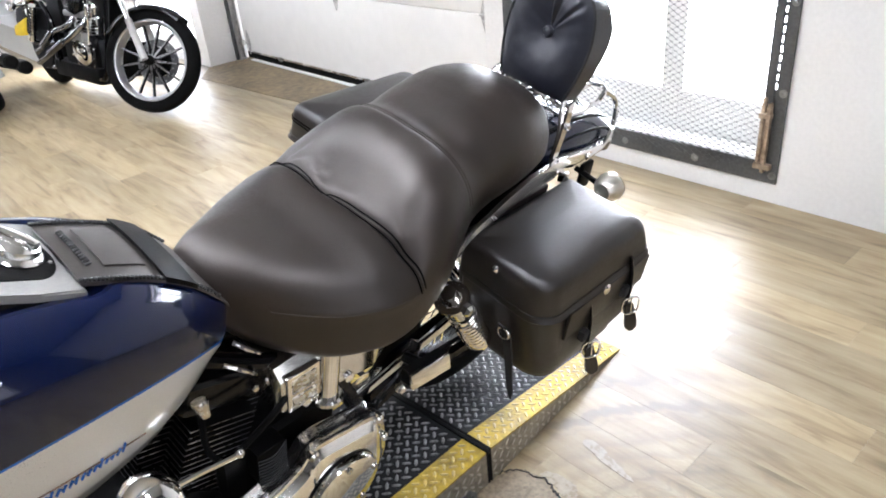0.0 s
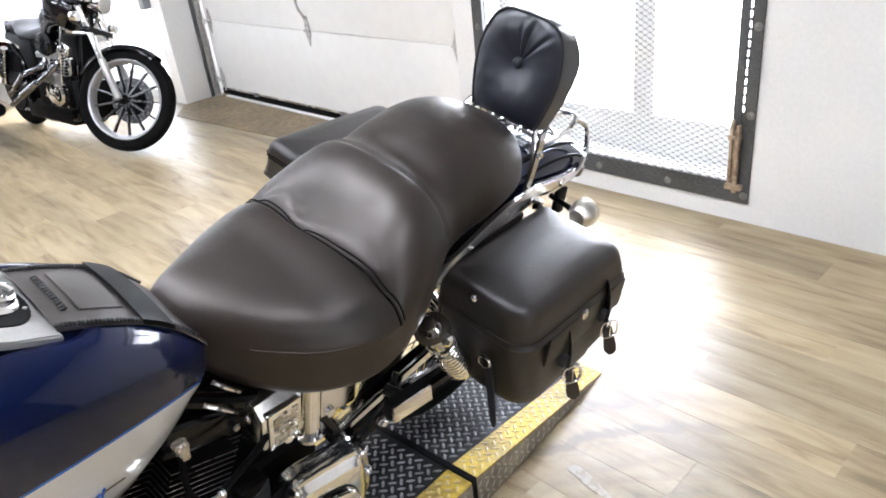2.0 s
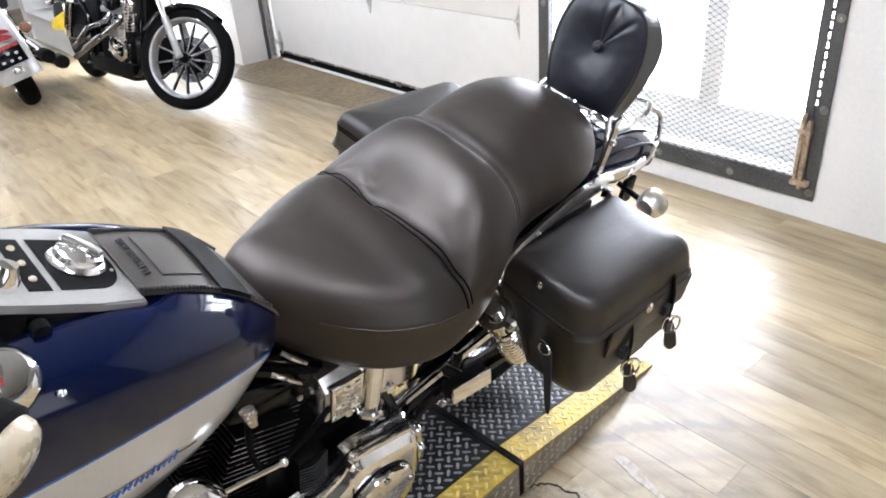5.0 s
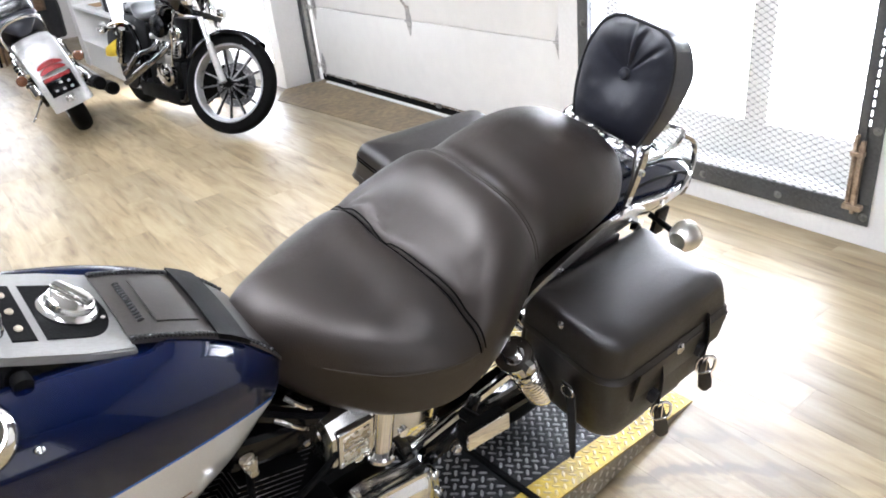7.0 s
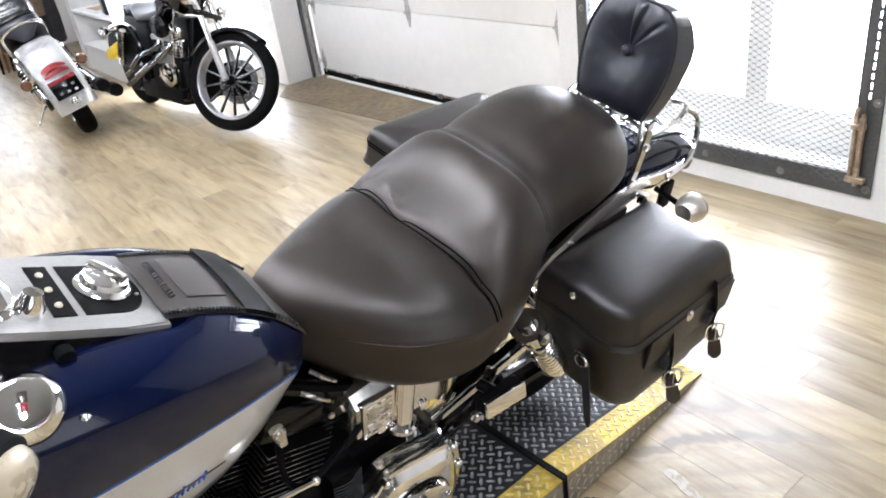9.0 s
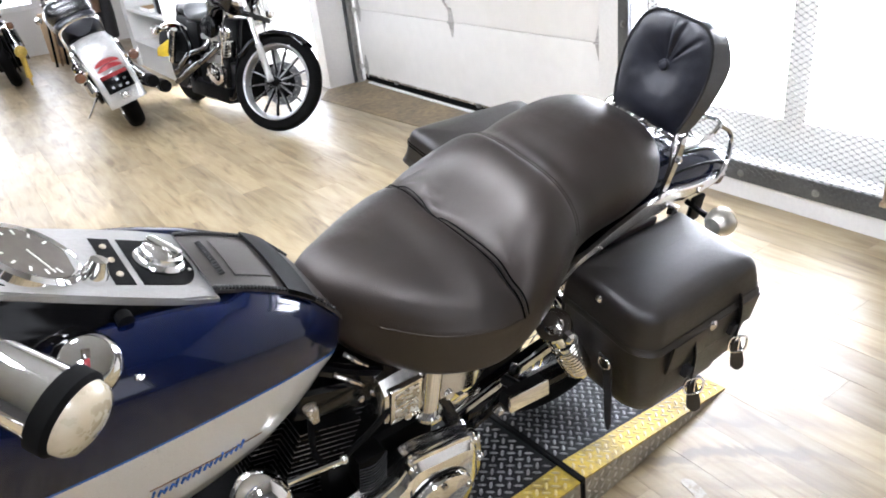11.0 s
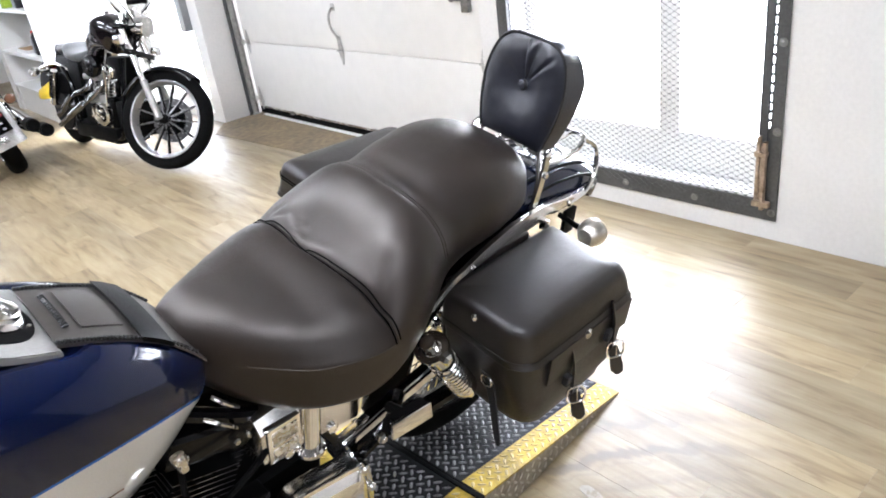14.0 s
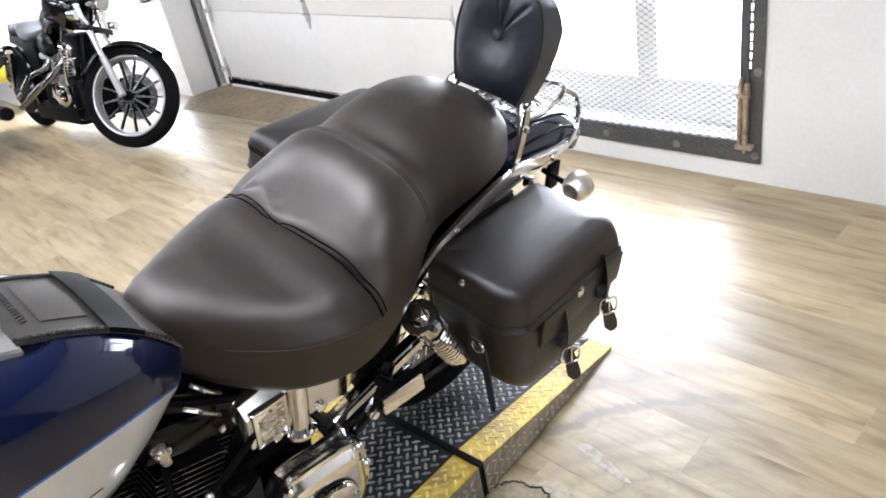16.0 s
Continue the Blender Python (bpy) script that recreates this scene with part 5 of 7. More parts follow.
# ---- wheels, swingarm, shocks, drive ----
def wheel(parent, m, radius, width, rim_r, spokes=13, wire=False, rim_mat=CHROME, spoke_mat=BLACK_METAL):
    prof = []
    for k in range(17):
        a = math.pi * k / 16
        prof.append((rim_r + 0.009 + (radius - rim_r - 0.009) * math.sin(a) ** 0.6, -width / 2 * math.cos(a) * (0.82 + 0.18 * math.sin(a))))
    w = part("wheel", turned([(rim_r - 0.023, -width * 0.10), (rim_r - 0.015, -width * 0.24), (rim_r - 0.010, -width * 0.34), (rim_r - 0.005, -width * 0.395), (rim_r + 0.003, -width * 0.41), (rim_r + 0.007, -width * 0.385), (rim_r + 0.004, -width * 0.2), (rim_r + 0.004, width * 0.2), (rim_r + 0.007, width * 0.385), (rim_r + 0.003, width * 0.41), (rim_r - 0.005, width * 0.395), (rim_r - 0.010, width * 0.34), (rim_r - 0.015, width * 0.24), (rim_r - 0.023, width * 0.10), (rim_r - 0.023, -width * 0.10)], 96, m, caps=False), rim_mat, parent, "bright wheel rim")
    part("tyre", turned(prof + [prof[0]], 96, m, caps=False), DARK_RUBBER, w, "black rubber tyre")
    bm = turned([(0.012, -0.07), (0.03, -0.06), (0.034, -0.045), (0.028, -0.03), (0.028, 0.03), (0.034, 0.045), (0.03, 0.06), (0.012, 0.07)], 20, m)
    part("hub", bm, BLACK_METAL if not wire else CHROME, w)
    if wire:
        bm = None
        for k in range(40):
            a = 2 * math.pi * k / 40
            off = 0.5 * (1 if k % 2 else -1)
            p = m @ Vector((0.03 * math.cos(a + off), 0.03 * math.sin(a + off), 0.035 * (1 if k % 4 < 2 else -1)))
            q = m @ Vector(((rim_r - 0.02) * math.cos(a), (rim_r - 0.02) * math.sin(a), 0))
            bm = bar(p, q, 0.0018, 5, bm)
        part("spokes", bm, CHROME, w)
    else:
        for k in range(spokes):
            a = 2 * math.pi * k / spokes
            rings = []
            for f, h, t in ((0.0, 0.008, 0.014), (0.5, 0.0055, 0.010), (1.0, 0.0045, 0.012)):
                r = 0.03 + (rim_r - 0.05) * f
                rings.append([m @ Vector((r * math.cos(a) - h * math.sin(a) * u, r * math.sin(a) + h * math.cos(a) * u, t * v + 0.012 * (1 - f))) for u, v in ((-1, -1), (1, -1), (1, 1), (-1, 1))])
            own = loft(rings)
            own.normal_update()
            flat_way = (m.to_3x3() @ Vector((0, 0, 1))).normalized()
            for f in own.faces:
                f.material_index = 1 if abs(f.normal.dot(flat_way)) > 0.7 else 0
            part("spoke", own, (spoke_mat, SPOKE_FACE), w)
    return w


AXLE = Vector((1.515, 0.0, 0.315))
# rear rim painted black for the deep shade it sits in
wheel(bike, axis_to(AXLE, (0, 1, 0)), 0.318, 0.13, 0.215, wire=True, rim_mat=BLACK_PAINT)
wheel(bike, axis_to((-0.14, 0.0, 0.32), (0, 1, 0)), 0.325, 0.10, 0.245, wire=True)
for s in (-1, 1):
    bm = tube([(1.06, s * 0.13, 0.36), (1.25, s * 0.145, 0.337), (1.515, s * 0.145, 0.315), (1.59, s * 0.145, 0.31)], 0.024, 10, flat=1.0)
    part("swingarm", bm, BLACK_PAINT, bike)
    top, low = Vector((1.190, s * 0.222, 0.618)), Vector((1.330, s * 0.215, 0.390))
    d = (low - top).normalized()
    shock = part("shock_absorber", turned([(0.004, -0.034), (0.015, -0.032), (0.017, -0.012), (0.020, -0.002), (0.030, -0.001), (0.0305, -0.006), (0.035, -0.006), (0.036, -0.002), (0.036, 0.004), (0.032, 0.007), (0.0285, 0.015), (0.028, 0.052), (0.024, 0.055), (0.0004, 0.056)], 44, axis_to(top, d)), CHROME, bike, "chrome shock absorber", 14)
    part("spring", tube([top + d * (0.058 + 0.147 * k / 140) + 0.0265 * (math.cos(k * 0.43) * d.orthogonal().normalized() + math.sin(k * 0.43) * d.cross(d.orthogonal().normalized())) for k in range(141)], 0.0048, 8, rounded=False), CHROME, shock)
    part("damper", bar(top + d * 0.04, top + d * 0.24, 0.0165, 16), BLACK_METAL, shock)
    part("spring_seat", turned([(0.028, 0.198), (0.031, 0.204), (0.031, 0.225), (0.026, 0.236), (0.014, 0.25), (0.012, 0.28)], 24, axis_to(top, d)), CHROME, shock)
    part("bolt", turned([(0.013, 0), (0.013, 0.012), (0.008, 0.018), (0.0004, 0.019)], 6, axis_to(top + Vector((0, s * 0.032, 0.0)), (0, s, 0))), CHROME, shock)
    part("mount", tube([top + Vector((-0.02, -s * 0.05, 0.02)), top + Vector((0, -s * 0.02, 0.005)), top], 0.012, 10), BLACK_METAL, shock)

# frame and small pipes
for s in (-1, 1):
    part("frame_tube", tube([(0.72, s * 0.07, 0.66), (0.86, s * 0.12, 0.60), (1.05, s * 0.145, 0.56), (1.22, s * 0.16, 0.60)], 0.016, 10), BLACK_PAINT, bike)
    part("frame_tube", tube([(0.90, s * 0.13, 0.62), (1.0, s * 0.15, 0.42), (1.04, s * 0.14, 0.22), (0.9, s * 0.13, 0.16), (0.3, s * 0.13, 0.15), (0.15, s * 0.10, 0.3), (0.10, s * 0.04, 0.72)], 0.017, 10), BLACK_PAINT, bike)
part("frame_tube", tube([(0.10, 0, 0.82), (0.4, 0, 0.74), (0.75, 0, 0.66), (0.9, 0, 0.62)], 0.022, 10), BLACK_PAINT, bike)
guard = part("belt_guard", loft([[(x, -0.152, z + h), (x, -0.146, z + h + 0.004), (x, -0.125, z + h + 0.004), (x, -0.125, z - h), (x, -0.152, z - h)] for x, z, h in ((1.00, 0.385, 0.008), (1.02, 0.390, 0.011), (1.10, 0.405, 0.012), (1.20, 0.423, 0.013), (1.30, 0.440, 0.013), (1.36, 0.449, 0.011), (1.42, 0.452, 0.006))]), CHROME, bike, "chrome belt guard")
part("guard_edge", tube([(1.00, -0.153, 0.394), (1.10, -0.154, 0.419), (1.20, -0.154, 0.438), (1.30, -0.154, 0.455), (1.40, -0.154, 0.461)], 0.003, 6), BLACK_PAINT, guard)
peg = part("passenger_footpeg", bar((1.10, -0.20, 0.50), (1.10, -0.26, 0.522), 0.012, 10), BLACK_METAL, bike)
part("peg_pad", shift(box(-0.050, 0.050, -0.014, 0.012, -0.016, 0.014, 0.005), pose(1.095, -0.252, 0.524, 0, 8, 0)), DARK_RUBBER, peg)
part("peg_trim", shift(box(-0.052, 0.052, -0.004, 0.004, -0.0165, 0.0155, 0.003), pose(1.094, -0.271, 0.526, -22, 8, 0)), CHROME, peg)
part("bolt", bolt_head((1.032, -0.25, 0.512), (0, -1, 0), 0.011, 0.014), CHROME, peg)
bm = tube([(1.05, -0.17, 0.36), (1.09, -0.19, 0.42), (1.11, -0.20, 0.47), (1.14, -0.19, 0.51)], 0.012, 8)
part("peg_bracket", bm, BLACK_PAINT, bike)

# ---- side cover, engine, primary ----
cover = part("side_cover", loft([[(x, -0.05, zb + 0.01), (x, -y + 0.01, zb), (x, -y, zb + 0.012), (x, -y, zt - 0.02), (x, -y + 0.02, zt), (x, -0.05, zt)] for x, y, zb, zt in ((0.829, 0.156, 0.512, 0.600), (0.836, 0.163, 0.505, 0.612), (0.90, 0.166, 0.497, 0.622), (0.97, 0.165, 0.487, 0.622), (1.05, 0.160, 0.464, 0.612), (1.09, 0.150, 0.478, 0.60), (1.105, 0.14, 0.492, 0.58))]), POLISHED, bike, "chrome oil tank cover")
raised = part("raised_panel", box(0.842, 0.912, -0.174, -0.160, 0.517, 0.606, 0.005), CHROME, cover, "raised chrome panel with rolled edges")
part("recess", box(0.851, 0.903, -0.1765, -0.172, 0.527, 0.552, 0.003), DULL_CHROME, raised)
part("recess", box(0.851, 0.903, -0.1765, -0.172, 0.562, 0.597, 0.003), DULL_CHROME, raised)
part("drum", bar((0.928, -0.172, 0.498), (0.936, -0.168, 0.625), 0.0205, 24), CHROME, cover, "chrome drum")
part("drum_base", turned([(0.03, 0), (0.03, 0.008), (0.026, 0.012)], 24, axis_to((0.9275, -0.172, 0.494), (0.06, 0.03, 1))), CHROME, cover)
for q in ((0.885, -0.165, 0.515), (0.985, -0.163, 0.50), (0.965, -0.163, 0.585)):
    part("bolt", turned([(0.011, 0), (0.011, 0.007), (0.006, 0.010), (0.0004, 0.010)], 16, axis_to(q, (0, -1, 0.1))), CHROME, cover)
for q in ((1.04, -0.158, 0.585),):
    part("boss", turned([(0.02, 0), (0.019, 0.004), (0.012, 0.006), (0.0004, 0.006)], 20, axis_to(q, (0, -1, 0.05))), DULL_CHROME, cover)


def cylinder(cx, tilt, n_fins=18):
    m = pose(cx, -0.005, 0.31, 0, tilt, 0)
    body = part("cylinder", shift(turned([(0.062, 0.0), (0.062, 0.26)], 24), m), BLACK_METAL, bike, "black finned engine cylinder")
    for k in range(n_fins):
        z = 0.02 + 0.0128 * k
        r = 0.105 if k < 11 else 0.115
        own = box(-r, r, -r * 1.05, r * 1.05, z, z + 0.0024)
        bmesh.ops.bevel(own, geom=[e for e in own.edges if abs(e.verts[0].co.z - e.verts[1].co.z) > 0.002], offset=0.05, segments=6, affect="EDGES")
        own.normal_update()
        for f in own.faces:
            f.material_index = 1 if abs(f.normal.z) < 0.5 else 0
        part("fin", shift(own, m), (BLACK_METAL, SPOKE_FACE), body)
    part("rocker_box", shift(box(-0.085, 0.085, -0.11, 0.11, 0.255, 0.325, 0.018, 3), m), BLACK_PAINT, body)
    for y in (-0.115,):
        for x in (-0.05, 0.05):
            part("bolt", shift(bolt_head((x, y, 0.29), (0, -1, 0), 0.008, 0.007), m), CHROME, body)
    return body


cylinder(0.665, 20)
cylinder(0.44, -22)
part("crankcase", loft([[(0.55 + 0.19 * math.cos(a) * f, y, 0.27 + 0.16 * math.sin(a) * f) for a in [2 * math.pi * k / 24 for k in range(24)]] for y, f in ((-0.13, 0.85), (-0.12, 1.0), (0.12, 1.0), (0.13, 0.85))]), BLACK_METAL, bike)
part("gearbox", box(0.72, 0.99, -0.13, 0.13, 0.20, 0.43, 0.03, 3), BLACK_METAL, bike)
horn = part("horn_cover", turned([(0.046, -0.035), (0.050, -0.01), (0.047, 0.012), (0.035, 0.026), (0.018, 0.032), (0.0004, 0.034)], 36, axis_to((0.575, -0.205, 0.555), (-0.1, -0.85, 0.5))), CHROME, bike, "domed chrome horn cover")
part("horn_bracket", tube([(0.575, -0.12, 0.50), (0.575, -0.17, 0.53), (0.575, -0.19, 0.55)], 0.016, 8), BLACK_METAL, horn)
part("chrome_lever_rod", tube([(0.60, -0.185, 0.546), (0.66, -0.187, 0.537), (0.728, -0.190, 0.526)], 0.0055, 8), CHROME, bike, "chrome linkage rod")
part("rod_end", ball((0.732, -0.19, 0.527), 0.009, None, 12), CHROME, bike)
# primary cover
PRIM = [(0.40, 0.215), (0.50, 0.262), (0.62, 0.310), (0.716, 0.345), (0.787, 0.362), (0.838, 0.384), (0.862, 0.412), (0.885, 0.420), (0.95, 0.407), (1.02, 0.390), (1.045, 0.365), (1.058, 0.30), (1.058, 0.23), (1.02, 0.18), (0.93, 0.155), (0.80, 0.145), (0.6, 0.145), (0.42, 0.16)]
outline = smooth_path([(x, 0, z) for x, z in PRIM], 5, True)
cx, cz = 0.86, 0.28


def prim_ring(y, f):
    return [(cx + (p.x - cx) * f, y, cz + (p.z - cz) * f) for p in outline]


prim = part("primary_cover", loft([prim_ring(-0.160, 1.0), prim_ring(-0.164, 1.0), prim_ring(-0.168, 0.985), prim_ring(-0.186, 0.98), prim_ring(-0.188, 1.0), prim_ring(-0.198, 1.0), prim_ring(-0.204, 0.988), prim_ring(-0.206, 0.93), prim_ring(-0.212, 0.90), prim_ring(-0.222, 0.86), prim_ring(-0.228, 0.76), prim_ring(-0.229, 0.2)]), POLISHED, bike, "chrome primary case cover")
part("cover_gasket", loft([prim_ring(-0.1855, 1.006), prim_ring(-0.1875, 1.006)]), BLACK_METAL, prim)
for x, z in ((0.50, 0.254), (0.716, 0.336), (0.868, 0.404), (1.03, 0.374), (1.048, 0.30), (1.02, 0.195), (0.93, 0.165), (0.7, 0.155)):
    part("bolt", turned([(0.011, -0.004), (0.011, 0.010), (0.007, 0.014), (0.0004, 0.014)], 18, axis_to((x, -0.201, z), (0, -1, 0))), CHROME, prim)
derby = part("derby_cover", turned([(0.082, -0.004), (0.083, 0.010), (0.080, 0.017), (0.070, 0.021), (0.040, 0.024), (0.0004, 0.025)], 56, axis_to((0.918, -0.230, 0.285), (0, -1, 0))), CHROME, prim, "round chrome derby cover")
part("derby_seal", turned([(0.0835, -0.003), (0.0845, 0.001), (0.0835, 0.003)], 56, axis_to((0.918, -0.230, 0.285), (0, -1, 0))), BLACK_METAL, prim)
for k in range(5):
    a = 2 * math.pi * k / 5 + 0.3
    part("bolt", turned([(0.007, 0), (0.007, 0.004), (0.0004, 0.005)], 12, axis_to((0.918 + 0.070 * math.cos(a), -0.2505, 0.285 + 0.070 * math.sin(a)), (0, -1, 0))), DULL_CHROME, derby)
part("filler_plug", turned([(0.020, 0.0), (0.019, 0.005), (0.013, 0.007), (0.012, 0.003), (0.0004, 0.003)], 24, axis_to((0.80, -0.222, 0.305), (0, -1, 0))), BLACK_PAINT, prim, "black threaded plug")
part("inspection_cover", shift(box(-0.045, 0.045, -0.022, 0.022, 0, 0.006, 0.004), axis_to((0.70, -0.228, 0.22), (0, -1, 0))), CHROME, prim)
# finned regulator, hoses and wires under the seat
reg = part("regulator", box(0.775, 0.835, -0.17, -0.13, 0.36, 0.45, 0.006), BLACK_METAL, bike, "black finned regulator")
for k in range(10):
    part("fin", tube([(0.772, -0.176, 0.362 + 0.009 * k), (0.80, -0.184, 0.366 + 0.009 * k), (0.83, -0.180, 0.38 + 0.009 * k)], 0.0014, 6), BLACK_PAINT, reg)
for pts, r, mt in (([(0.70, -0.14, 0.62), (0.69, -0.17, 0.55), (0.72, -0.18, 0.515), (0.80, -0.17, 0.53), (0.86, -0.16, 0.56)], 0.006, DARK_RUBBER), ([(0.76, -0.12, 0.66), (0.79, -0.14, 0.64), (0.81, -0.13, 0.61)], 0.004, CHROME), ([(0.78, -0.12, 0.70), (0.80, -0.135, 0.68), (0.82, -0.13, 0.655)], 0.004, CHROME)):
    part("hose" if r > 0.005 else "wire", tube(pts, r, 8), mt, bike)
part("petcock", turned([(0.012, 0), (0.014, 0.008), (0.010, 0.02), (0.008, 0.03), (0.0004, 0.032)], 16, axis_to((0.695, -0.152, 0.655), (0.1, -0.4, -0.9))), DULL_CHROME, bike)
part("fuel_fitting", ball((0.752, -0.11, 0.70), 0.008, None, 10), CHROME, bike)
part("side_stand", tube([(0.60, -0.12, 0.14), (0.62, -0.2, 0.08), (0.63, -0.27, 0.012 - 0.07)], 0.012, 8), CHROME, bike)
for z in (0.21, 0.15):
    part("exhaust_pipe", tube([(0.5, 0.14, 0.42), (0.55, 0.2, z), (0.9, 0.22, z - 0.02), (1.75, 0.24, z - 0.02)], 0.042, 14), CHROME, bike)

# ---- fork, bars, front signal ----
for s in (-1, 1):
    part("fork_leg", tube([(0.06, s * 0.1, 0.86), (-0.14, s * 0.1, 0.32)], 0.024, 14, rounded=False), CHROME, bike)
part("steering_head", tube([(0.10, 0, 0.70), (0.05, 0, 0.88)], 0.04, 14, rounded=False), BLACK_PAINT, bike)
part("front_fender", arc_shell([(-0.50, 0.40), (-0.42, 0.56), (-0.28, 0.66), (-0.12, 0.68), (0.04, 0.62), (0.16, 0.50)], 0.08, 0.05), BLUE, bike)
part("handlebar", tube([(0.26, -0.47, 1.13), (0.20, -0.42, 1.12), (0.08, -0.33, 1.08), (0.04, -0.16, 1.00), (0.05, 0, 0.98), (0.04, 0.16, 1.00), (0.08, 0.33, 1.08), (0.20, 0.42, 1.12), (0.26, 0.47, 1.13)], 0.0125, 12), CHROME, bike, "chrome pulled-back handlebar")
FS, FD = Vector((0.362, -0.410, 1.149)), Vector((0.537, -0.797, -0.279)).normalized()
fsig = part("front_turn_signal", turned([(0.005, -0.08), (0.020, -0.078), (0.028, -0.055), (0.030, -0.025), (0.031, 0.0)], 32, axis_to(FS, FD)), CHROME, bike, "chrome front turn signal")
part("gasket", turned([(0.031, -0.002), (0.036, 0.0), (0.036, 0.014), (0.032, 0.018)], 32, axis_to(FS, FD)), DARK_RUBBER, fsig)
part("lens", turned([(0.0318, 0.016), (0.0305, 0.025), (0.027, 0.030), (0.018, 0.034), (0.0004, 0.035)], 32, axis_to(FS, FD)), CREAM_LENS, fsig)
part("slot", shift(box(-0.006, 0.006, -0.029, -0.022, -0.06, -0.015, 0.002), axis_to(FS, FD)), BLACK_METAL, fsig)

# ---- two more motorcycles and the far clutter ----
def far_bike(m, label, silver):
    b = thing("motorcycle", m, label, "motorcycle", "parked motorcycles")
    paint = SILVER_METALLIC if silver else MAROON_BLACK
    fr, rr = (0.315, 0.318)
    base = 1.57 if silver else 1.515
    fw = 0.13 if silver else 0.10
    turn = 0 if silver else 34
    head = Vector((0.34, 0, 0.93))
    steer = Matrix.Translation(head) @ Matrix.Rotation(radians(turn), 4, Vector((0.34, 0, 0.602)).normalized()) @ Matrix.Translation(-head)
    wheel(b, steer @ axis_to((0, 0, 0.328), (0, 1, 0)), 0.33, fw, 0.250 if not silver else 0.215, 13, silver, CHROME if silver else RIM_ALLOY)
    wheel(b, axis_to((base, 0, rr), (0, 1, 0)), rr, 0.15 if silver else 0.13, 0.205, 13, silver)
    # fork, discs, lamp, bars
    top = Vector((0.34, 0, 0.92))
    for s in (-1, 1):
        part("fork_leg", shift(tube([(0.0, s * 0.095, 0.328), (0.13, s * 0.095, 0.56)], 0.023, 12, rounded=False), steer), SLIDER, b, "satin grey fork slider")
        part("fork_tube", shift(tube([(0.13, s * 0.095, 0.56), (0.34, s * 0.095, 0.93)], 0.019, 12, rounded=False), steer), CHROME, b)
        part("riser", shift(tube([(0.34, s * 0.04, 0.92), (0.355, s * 0.045, 0.99)], 0.016, 10, rounded=False), steer), CHROME, b)
    if not silver:
        for side in (-1,):
            dm = steer @ axis_to((0, side * 0.060, 0.328), (0, 1, 0))
            disc = part("brake_disc", turned([(0.098, -0.0025), (0.146, -0.0025), (0.146, 0.0025), (0.098, 0.0025), (0.098, -0.0025)], 48, dm, caps=False), DARK_STEEL, b, "drilled brake disc")
            part("disc_carrier", turned([(0.04, -0.004), (0.10, -0.001), (0.10, 0.001), (0.04, 0.004)], 10, dm), BLACK_METAL, disc)
            # pale steel plugs stand for the light seen through the drilled holes
            for k in range(24):
                a = 2 * math.pi * k / 24
                r = 0.112 if k % 2 else 0.132
                part("disc_hole", turned([(0.0065, -0.0032), (0.0065, 0.0032)], 8, dm @ Matrix.Translation((r * math.cos(a), r * math.sin(a), 0))), STEEL, disc)
        part("caliper", shift(box(0.05, 0.13, -0.10, -0.06, 0.36, 0.45, 0.012), steer), BLACK_METAL, b)
    for z, x in ((0.90, 0.33), (0.74, 0.235)):
        part("fork_clamp", shift(box(x - 0.035, x + 0.035, -0.125, 0.125, z - 0.018, z + 0.018, 0.01), steer), CHROME if silver else BLACK_PAINT, b)
    lampm = steer @ axis_to((0.20, 0, 0.84 if silver else 0.925), (-1, 0, -0.05)) @ Matrix.Diagonal((0.85, 0.85, 0.85, 1))
    hl = part("headlamp", turned([(0.02, -0.13), (0.06, -0.11), (0.078, -0.06), (0.082, 0.0), (0.084, 0.01), (0.080, 0.018)], 32, lampm), CHROME, b, "round chrome headlamp")
    part("lens", turned([(0.079, 0.016), (0.07, 0.026), (0.04, 0.034), (0.0004, 0.037)], 32, lampm), CLEAR_LENS, hl)
    if silver:
        bars = [(0.62, -0.42, 1.05), (0.45, -0.38, 1.07), (0.34, -0.25, 1.02), (0.35, 0, 0.98), (0.34, 0.25, 1.02), (0.45, 0.38, 1.07), (0.62, 0.42, 1.05)]
    else:
        bars = [(0.60, -0.38, 1.16), (0.46, -0.36, 1.175), (0.39, -0.31, 1.155), (0.35, -0.12, 1.02), (0.355, 0, 1.0), (0.35, 0.12, 1.02), (0.39, 0.31, 1.155), (0.46, 0.36, 1.175), (0.60, 0.38, 1.16)]
    hb = part("handlebar", shift(tube(bars, 0.0125, 10), steer), CHROME, b, "chrome handlebar")
    for s in (-1, 1):
        e, i = Vector(bars[-1 if s > 0 else 0]), Vector(bars[-2 if s > 0 else 1])
        d = (e - i).normalized()
        grip = part("grip", shift(bar(e - d * 0.10, e + d * 0.02, 0.018, 14), steer), DARK_RUBBER, hb, "black rubber grip")
        part("lever", shift(tube([i + Vector((-0.03, 0, 0)), i + d * 0.05 + Vector((-0.055, 0, 0)), e + Vector((-0.05, 0, -0.01))], 0.006, 6), steer), CHROME, hb)
        part("switch_box", shift(box(i.x - 0.02, i.x + 0.03, i.y - 0.022, i.y + 0.022, i.z - 0.025, i.z + 0.022, 0.008), steer), BLACK_METAL, hb)
        part("mirror_stem", shift(tube([i, i + Vector((-0.05, s * 0.06, 0.09)), i + Vector((-0.03, s * 0.10, 0.14))], 0.005, 6), steer), CHROME, hb)
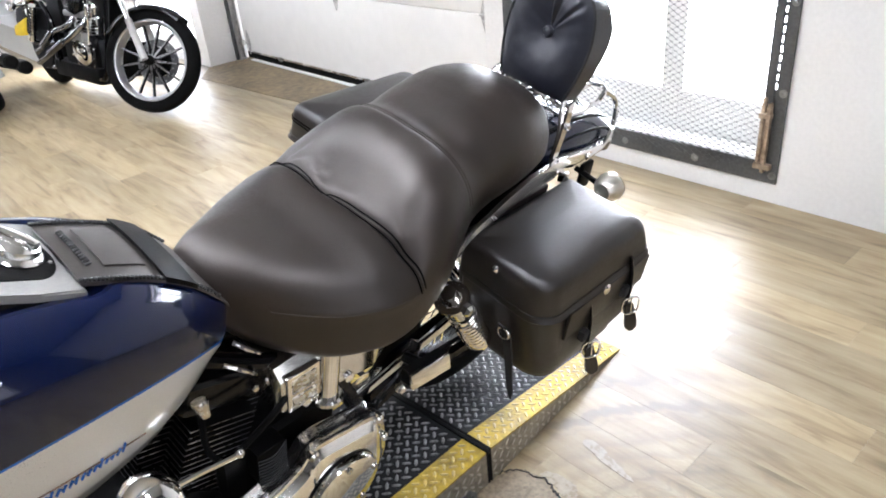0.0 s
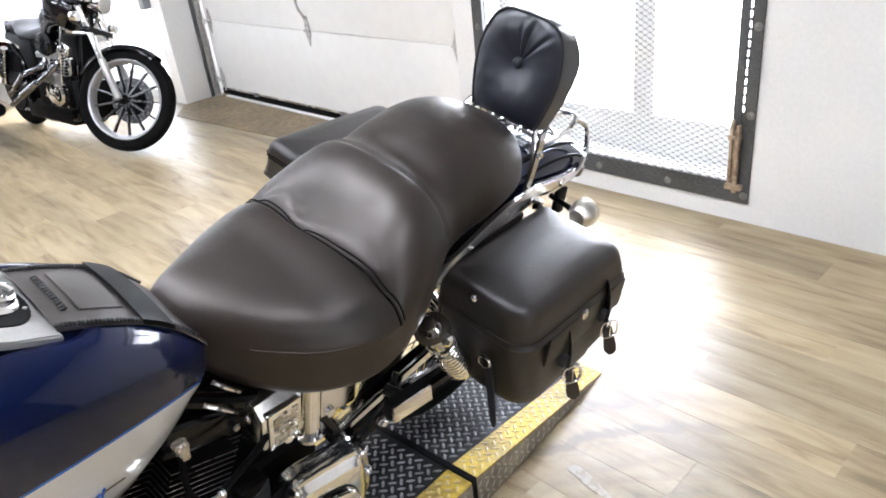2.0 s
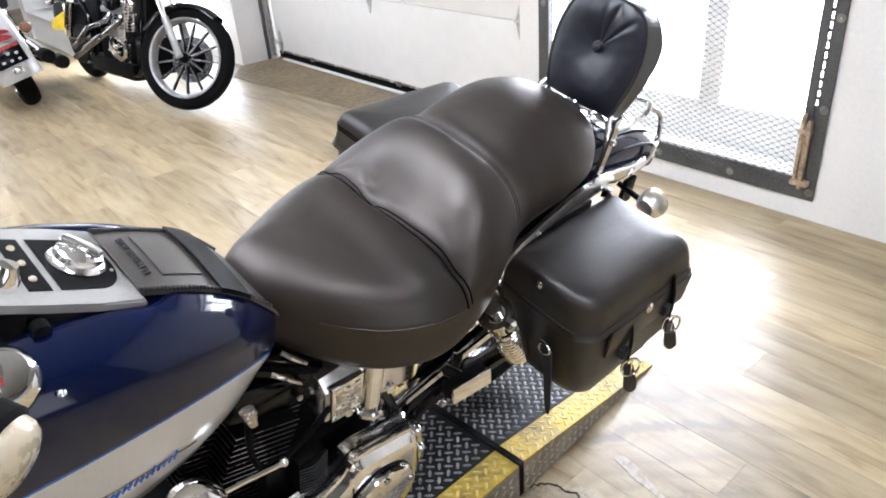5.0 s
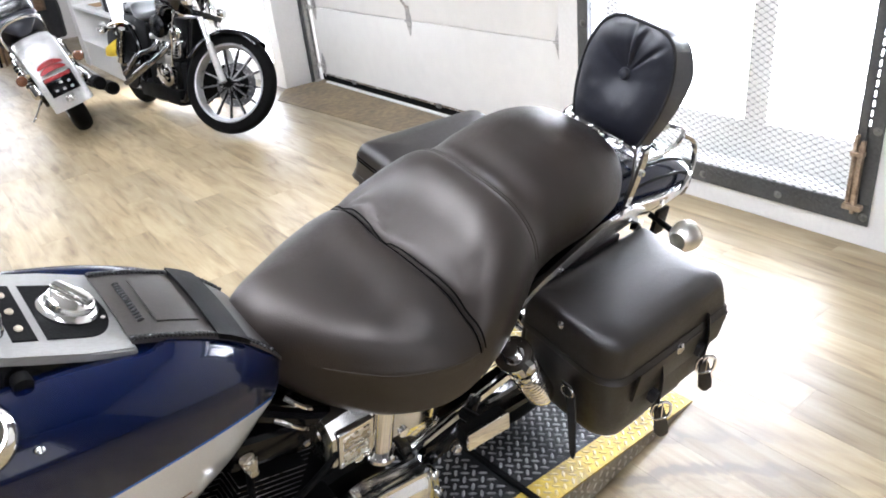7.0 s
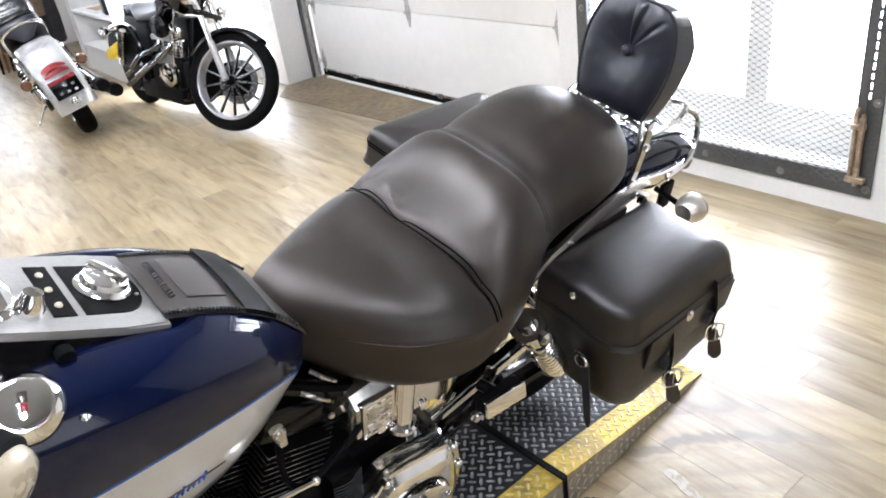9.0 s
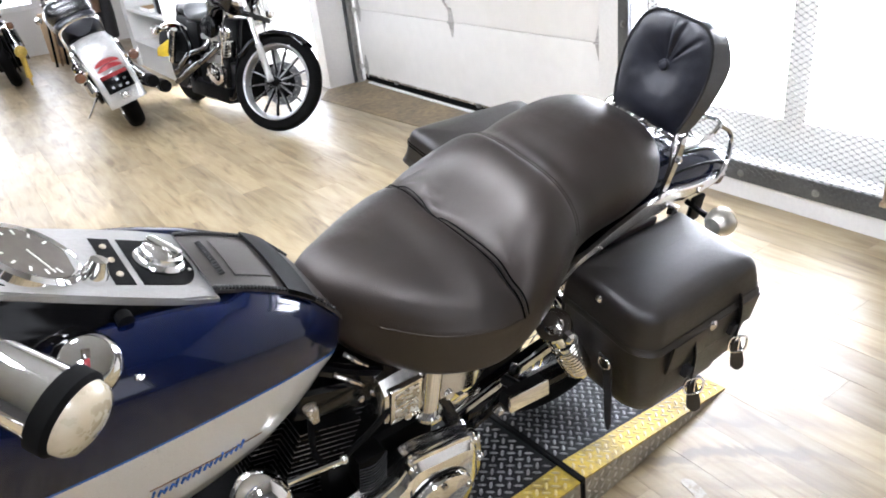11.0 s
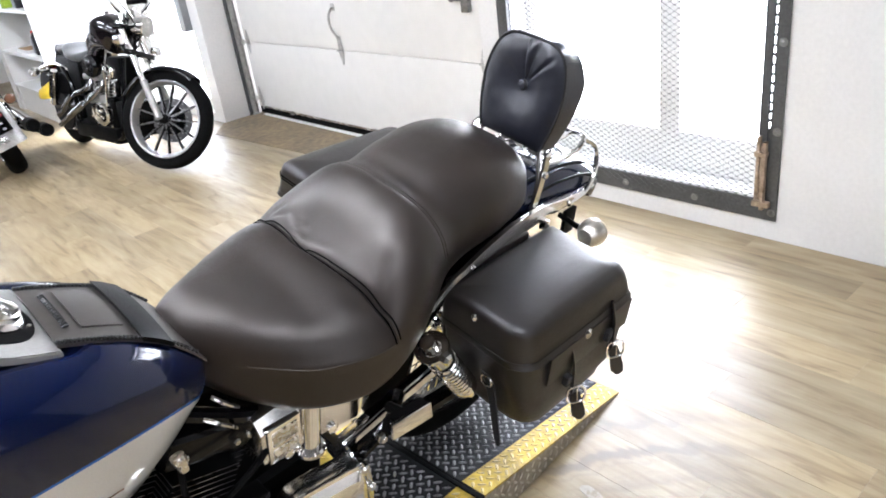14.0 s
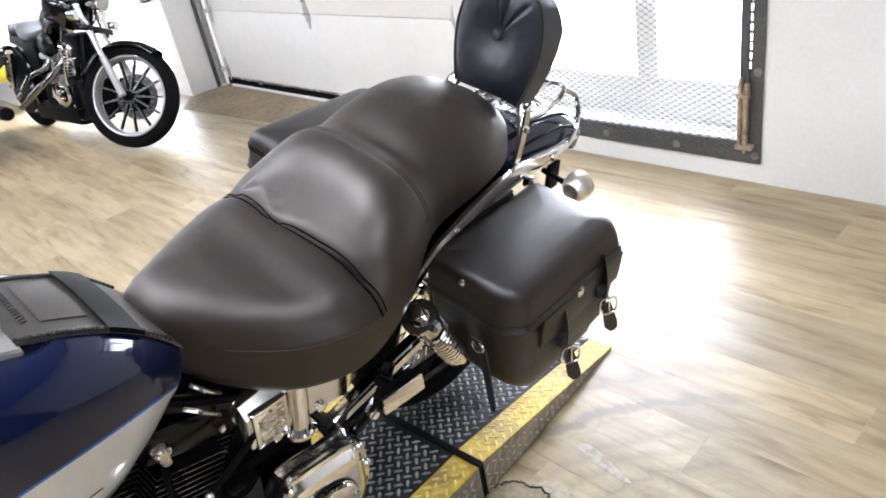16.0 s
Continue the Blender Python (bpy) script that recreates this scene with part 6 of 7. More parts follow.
        part("mirror", shift(turned([(0.0004, -0.012), (0.045, -0.009), (0.052, 0.0), (0.048, 0.005), (0.0004, 0.006)], 24, axis_to(i + Vector((-0.03, s * 0.12, 0.15)), (1, 0, 0.15)) @ Matrix.Diagonal((0.75, 1.3, 1, 1))), steer), CHROME, hb, "chrome oval mirror")
        part("turn_signal", shift(turned([(0.004, -0.05), (0.025, -0.04), (0.032, 0.0), (0.028, 0.012), (0.0004, 0.018)], 18, axis_to((0.24, s * 0.20, 0.80), (-1, 0, 0))), steer), CHROME, b)
    if not silver:
        part("speedometer", shift(turned([(0.02, -0.05), (0.05, -0.03), (0.053, 0.0), (0.048, 0.008), (0.0004, 0.01)], 24, axis_to((0.31, 0, 1.0), (0.7, 0, 0.7))), steer), CHROME, b)
        for k, s in ((0, -1), (1, 1), (2, -1)):
            part("cable", shift(tube([(0.44, s * 0.33, 1.15), (0.28, s * 0.2, 1.08 - 0.03 * k), (0.24, s * 0.05, 0.9), (0.34, s * 0.04, 0.78)], 0.005, 6), steer), DARK_RUBBER, b)
    # fenders
    fpath = [(0.0 + 0.352 * math.cos(radians(a)), 0.328 + 0.352 * math.sin(radians(a))) for a in (125, 105, 85, 65, 45, 25)] if not silver else [(0.36 * math.cos(radians(a)), 0.328 + 0.36 * math.sin(radians(a))) for a in (150, 120, 90, 60, 30, 0, -20)]
    part("front_fender", shift(arc_shell(fpath[::1], 0.065 if not silver else 0.085, 0.035), steer), paint if silver else BLACK_PAINT, b)
    # tank and seat
    tw = [(0.37, 0.06), (0.43, 0.12), (0.54, 0.155), (0.66, 0.15), (0.79, 0.115), (0.88, 0.06)] if not silver else [(0.36, 0.08), (0.45, 0.15), (0.6, 0.175), (0.75, 0.16), (0.9, 0.11), (0.98, 0.06)]
    tt = [(0.37, 0.92), (0.46, 0.99), (0.56, 1.005), (0.68, 0.98), (0.80, 0.91), (0.88, 0.83)] if not silver else [(0.36, 0.84), (0.5, 0.90), (0.65, 0.89), (0.85, 0.82), (0.98, 0.75)]
    rings = []
    for k in range(25):
        x = tw[0][0] + (tw[-1][0] - tw[0][0]) * k / 24
        w, zt = eased(x, tw), eased(x, tt)
        zb = zt - (0.25 if not silver else 0.2) if 3 < k < 21 else zt - 0.17
        ring = []
        for i in range(24):
            a = 2 * math.pi * i / 24
            c, s = math.cos(a), math.sin(a)
            ring.append((x, w * math.copysign(abs(c) ** 0.75, c), (zt + zb) / 2 + (zt - zb) / 2 * math.copysign(abs(s) ** 0.75, s)))
        rings.append(ring)
    part("fuel_tank", loft(rings), paint, b, "silver fuel tank" if silver else "gloss black-cherry fuel tank", 50)
    part("fuel_cap", turned([(0.035, 0), (0.035, 0.012), (0.025, 0.02), (0.0004, 0.021)], 20, axis_to((0.58 if not silver else 0.62, 0, eased(0.58 if not silver else 0.62, tt) - 0.004), (0, 0, 1))), CHROME, b)
    seat_t = [(0.82, 0.80), (0.90, 0.765), (1.02, 0.745), (1.14, 0.765), (1.20, 0.80), (1.26, 0.80), (1.40, 0.79), (1.48, 0.76)] if not silver else [(0.86, 0.76), (0.96, 0.70), (1.06, 0.72), (1.15, 0.80), (1.20, 0.84), (1.30, 0.86), (1.40, 0.86), (1.45, 0.80)]
    seat_w = [(0.82, 0.06), (0.92, 0.11), (1.04, 0.15), (1.16, 0.14), (1.26, 0.10), (1.40, 0.09), (1.48, 0.04)] if not silver else [(0.86, 0.06), (0.95, 0.15), (1.06, 0.185), (1.16, 0.16), (1.30, 0.16), (1.40, 0.14), (1.45, 0.06)]
    rings = []
    for k in range(41):
        x = seat_t[0][0] + (seat_t[-1][0] - seat_t[0][0]) * k / 40
        w, zt = eased(x, seat_w), eased(x, seat_t)
        ring = []
        for i in range(24):
            a = 2 * math.pi * i / 24
            c, s = math.cos(a), math.sin(a)
            ring.append((x, w * math.copysign(abs(c) ** 0.8, c), zt - 0.04 + 0.04 * math.copysign(abs(s) ** 0.8, s)))
        rings.append(ring)
    part("seat", loft(rings), GREY_SEAT if not silver else BLACK_VINYL, b, "smooth grey-black seat", 50)
    # engine
    for cx, tilt in ((0.66, -22), (0.80, 22)):
        em = pose(cx, 0, 0.40, 0, tilt, 0)
        cyl = part("cylinder", shift(turned([(0.055, 0), (0.055, 0.24)], 20), em), BLACK_METAL, b)
        for k in range(10):
            part("fin", shift(box(-0.09, 0.09, -0.095, 0.095, 0.015 + 0.02 * k, 0.02 + 0.02 * k, 0.002), em), BLACK_METAL if not silver else ALU, cyl)
        part("rocker_box", shift(box(-0.075, 0.075, -0.10, 0.10, 0.22, 0.29, 0.02, 3), em), CHROME, cyl)
        part("pushrod_tube", shift(bar((-0.02, 0.11, 0.0), (-0.02, 0.09, 0.22), 0.011, 8), em), CHROME, cyl)
    part("crankcase", box(0.52, 1.02, -0.13, 0.13, 0.20, 0.44, 0.05, 3), ALU if silver else BLACK_METAL, b)
    part("timing_cover", turned([(0.09, 0), (0.09, 0.03), (0.07, 0.045), (0.0004, 0.048)], 28, axis_to((0.66, 0.13, 0.34), (0, 1, 0)) @ Matrix.Diagonal((1.5, 1, 1, 1))), CHROME, b)
    part("primary_cover", shift(box(0.50, 1.12, -0.19, -0.12, 0.22, 0.42, 0.04, 3), Matrix.Identity(4)), CHROME, b)
    part("air_cleaner", turned([(0.085, 0), (0.09, 0.03), (0.075, 0.05), (0.0004, 0.055)], 28, axis_to((0.70, 0.12, 0.66), (0, 1, 0)) @ Matrix.Diagonal((1.25, 0.9, 1, 1))), BLACK_PAINT if not silver else CHROME, b, "rounded air cleaner cover")
    for k in range(2):
        z = 0.30 - 0.07 * k
        if silver:
            pts = [(0.60, 0.10, 0.5), (0.62, 0.19, 0.36), (0.9, 0.21, z), (1.4, 0.22, z - 0.02), (base + 0.30, 0.21 + 0.06 * k, z + 0.02)]
        else:
            pts = [(0.58 + 0.20 * k, 0.10, 0.58), (0.60 + 0.20 * k, 0.17, 0.50), (0.80 + 0.16 * k, 0.20, 0.40 + 0.05 * k), (1.08 + 0.08 * k, 0.205, 0.29 + 0.05 * k), (1.32, 0.205, 0.20 + 0.075 * k)]
        pipe = part("exhaust_pipe", tube(pts, 0.019 if not silver else 0.03, 16), CHROME if silver else DARK_CHROME, b, "chrome exhaust pipe")
        if silver:
            part("muffler", tube([(1.05, 0.215, z), (1.4, 0.225, z), (base + 0.30, 0.22 + 0.05 * k, z + 0.015)], 0.043, 14), CHROME, pipe)
            part("tip", turned([(0.046, -0.06), (0.046, 0.07), (0.040, 0.073), (0.036, 0.066), (0.0004, 0.064)], 20, axis_to((base + 0.27, 0.215 + 0.06 * k, z + 0.018), (1, 0.05, 0.03))), BLACK_METAL, pipe, "black exhaust tip")
        else:
            part("heat_shield", tube([Vector(q) + Vector((0, 0.012, 0.004)) for q in pts[2:4]], 0.0215, 16, rounded=False), DARK_CHROME, pipe)
    # frame
    for s in (-1, 1):
        part("frame_tube", tube([(0.40, s * 0.04, 0.72), (0.42, s * 0.12, 0.25), (0.55, s * 0.13, 0.16), (1.05, s * 0.13, 0.16), (1.15, s * 0.13, 0.5), (1.3, s * 0.12, 0.62)], 0.017, 8), BLACK_PAINT, b)
        part("swingarm", tube([(1.08, s * 0.12, 0.36), (base, s * 0.13, rr)], 0.022, 8, rounded=False), BLACK_PAINT, b)
        sh = part("shock_absorber", tube([(base - 0.16, s * 0.16, 0.60), (base - 0.02, s * 0.16, 0.34)], 0.026, 12, rounded=False), CHROME, b)
        part("spring", tube([Vector((base - 0.14, s * 0.16, 0.57)).lerp(Vector((base - 0.05, s * 0.16, 0.40)), k / 80) + Vector((0.02 * math.cos(k * 0.6), 0.032 * math.sin(k * 0.6), 0.02 * math.cos(k * 0.6))) for k in range(81)], 0.005, 6, rounded=False), BLACK_METAL, sh)
    part("belly", box(0.42, 0.62, -0.07, 0.07, 0.42, 0.72, 0.02), BLACK_METAL, b)
    part("oil_cooler", box(0.38, 0.56, -0.10, 0.10, 0.17, 0.42, 0.02), BLACK_METAL, b)
    part("skid_tray", box(0.50, 1.2, -0.11, 0.15, 0.12, 0.24, 0.03), BLACK_METAL, b)
    part("battery_cover", box(0.98, 1.22, -0.11, 0.12, 0.42, 0.68, 0.04, 3), BLACK_METAL, b)
    if not silver:
        part("oil_tank", box(0.82, 0.99, -0.09, 0.10, 0.46, 0.74, 0.04, 3), BLACK_METAL, b)
        part("belt_guard", box(1.2, 1.55, 0.10, 0.13, 0.42, 0.58, 0.02), BLACK_METAL, b)
        part("rear_hugger", box(1.22, 1.40, -0.09, 0.10, 0.46, 0.64, 0.03), BLACK_METAL, b)
        part("rear_pulley", turned([(0.03, 0.0), (0.19, 0.0), (0.20, 0.008), (0.19, 0.016), (0.03, 0.016)], 32, axis_to((base, 0.075, rr), (0, 1, 0))), BLACK_METAL, b)
        part("seat_pan", box(0.86, 1.46, -0.10, 0.10, 0.62, 0.70, 0.02), BLACK_METAL, b)
        for k in range(6):
            part("cover_bolt", bolt_head((0.56 + 0.06 * k, 0.133, 0.25 + 0.05 * (k % 2)), (0, 1, 0), 0.012, 0.01), CHROME, b)
        for k in range(9):
            part("cylinder_fin", box(0.555, 0.745, 0.085, 0.118, 0.45 + 0.021 * k, 0.4535 + 0.021 * k, 0.001), ALU, b)
        for k in range(3):
            part("pushrod_cover", bar((0.60 + 0.07 * k, 0.125, 0.38), (0.57 + 0.10 * k, 0.118, 0.64), 0.010, 10), CHROME, b)
        part("clutch_cable", tube([(0.50, 0.10, 0.80), (0.49, 0.15, 0.60), (0.55, 0.15, 0.40)], 0.006, 8), CHROME, b)
        part("front_engine_mount", box(0.44, 0.50, 0.05, 0.12, 0.46, 0.58, 0.012), CHROME, b)
        part("rocker_cover", box(0.62, 0.90, 0.09, 0.14, 0.56, 0.60, 0.012), ALU, b, "bright rocker cover edge")
        part("tappet_block", box(0.60, 0.80, 0.12, 0.17, 0.40, 0.47, 0.015), ALU, b)
    part("side_stand", tube([(0.95, -0.13, 0.2), (0.97, -0.24, 0.10), (0.98, -0.33, 0.03), (0.90, -0.40, -0.06)], 0.010, 8), CHROME, b, "bright side stand")
    # rear fender
    if silver:
        rp = [(1.28, 0.62), (1.42, 0.70), (1.58, 0.725), (1.76, 0.69), (1.90, 0.58), (1.97, 0.45), (2.0, 0.36), (2.01, 0.28)]
        half = 0.135
    else:
        rp = [(1.28, 0.60), (1.40, 0.655), (1.53, 0.665), (1.66, 0.635), (1.78, 0.55)]
        half = 0.085
    rf = part("rear_fender", arc_shell(rp, half, 0.035), paint if silver else BLACK_PAINT, b, "broad silver rear fender" if silver else "black rear fender", 50)
    for s in (-1, 1):
        part("fender_strut", tube([(1.2, s * (half + 0.02), 0.60), (1.45, s * (half + 0.015), 0.64), (1.75, s * (half + 0.01), 0.60), (1.86, s * (half + 0.012), 0.55)], 0.013, 8), CHROME, b)
        rs = part("turn_signal", turned([(0.005, -0.05), (0.028, -0.04), (0.038, 0.0), (0.038, 0.006)], 20, axis_to((1.84 if silver else 1.66, s * 0.20, 0.53 if silver else 0.58), (1, 0, 0))), CHROME, b, "chrome turn signal with amber lens")
        part("lens", turned([(0.037, 0.005), (0.03, 0.018), (0.0004, 0.024)], 20, axis_to((1.84 if silver else 1.66, s * 0.20, 0.53 if silver else 0.58), (1, 0, 0))), AMBER_LENS, rs)
        part("signal_bar", bar((1.82 if silver else 1.64, s * 0.08, 0.55 if silver else 0.58), (1.82 if silver else 1.64, s * 0.19, 0.53 if silver else 0.58), 0.010), CHROME, b)
    if silver:
        for k in range(2):
            rings = []
            for i in range(13):
                y = -0.085 + 0.17 * i / 12
                zc = 0.585 - 0.045 * k - 0.018 * (y / 0.085) ** 2 + 0.012 * k
                hgt = 0.017 * math.sqrt(max(0.02, 1 - (y / 0.088) ** 2))
                xc = 1.935 + 0.024 * k - 0.35 * abs(y) ** 1.8
                rings.append([(xc - 0.012, y, zc + hgt), (xc + 0.012, y, zc + hgt * 0.9), (xc + 0.022, y, zc - hgt * 0.9), (xc - 0.005, y, zc - hgt)])
            part("tail_lamp", loft(rings), RED_LENS, b, "curved red tail lamp")
        pm = pose(2.005, 0, 0.445, 0, -14, 0)
        plate = part("plate_holder", shift(box(-0.006, 0.006, -0.095, 0.095, -0.065, 0.065, 0.004), pm), BLACK_PAINT, b, "black plate holder with pale bars")
        part("red_band", shift(box(0.0065, 0.009, -0.09, 0.09, 0.038, 0.062, 0.001), pm), RED_LENS, plate)
        for y, z in ((-0.05, -0.03), (0.0, -0.035), (0.05, -0.04), (0.0, 0.01), (0.05, 0.0)):
            part("plate_bar", shift(box(0.0065, 0.009, y - 0.010, y + 0.010, z - 0.008, z + 0.008, 0.001), pm), GREY_PLASTIC, plate)
        part("lower_badge", shift(box(0.002, 0.008, -0.03, 0.03, -0.125, -0.085, 0.004), pm), DULL_CHROME, b)
        # big chrome nacelle and windscreen mount ahead, side bags' rails
        rings = []
        for k in range(25):
            y = -0.17 + 0.34 * k / 24
            f = math.sqrt(max(0.03, 1 - (abs(y) / 0.172) ** 5))
            rings.append([(1.235 + 0.108 * f * math.cos(2 * math.pi * i / 24), y, 0.890 + 0.098 * f * math.sin(2 * math.pi * i / 24)) for i in range(24)])
        part("passenger_pad", loft(rings), GREY_GLOSS, b, "rolled glossy grey-black passenger pad", 60)
        part("backrest_rail", tube([(1.32, -0.15, 0.66), (1.43, -0.14, 0.80), (1.47, 0, 0.84), (1.43, 0.14, 0.80), (1.32, 0.15, 0.66)], 0.011, 8), CHROME, b)
    else:
        lamp = part("tail_lamp", box(1.72, 1.80, -0.05, 0.05, 0.56, 0.63, 0.015), RED_LENS, b)
        part("tail_box", box(1.44, 1.54, -0.06, 0.06, 0.68, 0.78, 0.01), BLACK_PAINT, b)
    return b


far_bike(pose(2.195, 4.86, 0, 0, 0, 95.5) @ pose(0, 0, 0, 7, 0, 0), "black sportster-style motorcycle with thin-spoked cast wheels on its stand", False)
far_bike(pose(1.585, 7.588, 0, 0, 0, -93.5) @ pose(0, 0, 0, 13.8, 0, 0), "silver cruiser motorcycle seen from behind, on its stand", True)
far_bike(pose(1.06, 10.4, 0, 0, 0, -93.5) @ pose(0, 0, 0, 9, 0, 0), "black and chrome motorcycle parked further back", False)

# shelving beside the glass door
shelf = thing("shelving_unit", pose(2.14, 7.08, 0), "white open shelving unit with shop supplies", "shelving")
part("side_panel", box(0.0, 0.62, 0.0, 0.03, 0.0, 1.75, 0.003), WHITE_TRIM, shelf)
part("side_panel", box(0.0, 0.62, 1.45, 1.62, 0.0, 1.75, 0.003), WHITE_TRIM, shelf)
part("back_panel", box(0.60, 0.62, 0.03, 1.45, 0.0, 1.75), WHITE_TRIM, shelf)
part("plinth", box(0.02, 0.60, 0.03, 1.45, 0.0, 0.24), WHITE_TRIM, shelf)
for z in (0.245, 0.58, 0.98, 1.36, 1.72):
    part("shelf", box(0.0, 0.60, 0.03, 1.45, z, z + 0.025, 0.002), WHITE_TRIM, shelf)


def helmet_bag(p):
    t = thing("folded_cloth", Matrix.Translation(p), "yellow and black folded cloth on the shelf", "cloth")
    bm = bmesh.new()
    bmesh.ops.create_icosphere(bm, subdivisions=3, radius=1)
    for v in bm.verts:
        v.co = Vector((v.co.x * 0.14, v.co.y * 0.17, max(0, v.co.z) * 0.12)) * (1 + 0.18 * noise.noise(v.co * 2.3))
        v.co.z = max(0.0, v.co.z)
    part("yellow_fold", bm, YELLOW_CLOTH, t, "bright yellow cloth", 60)
    bm = bmesh.new()
    bmesh.ops.create_icosphere(bm, subdivisions=3, radius=1)
    for v in bm.verts:
        v.co = Vector((v.co.x * 0.11 + 0.03, v.co.y * 0.12 + 0.10, max(0, v.co.z) * 0.31)) * (1 + 0.14 * noise.noise(v.co * 2.0))
        v.co.z = max(0.0, v.co.z)
    part("black_fold", bm, BLACK_CLOTH, t, "black cloth", 60)


helmet_bag((2.19, 7.24, 0.271))


def bottle(p, r, h, mat, label):
    t = thing("bottle", Matrix.Translation(p), label, "bottle", "bottles on the shelf")
    part("body", turned([(r * 0.9, 0), (r, 0.006), (r, h * 0.62), (r * 0.8, h * 0.72), (r * 0.35, h * 0.8), (r * 0.32, h * 0.86)], 18), mat, t)
    part("cap", turned([(r * 0.4, h * 0.86), (r * 0.4, h), (0.0004, h)], 14), RED_PLASTIC, t, "red cap")


bottle((2.25, 8.02, 1.006), 0.085, 0.32, GREEN_LIQUID, "green plastic fluid jug with red cap")
bottle((2.25, 7.78, 1.006), 0.04, 0.22, GREY_PLASTIC, "grey spray bottle on the shelf")
bottle((2.25, 7.66, 1.006), 0.045, 0.26, BLACK_CLOTH, "black spray can on the shelf")
bottle((2.25, 7.45, 0.606), 0.06, 0.26, BLACK_CLOTH, "black fluid bottle on the shelf")
bottle((2.25, 7.60, 0.606), 0.04, 0.20, GREY_PLASTIC, "grey bottle on the shelf")
t = thing("paper_stack", pose(2.18, 7.88, 0.606), "stack of pale papers on the shelf", "paper")
part("sheets", box(0, 0.22, -0.2, 0.2, 0.0, 0.03, 0.002), WHITE_TRIM, t)
part("cover_sheet", box(0.0, 0.2, -0.18, 0.15, 0.031, 0.035, 0.001), BOX_CARD, t)

# far clutter under the far window
t = thing("cardboard_box", pose(1.75, 9.9, 0, 0, 0, 12), "brown cardboard box on the floor", "box")
part("carton", box(-0.25, 0.25, -0.2, 0.2, 0, 0.55, 0.004), BOX_CARD, t)
part("flap", shift(box(-0.25, 0.25, -0.1, 0.1, 0, 0.006, 0.001), pose(0, -0.26, 0.56, 35, 0, 0)), BOX_CARD, t)
t = thing("jacket_stand", pose(2.05, 9.3, 0), "black jackets hanging on a stand", "clothes stand")
part("pole", bar((0, 0, 0), (0, 0, 1.25), 0.018), DARK_STEEL, t)
part("foot", box(-0.2, 0.2, -0.2, 0.2, 0, 0.02, 0.004), DARK_STEEL, t)
bm = loft([[(0.12 * f * math.cos(a) * (1 + 0.15 * math.sin(3 * a)), 0.2 * f * math.sin(a), z) for a in [2 * math.pi * k / 20 for k in range(20)]] for z, f in ((0.25, 0.9), (0.5, 1.0), (0.9, 0.9), (1.1, 0.8), (1.18, 0.25))])
part("jacket", bm, BLACK_CLOTH, t, "black jacket")
bm = loft([[(-0.1 + 0.07 * f * math.cos(a), -0.16 + 0.06 * f * math.sin(a), z) for a in [2 * math.pi * k / 16 for k in range(16)]] for z, f in ((0.55, 0.8), (0.7, 1.0), (0.95, 0.9), (1.05, 0.4))])
part("scarf", bm, RUST, t, "brown scarf")
t = thing("hand_tool_rack", pose(1.45, 9.55, 0), "dark long-handled tools leaning together", "tools")
for k in range(3):
    part("handle", bar((0.06 * k, 0.02 * k, 0.0), (0.10 + 0.05 * k, 0.1, 0.95 + 0.08 * k), 0.014), BLACK_METAL if k != 1 else RUST, t)
# amber ball on a stem and foot, before the furthest motorcycle
t = thing("amber_ball_on_stand", pose(1.08, 8.75, 0.14), "amber plastic ball on a short stand", "tag")
part("bulb", ball((0, 0, 0.20), 0.06, None, 16, (1, 1, 1.05)), AMBER_BALL, t)
part("stem", turned([(0.03, -0.06), (0.026, 0.05), (0.03, 0.16)], 14), AMBER_BALL, t)
part("foot", turned([(0.05, -0.28), (0.05, -0.26), (0.012, -0.25), (0.012, -0.06)], 16), AMBER_BALL, t)

# ---- lift platform and its ramp ----
RAMP = pose(1.345, 1.033, 0, 0, 0, 3.0)
PW, PH, RL = 0.50, 0.11, 0.650
platform = thing("lift_platform", RAMP, "low black diamond-plate lift platform with yellow edges", "lift platform")
ramp = thing("ramp", RAMP, "short diamond-plate loading ramp with worn yellow edges", "ramp")
ST = 0.078


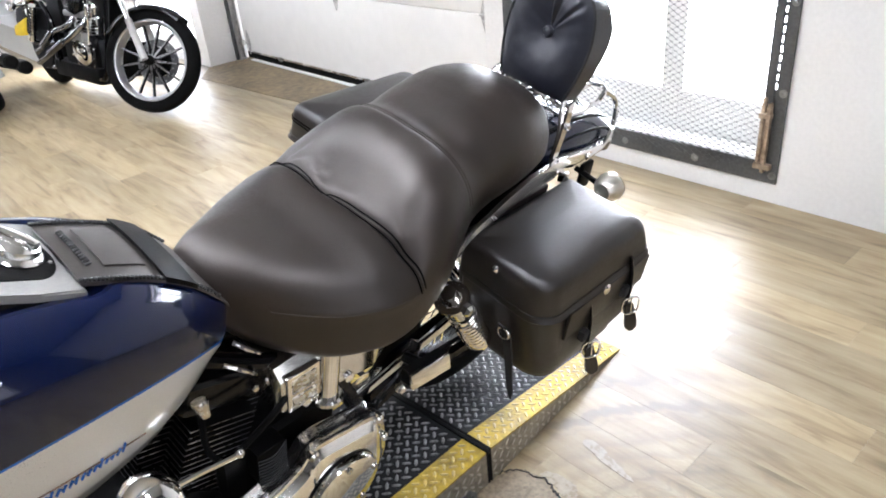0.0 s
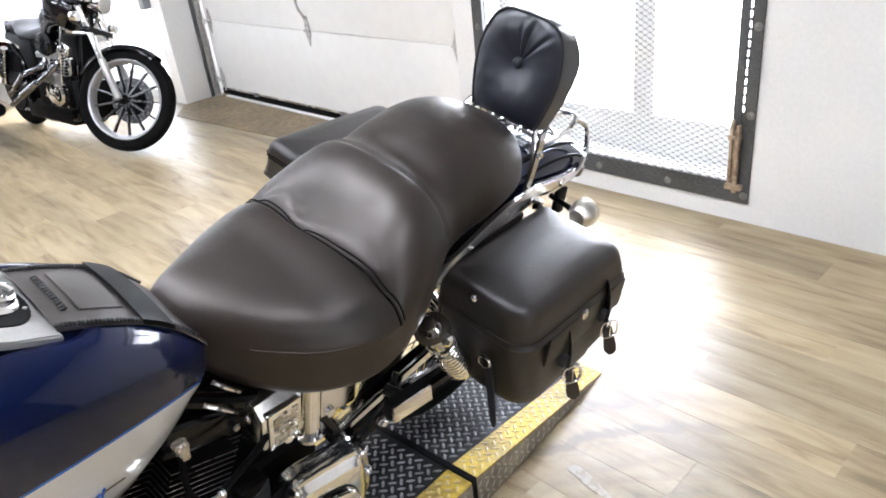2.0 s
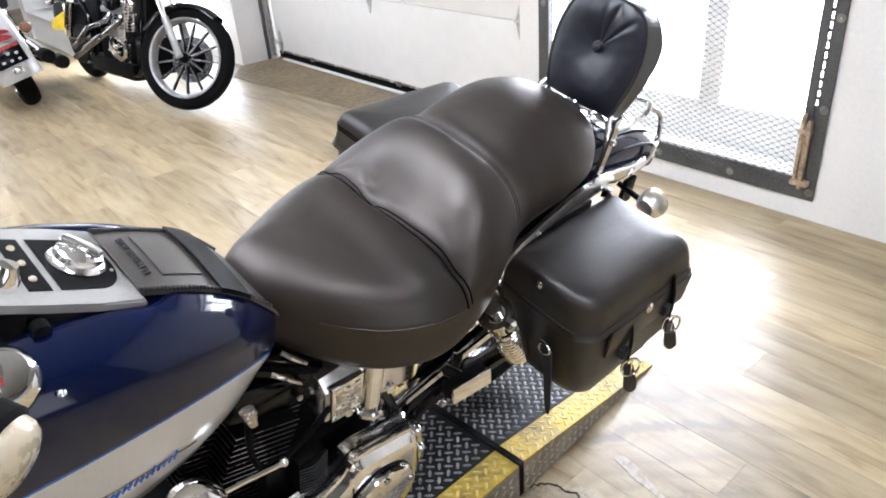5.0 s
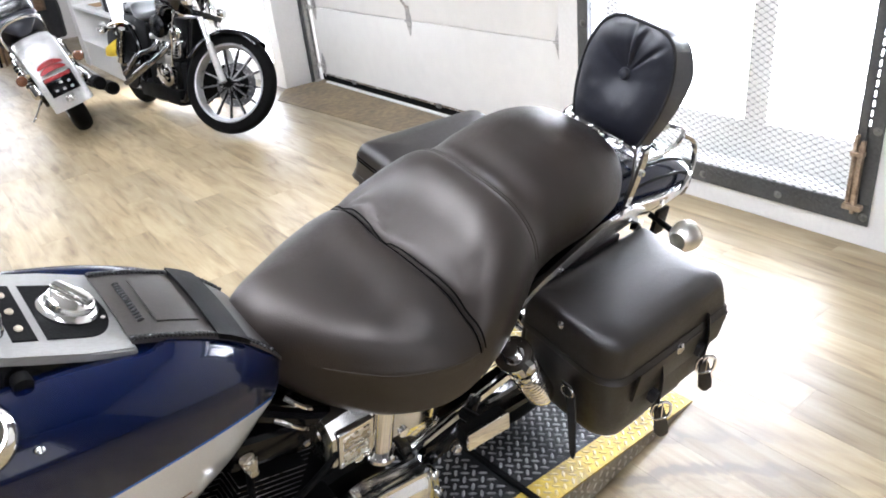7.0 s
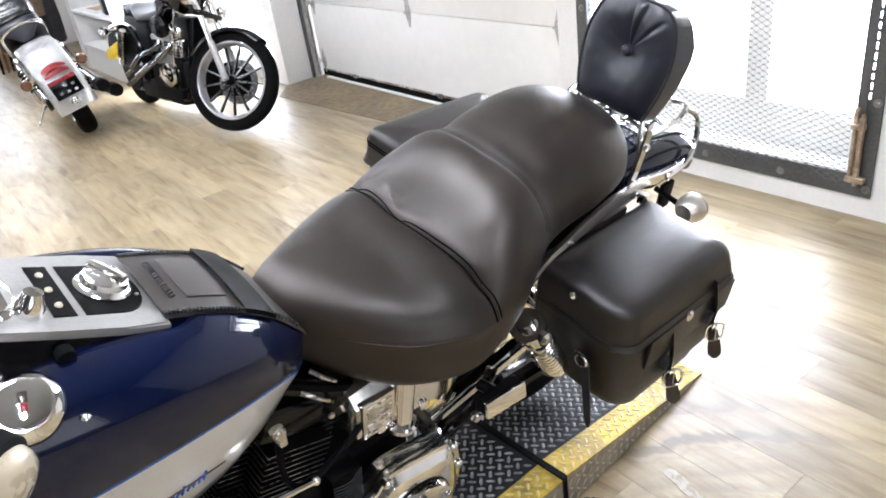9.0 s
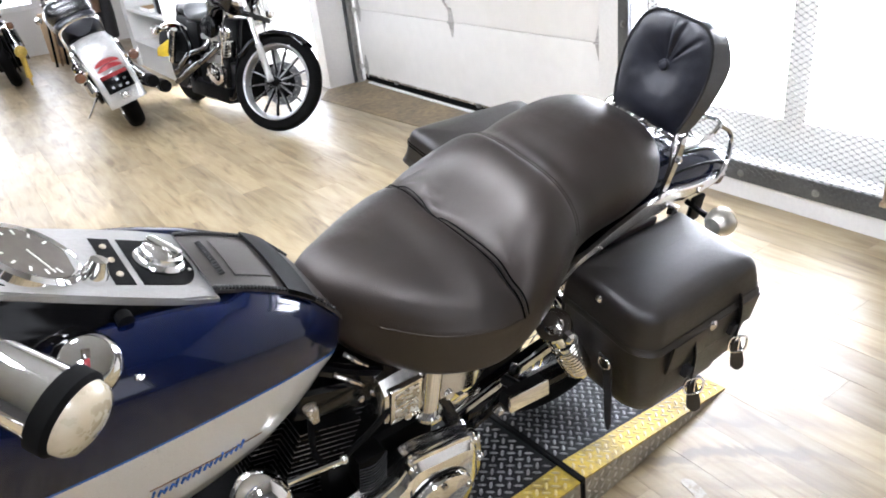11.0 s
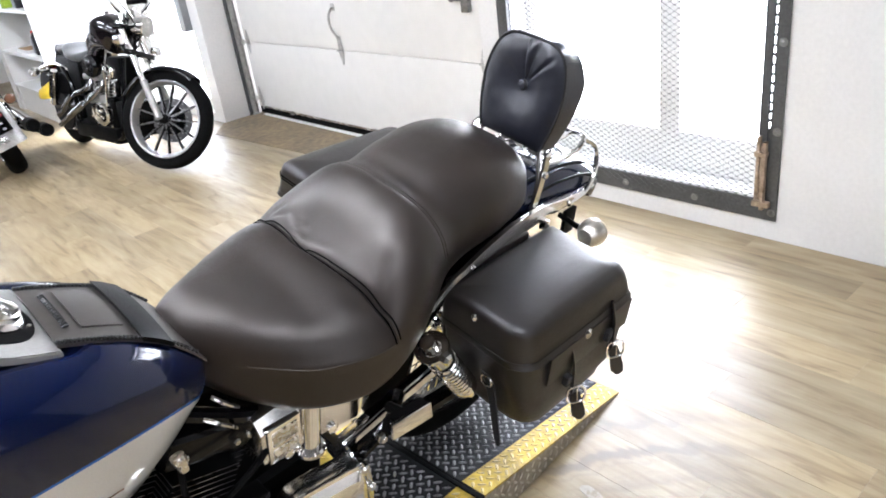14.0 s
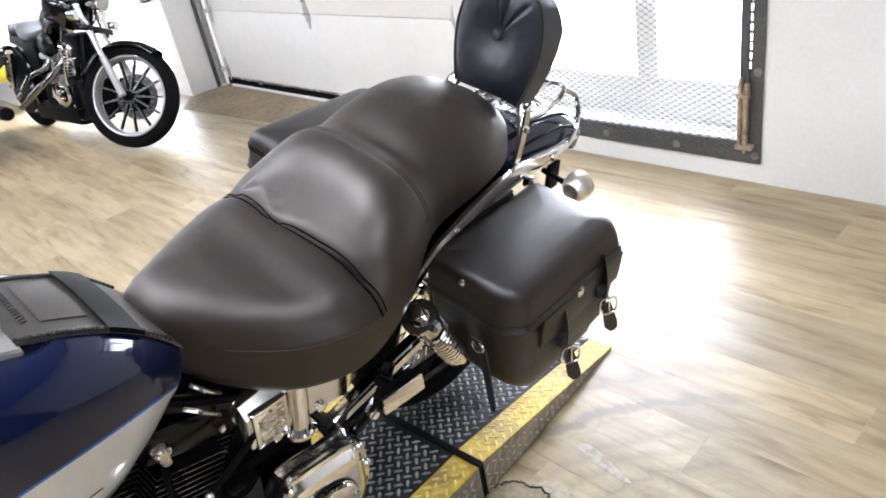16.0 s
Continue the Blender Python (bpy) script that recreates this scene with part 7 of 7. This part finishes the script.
def lugs(x0, x1, y0, y1, height, pitch=0.0225):
    """Raised lozenges of tread plate, in alternating directions, on a sheet whose height is height(x)."""
    bm = bmesh.new()
    # a chequered net at 45 degrees; each lug points at the middle of the next
    r2 = math.sqrt(0.5)
    L, W, T = 0.0125, 0.0040, 0.0024
    lo, hi = int((x0 + y0) * r2 / pitch) - 2, int((x1 + y1) * r2 / pitch) + 2
    lo2, hi2 = int((y0 - x1) * r2 / pitch) - 2, int((y1 - x0) * r2 / pitch) + 2
    for i in range(lo, hi):
        for j in range(lo2, hi2):
            x, y = (i - j) * pitch * r2, (i + j) * pitch * r2
            if not (x0 + 0.009 < x < x1 - 0.009 and y0 + 0.009 < y < y1 - 0.009):
                continue
            a = radians(45 if (i + j) % 2 else -45) + 0.04 * random.uniform(-1, 1)
            c, s = math.cos(a), math.sin(a)
            z = height(x)
            g = (height(x + 0.01) - z) / 0.01
            base, top = [], []
            for u, v in ((-1, 0), (-0.5, -1), (0.5, -1), (1, 0), (0.5, 1), (-0.5, 1)):
                px, py = x + L * u * c - W * v * s, y + L * u * s + W * v * c
                base.append(bm.verts.new((px, py, z + g * (px - x))))
                qx, qy = x + 0.72 * L * u * c - 0.45 * W * v * s, y + 0.72 * L * u * s + 0.45 * W * v * c
                top.append(bm.verts.new((qx, qy, z + g * (qx - x) + T)))
            bm.faces.new(top)
            for k in range(6):
                bm.faces.new((base[k - 1], base[k], top[k], top[k - 1]))
    return bm


def side_lugs(x0, x1, height, y, pitch=0.0265):
    bm = bmesh.new()
    i = 0
    x = x0 + 0.012
    while x < x1 - 0.012:
        z, j = 0.014, 0
        while z < height(x) - 0.012:
            a = radians(45 if (i + j) % 2 else -45)
            c, s = math.cos(a), math.sin(a)
            base, top = [], []
            for u, v in ((-1, 0), (-0.45, -1), (0.45, -1), (1, 0), (0.45, 1), (-0.45, 1)):
                base.append(bm.verts.new((x + 0.011 * u * c - 0.0032 * v * s, y, z + 0.011 * u * s + 0.0032 * v * c)))
                top.append(bm.verts.new((x + 0.007 * u * c - 0.0015 * v * s, y - 0.0016, z + 0.007 * u * s + 0.0015 * v * c)))
            bm.faces.new(top)
            for k in range(6):
                bm.faces.new((base[k - 1], base[k], top[k], top[k - 1]))
            z += pitch * 0.8
            j += 1
        x += pitch
        i += 1
    return bm


def sheet(x0, x1, y0, y1, height, thick=0.005):
    return loft([[(x, y0, height(x) - thick), (x, y1, height(x) - thick), (x, y1, height(x)), (x, y0, height(x))] for x in (x0, x1)])


flat = lambda x: PH - 0.004
slope = lambda x: PH * (1 - x / RL) + 0.004 * x / RL
SKEW = Matrix(((1, 0, 0, 0), (0.055, 1, 0, 0), (0, 0, 1, 0), (0, 0, 0, 1)))
for owner, x0, x1, h, m in ((platform, -1.75, -0.012, flat, Matrix.Identity(4)), (ramp, 0.006, RL, slope, SKEW)):
    part("tread_plate", shift(sheet(x0, x1, ST, PW - ST, h), m), TREAD_BLACK, owner, "worn black diamond plate")
    tagged(part("tread_lug", shift(lugs(x0, x1, ST, PW - ST, h), m), LUG_BLACK, owner, flat=True), kind="stuff")
    for y0, y1 in ((0.0, ST), (PW - ST, PW)):
        part("edge_stripe", shift(sheet(x0, x1, y0, y1, h), m), TREAD_YELLOW, owner, "scuffed yellow safety stripe")
        tagged(part("tread_lug", shift(lugs(x0, x1, y0, y1, h), m), LUG_YELLOW, owner, flat=True), kind="stuff")
    for y, o in ((0.0, 1), (PW, -1)):
        part("side_skirt", shift(loft([[(x, y + 0.004 * o, 0.0), (x, y, 0.0), (x, y, h(x) - 0.0055), (x, y + 0.004 * o, h(x) - 0.0055)] for x in (x0, x1)]), m), TREAD_BARE, owner, "bare steel side")
    tagged(part("tread_lug", shift(side_lugs(x0, x1, h, -0.0002), m), LUG_BARE, owner, flat=True), kind="stuff")
part("end_lip", box(-0.012, 0.0, -0.003, PW + 0.003, PH - 0.012, PH + 0.0, 0.002), BLACK_METAL, platform)
part("end_plate", box(-0.01, -0.004, 0.0, PW, 0.0, PH - 0.012), BLACK_METAL, platform)
part("hinge_strip", box(0.0, 0.006, 0.0, PW, 0.0, PH, 0.001), BLACK_METAL, ramp)
# round tread-plate foot that shows beside the platform
foot = part("foot_disc", turned([(0.172, 0.0), (0.176, 0.003), (0.176, 0.030), (0.172, 0.034), (0.0004, 0.034)], 64, Matrix.Translation((-0.235, 0.070, 0.0))), STEEL, platform, "round galvanised tread-plate foot")
own = lugs(-0.41, -0.05, -0.11, 0.0, lambda x: 0.0342)
drop = [v for v in own.verts if math.hypot(v.co.x + 0.235, v.co.y - 0.070) > 0.165]
bmesh.ops.delete(own, geom=drop, context="VERTS")
tagged(part("tread_lug", own, LUG_BARE, foot, flat=True), kind="stuff")
part("bolt", turned([(0.008, 0), (0.008, 0.006), (0.0004, 0.007)], 6, axis_to((-0.085, -0.02, 0.034), (0, 0, 1))), STEEL, foot)

# ---- worn spots in the vinyl beside the ramp ----
def patch(name, ring, z, mat, label, thick=0.0012):
    bm = bmesh.new()
    a = [bm.verts.new((x, y, z)) for x, y in ring]
    b = [bm.verts.new((x, y, z - thick)) for x, y in ring]
    bm.faces.new(a)
    for i in range(len(ring)):
        bm.faces.new((a[i], a[i - 1], b[i - 1], b[i]))
    return tagged(part(name, bm, mat), label, "floor damage")


def ragged(points, amount, seed, closed=True):
    r = random.Random(seed)
    out = []
    for p in smooth_path([(x, y, 0) for x, y in points], 7, closed):
        out.append((p.x + r.uniform(-amount, amount), p.y + r.uniform(-amount, amount)))
    return out


patch("floor_tear", ragged([(1.22, 1.02), (1.386, 1.028), (1.42, 0.997), (1.437, 0.937), (1.418, 0.877), (1.401, 0.847), (1.34, 0.80), (1.22, 0.82), (1.16, 0.90)], 0.005, 3), 0.0022, DIRTY, "worn dirty patch in the vinyl beside the ramp")
curl = [Vector((x, y, 0.0035)) for x, y in ragged([(1.372, 1.036), (1.395, 1.022), (1.42, 0.997), (1.424, 0.97), (1.437, 0.937), (1.424, 0.90), (1.418, 0.877), (1.401, 0.847)], 0.005, 4, False)]
tagged(part("floor_tear", tube(curl, 0.0026, 6, rounded=False, taper=(0.5, 1.0)), BLACK_CLOTH), "dark ragged edge of torn floor vinyl", "floor damage")
patch("floor_scuff", ragged([(1.60, 0.945), (1.625, 0.925), (1.60, 0.84), (1.578, 0.774), (1.572, 0.80), (1.58, 0.87)], 0.002, 6), 0.0014, SCUFF, "pale scraped scuff on the vinyl floor")
patch("floor_scuff", ragged([(1.445, 0.955), (1.47, 0.94), (1.475, 0.88), (1.45, 0.845), (1.425, 0.85), (1.435, 0.90)], 0.004, 8), 0.0014, SCUFF, "pale scraped scuff on the vinyl floor")

# ---- vinyl planks ----
PLW, PLL = 0.152, 1.22
plank_mesh = {}


def plank_data(length):
    key = round(length, 3)
    if key not in plank_mesh:
        bm = bmesh.new()
        w, l, g, c, z = PLW / 2, length / 2, 0.0002, 0.0006, 0.0
        lo = [bm.verts.new((sx * (w - g), sy * (l - g), -0.006)) for sx, sy in ((-1, -1), (1, -1), (1, 1), (-1, 1))]
        md = [bm.verts.new((sx * (w - g), sy * (l - g), z - 0.0003)) for sx, sy in ((-1, -1), (1, -1), (1, 1), (-1, 1))]
        hi = [bm.verts.new((sx * (w - g - c), sy * (l - g - c), z)) for sx, sy in ((-1, -1), (1, -1), (1, 1), (-1, 1))]
        bm.faces.new(hi)
        for k in range(4):
            bm.faces.new((lo[k - 1], lo[k], md[k], md[k - 1]))
            bm.faces.new((md[k - 1], md[k], hi[k], hi[k - 1]))
        bmesh.ops.recalc_face_normals(bm, faces=bm.faces)
        me = bpy.data.meshes.new("plank")
        bm.to_mesh(me)
        bm.free()
        me.materials.append(PLANK)
        plank_mesh[key] = me
    return plank_mesh[key]


rng = random.Random(5)
verts, faces = [], []
count = 0
x = 3.196 - PLW / 2
i = 0
while x > -6.05:
    y = -6.05 - (i * 0.47) % PLL
    while y < 10.8:
        a, b = max(y, -6.05), min(y + PLL, 10.8)
        # the concrete threshold and the pier cut the boards
        lim = []
        if x > 2.93:
            if b > 2.93 and a < 5.6:
                if a < 2.93:
                    b = 2.93
                else:
                    y += PLL
                    continue
            elif b > 5.6:
                y += PLL
                continue
        if b - a > 0.05:
            near = 0.3 < x < 3.3 and -0.3 < (a + b) / 2 < 7.2 or (x <= 0.3 and x > -0.6 and 1.5 < (a + b) / 2 < 7.5)
            if near and count < 298:
                ob = new("plank", plank_data(b - a))
                ob.matrix_basis = pose(x, (a + b) / 2, 0)
                ob.parent = floor
                count += 1
            else:
                n = len(verts)
                g = 0.0002
                x0, x1 = x - PLW / 2 + g, x + PLW / 2 - g
                verts += [(x0, a + g, 0), (x1, a + g, 0), (x1, b - g, 0), (x0, b - g, 0), (x0, a + g, -0.006), (x1, a + g, -0.006), (x1, b - g, -0.006), (x0, b - g, -0.006)]
                faces += [(n, n + 1, n + 2, n + 3), (n + 4, n + 5, n + 1, n), (n + 5, n + 6, n + 2, n + 1), (n + 6, n + 7, n + 3, n + 2), (n + 7, n + 4, n, n + 3)]
        y += PLL
    x -= PLW
    i += 1
me = bpy.data.meshes.new("plank_field")
me.from_pydata(verts, [], faces)
me.materials.append(PLANK_REST)
field = new("plank_field", me)
field.parent = floor
tagged(field, kind="stuff")
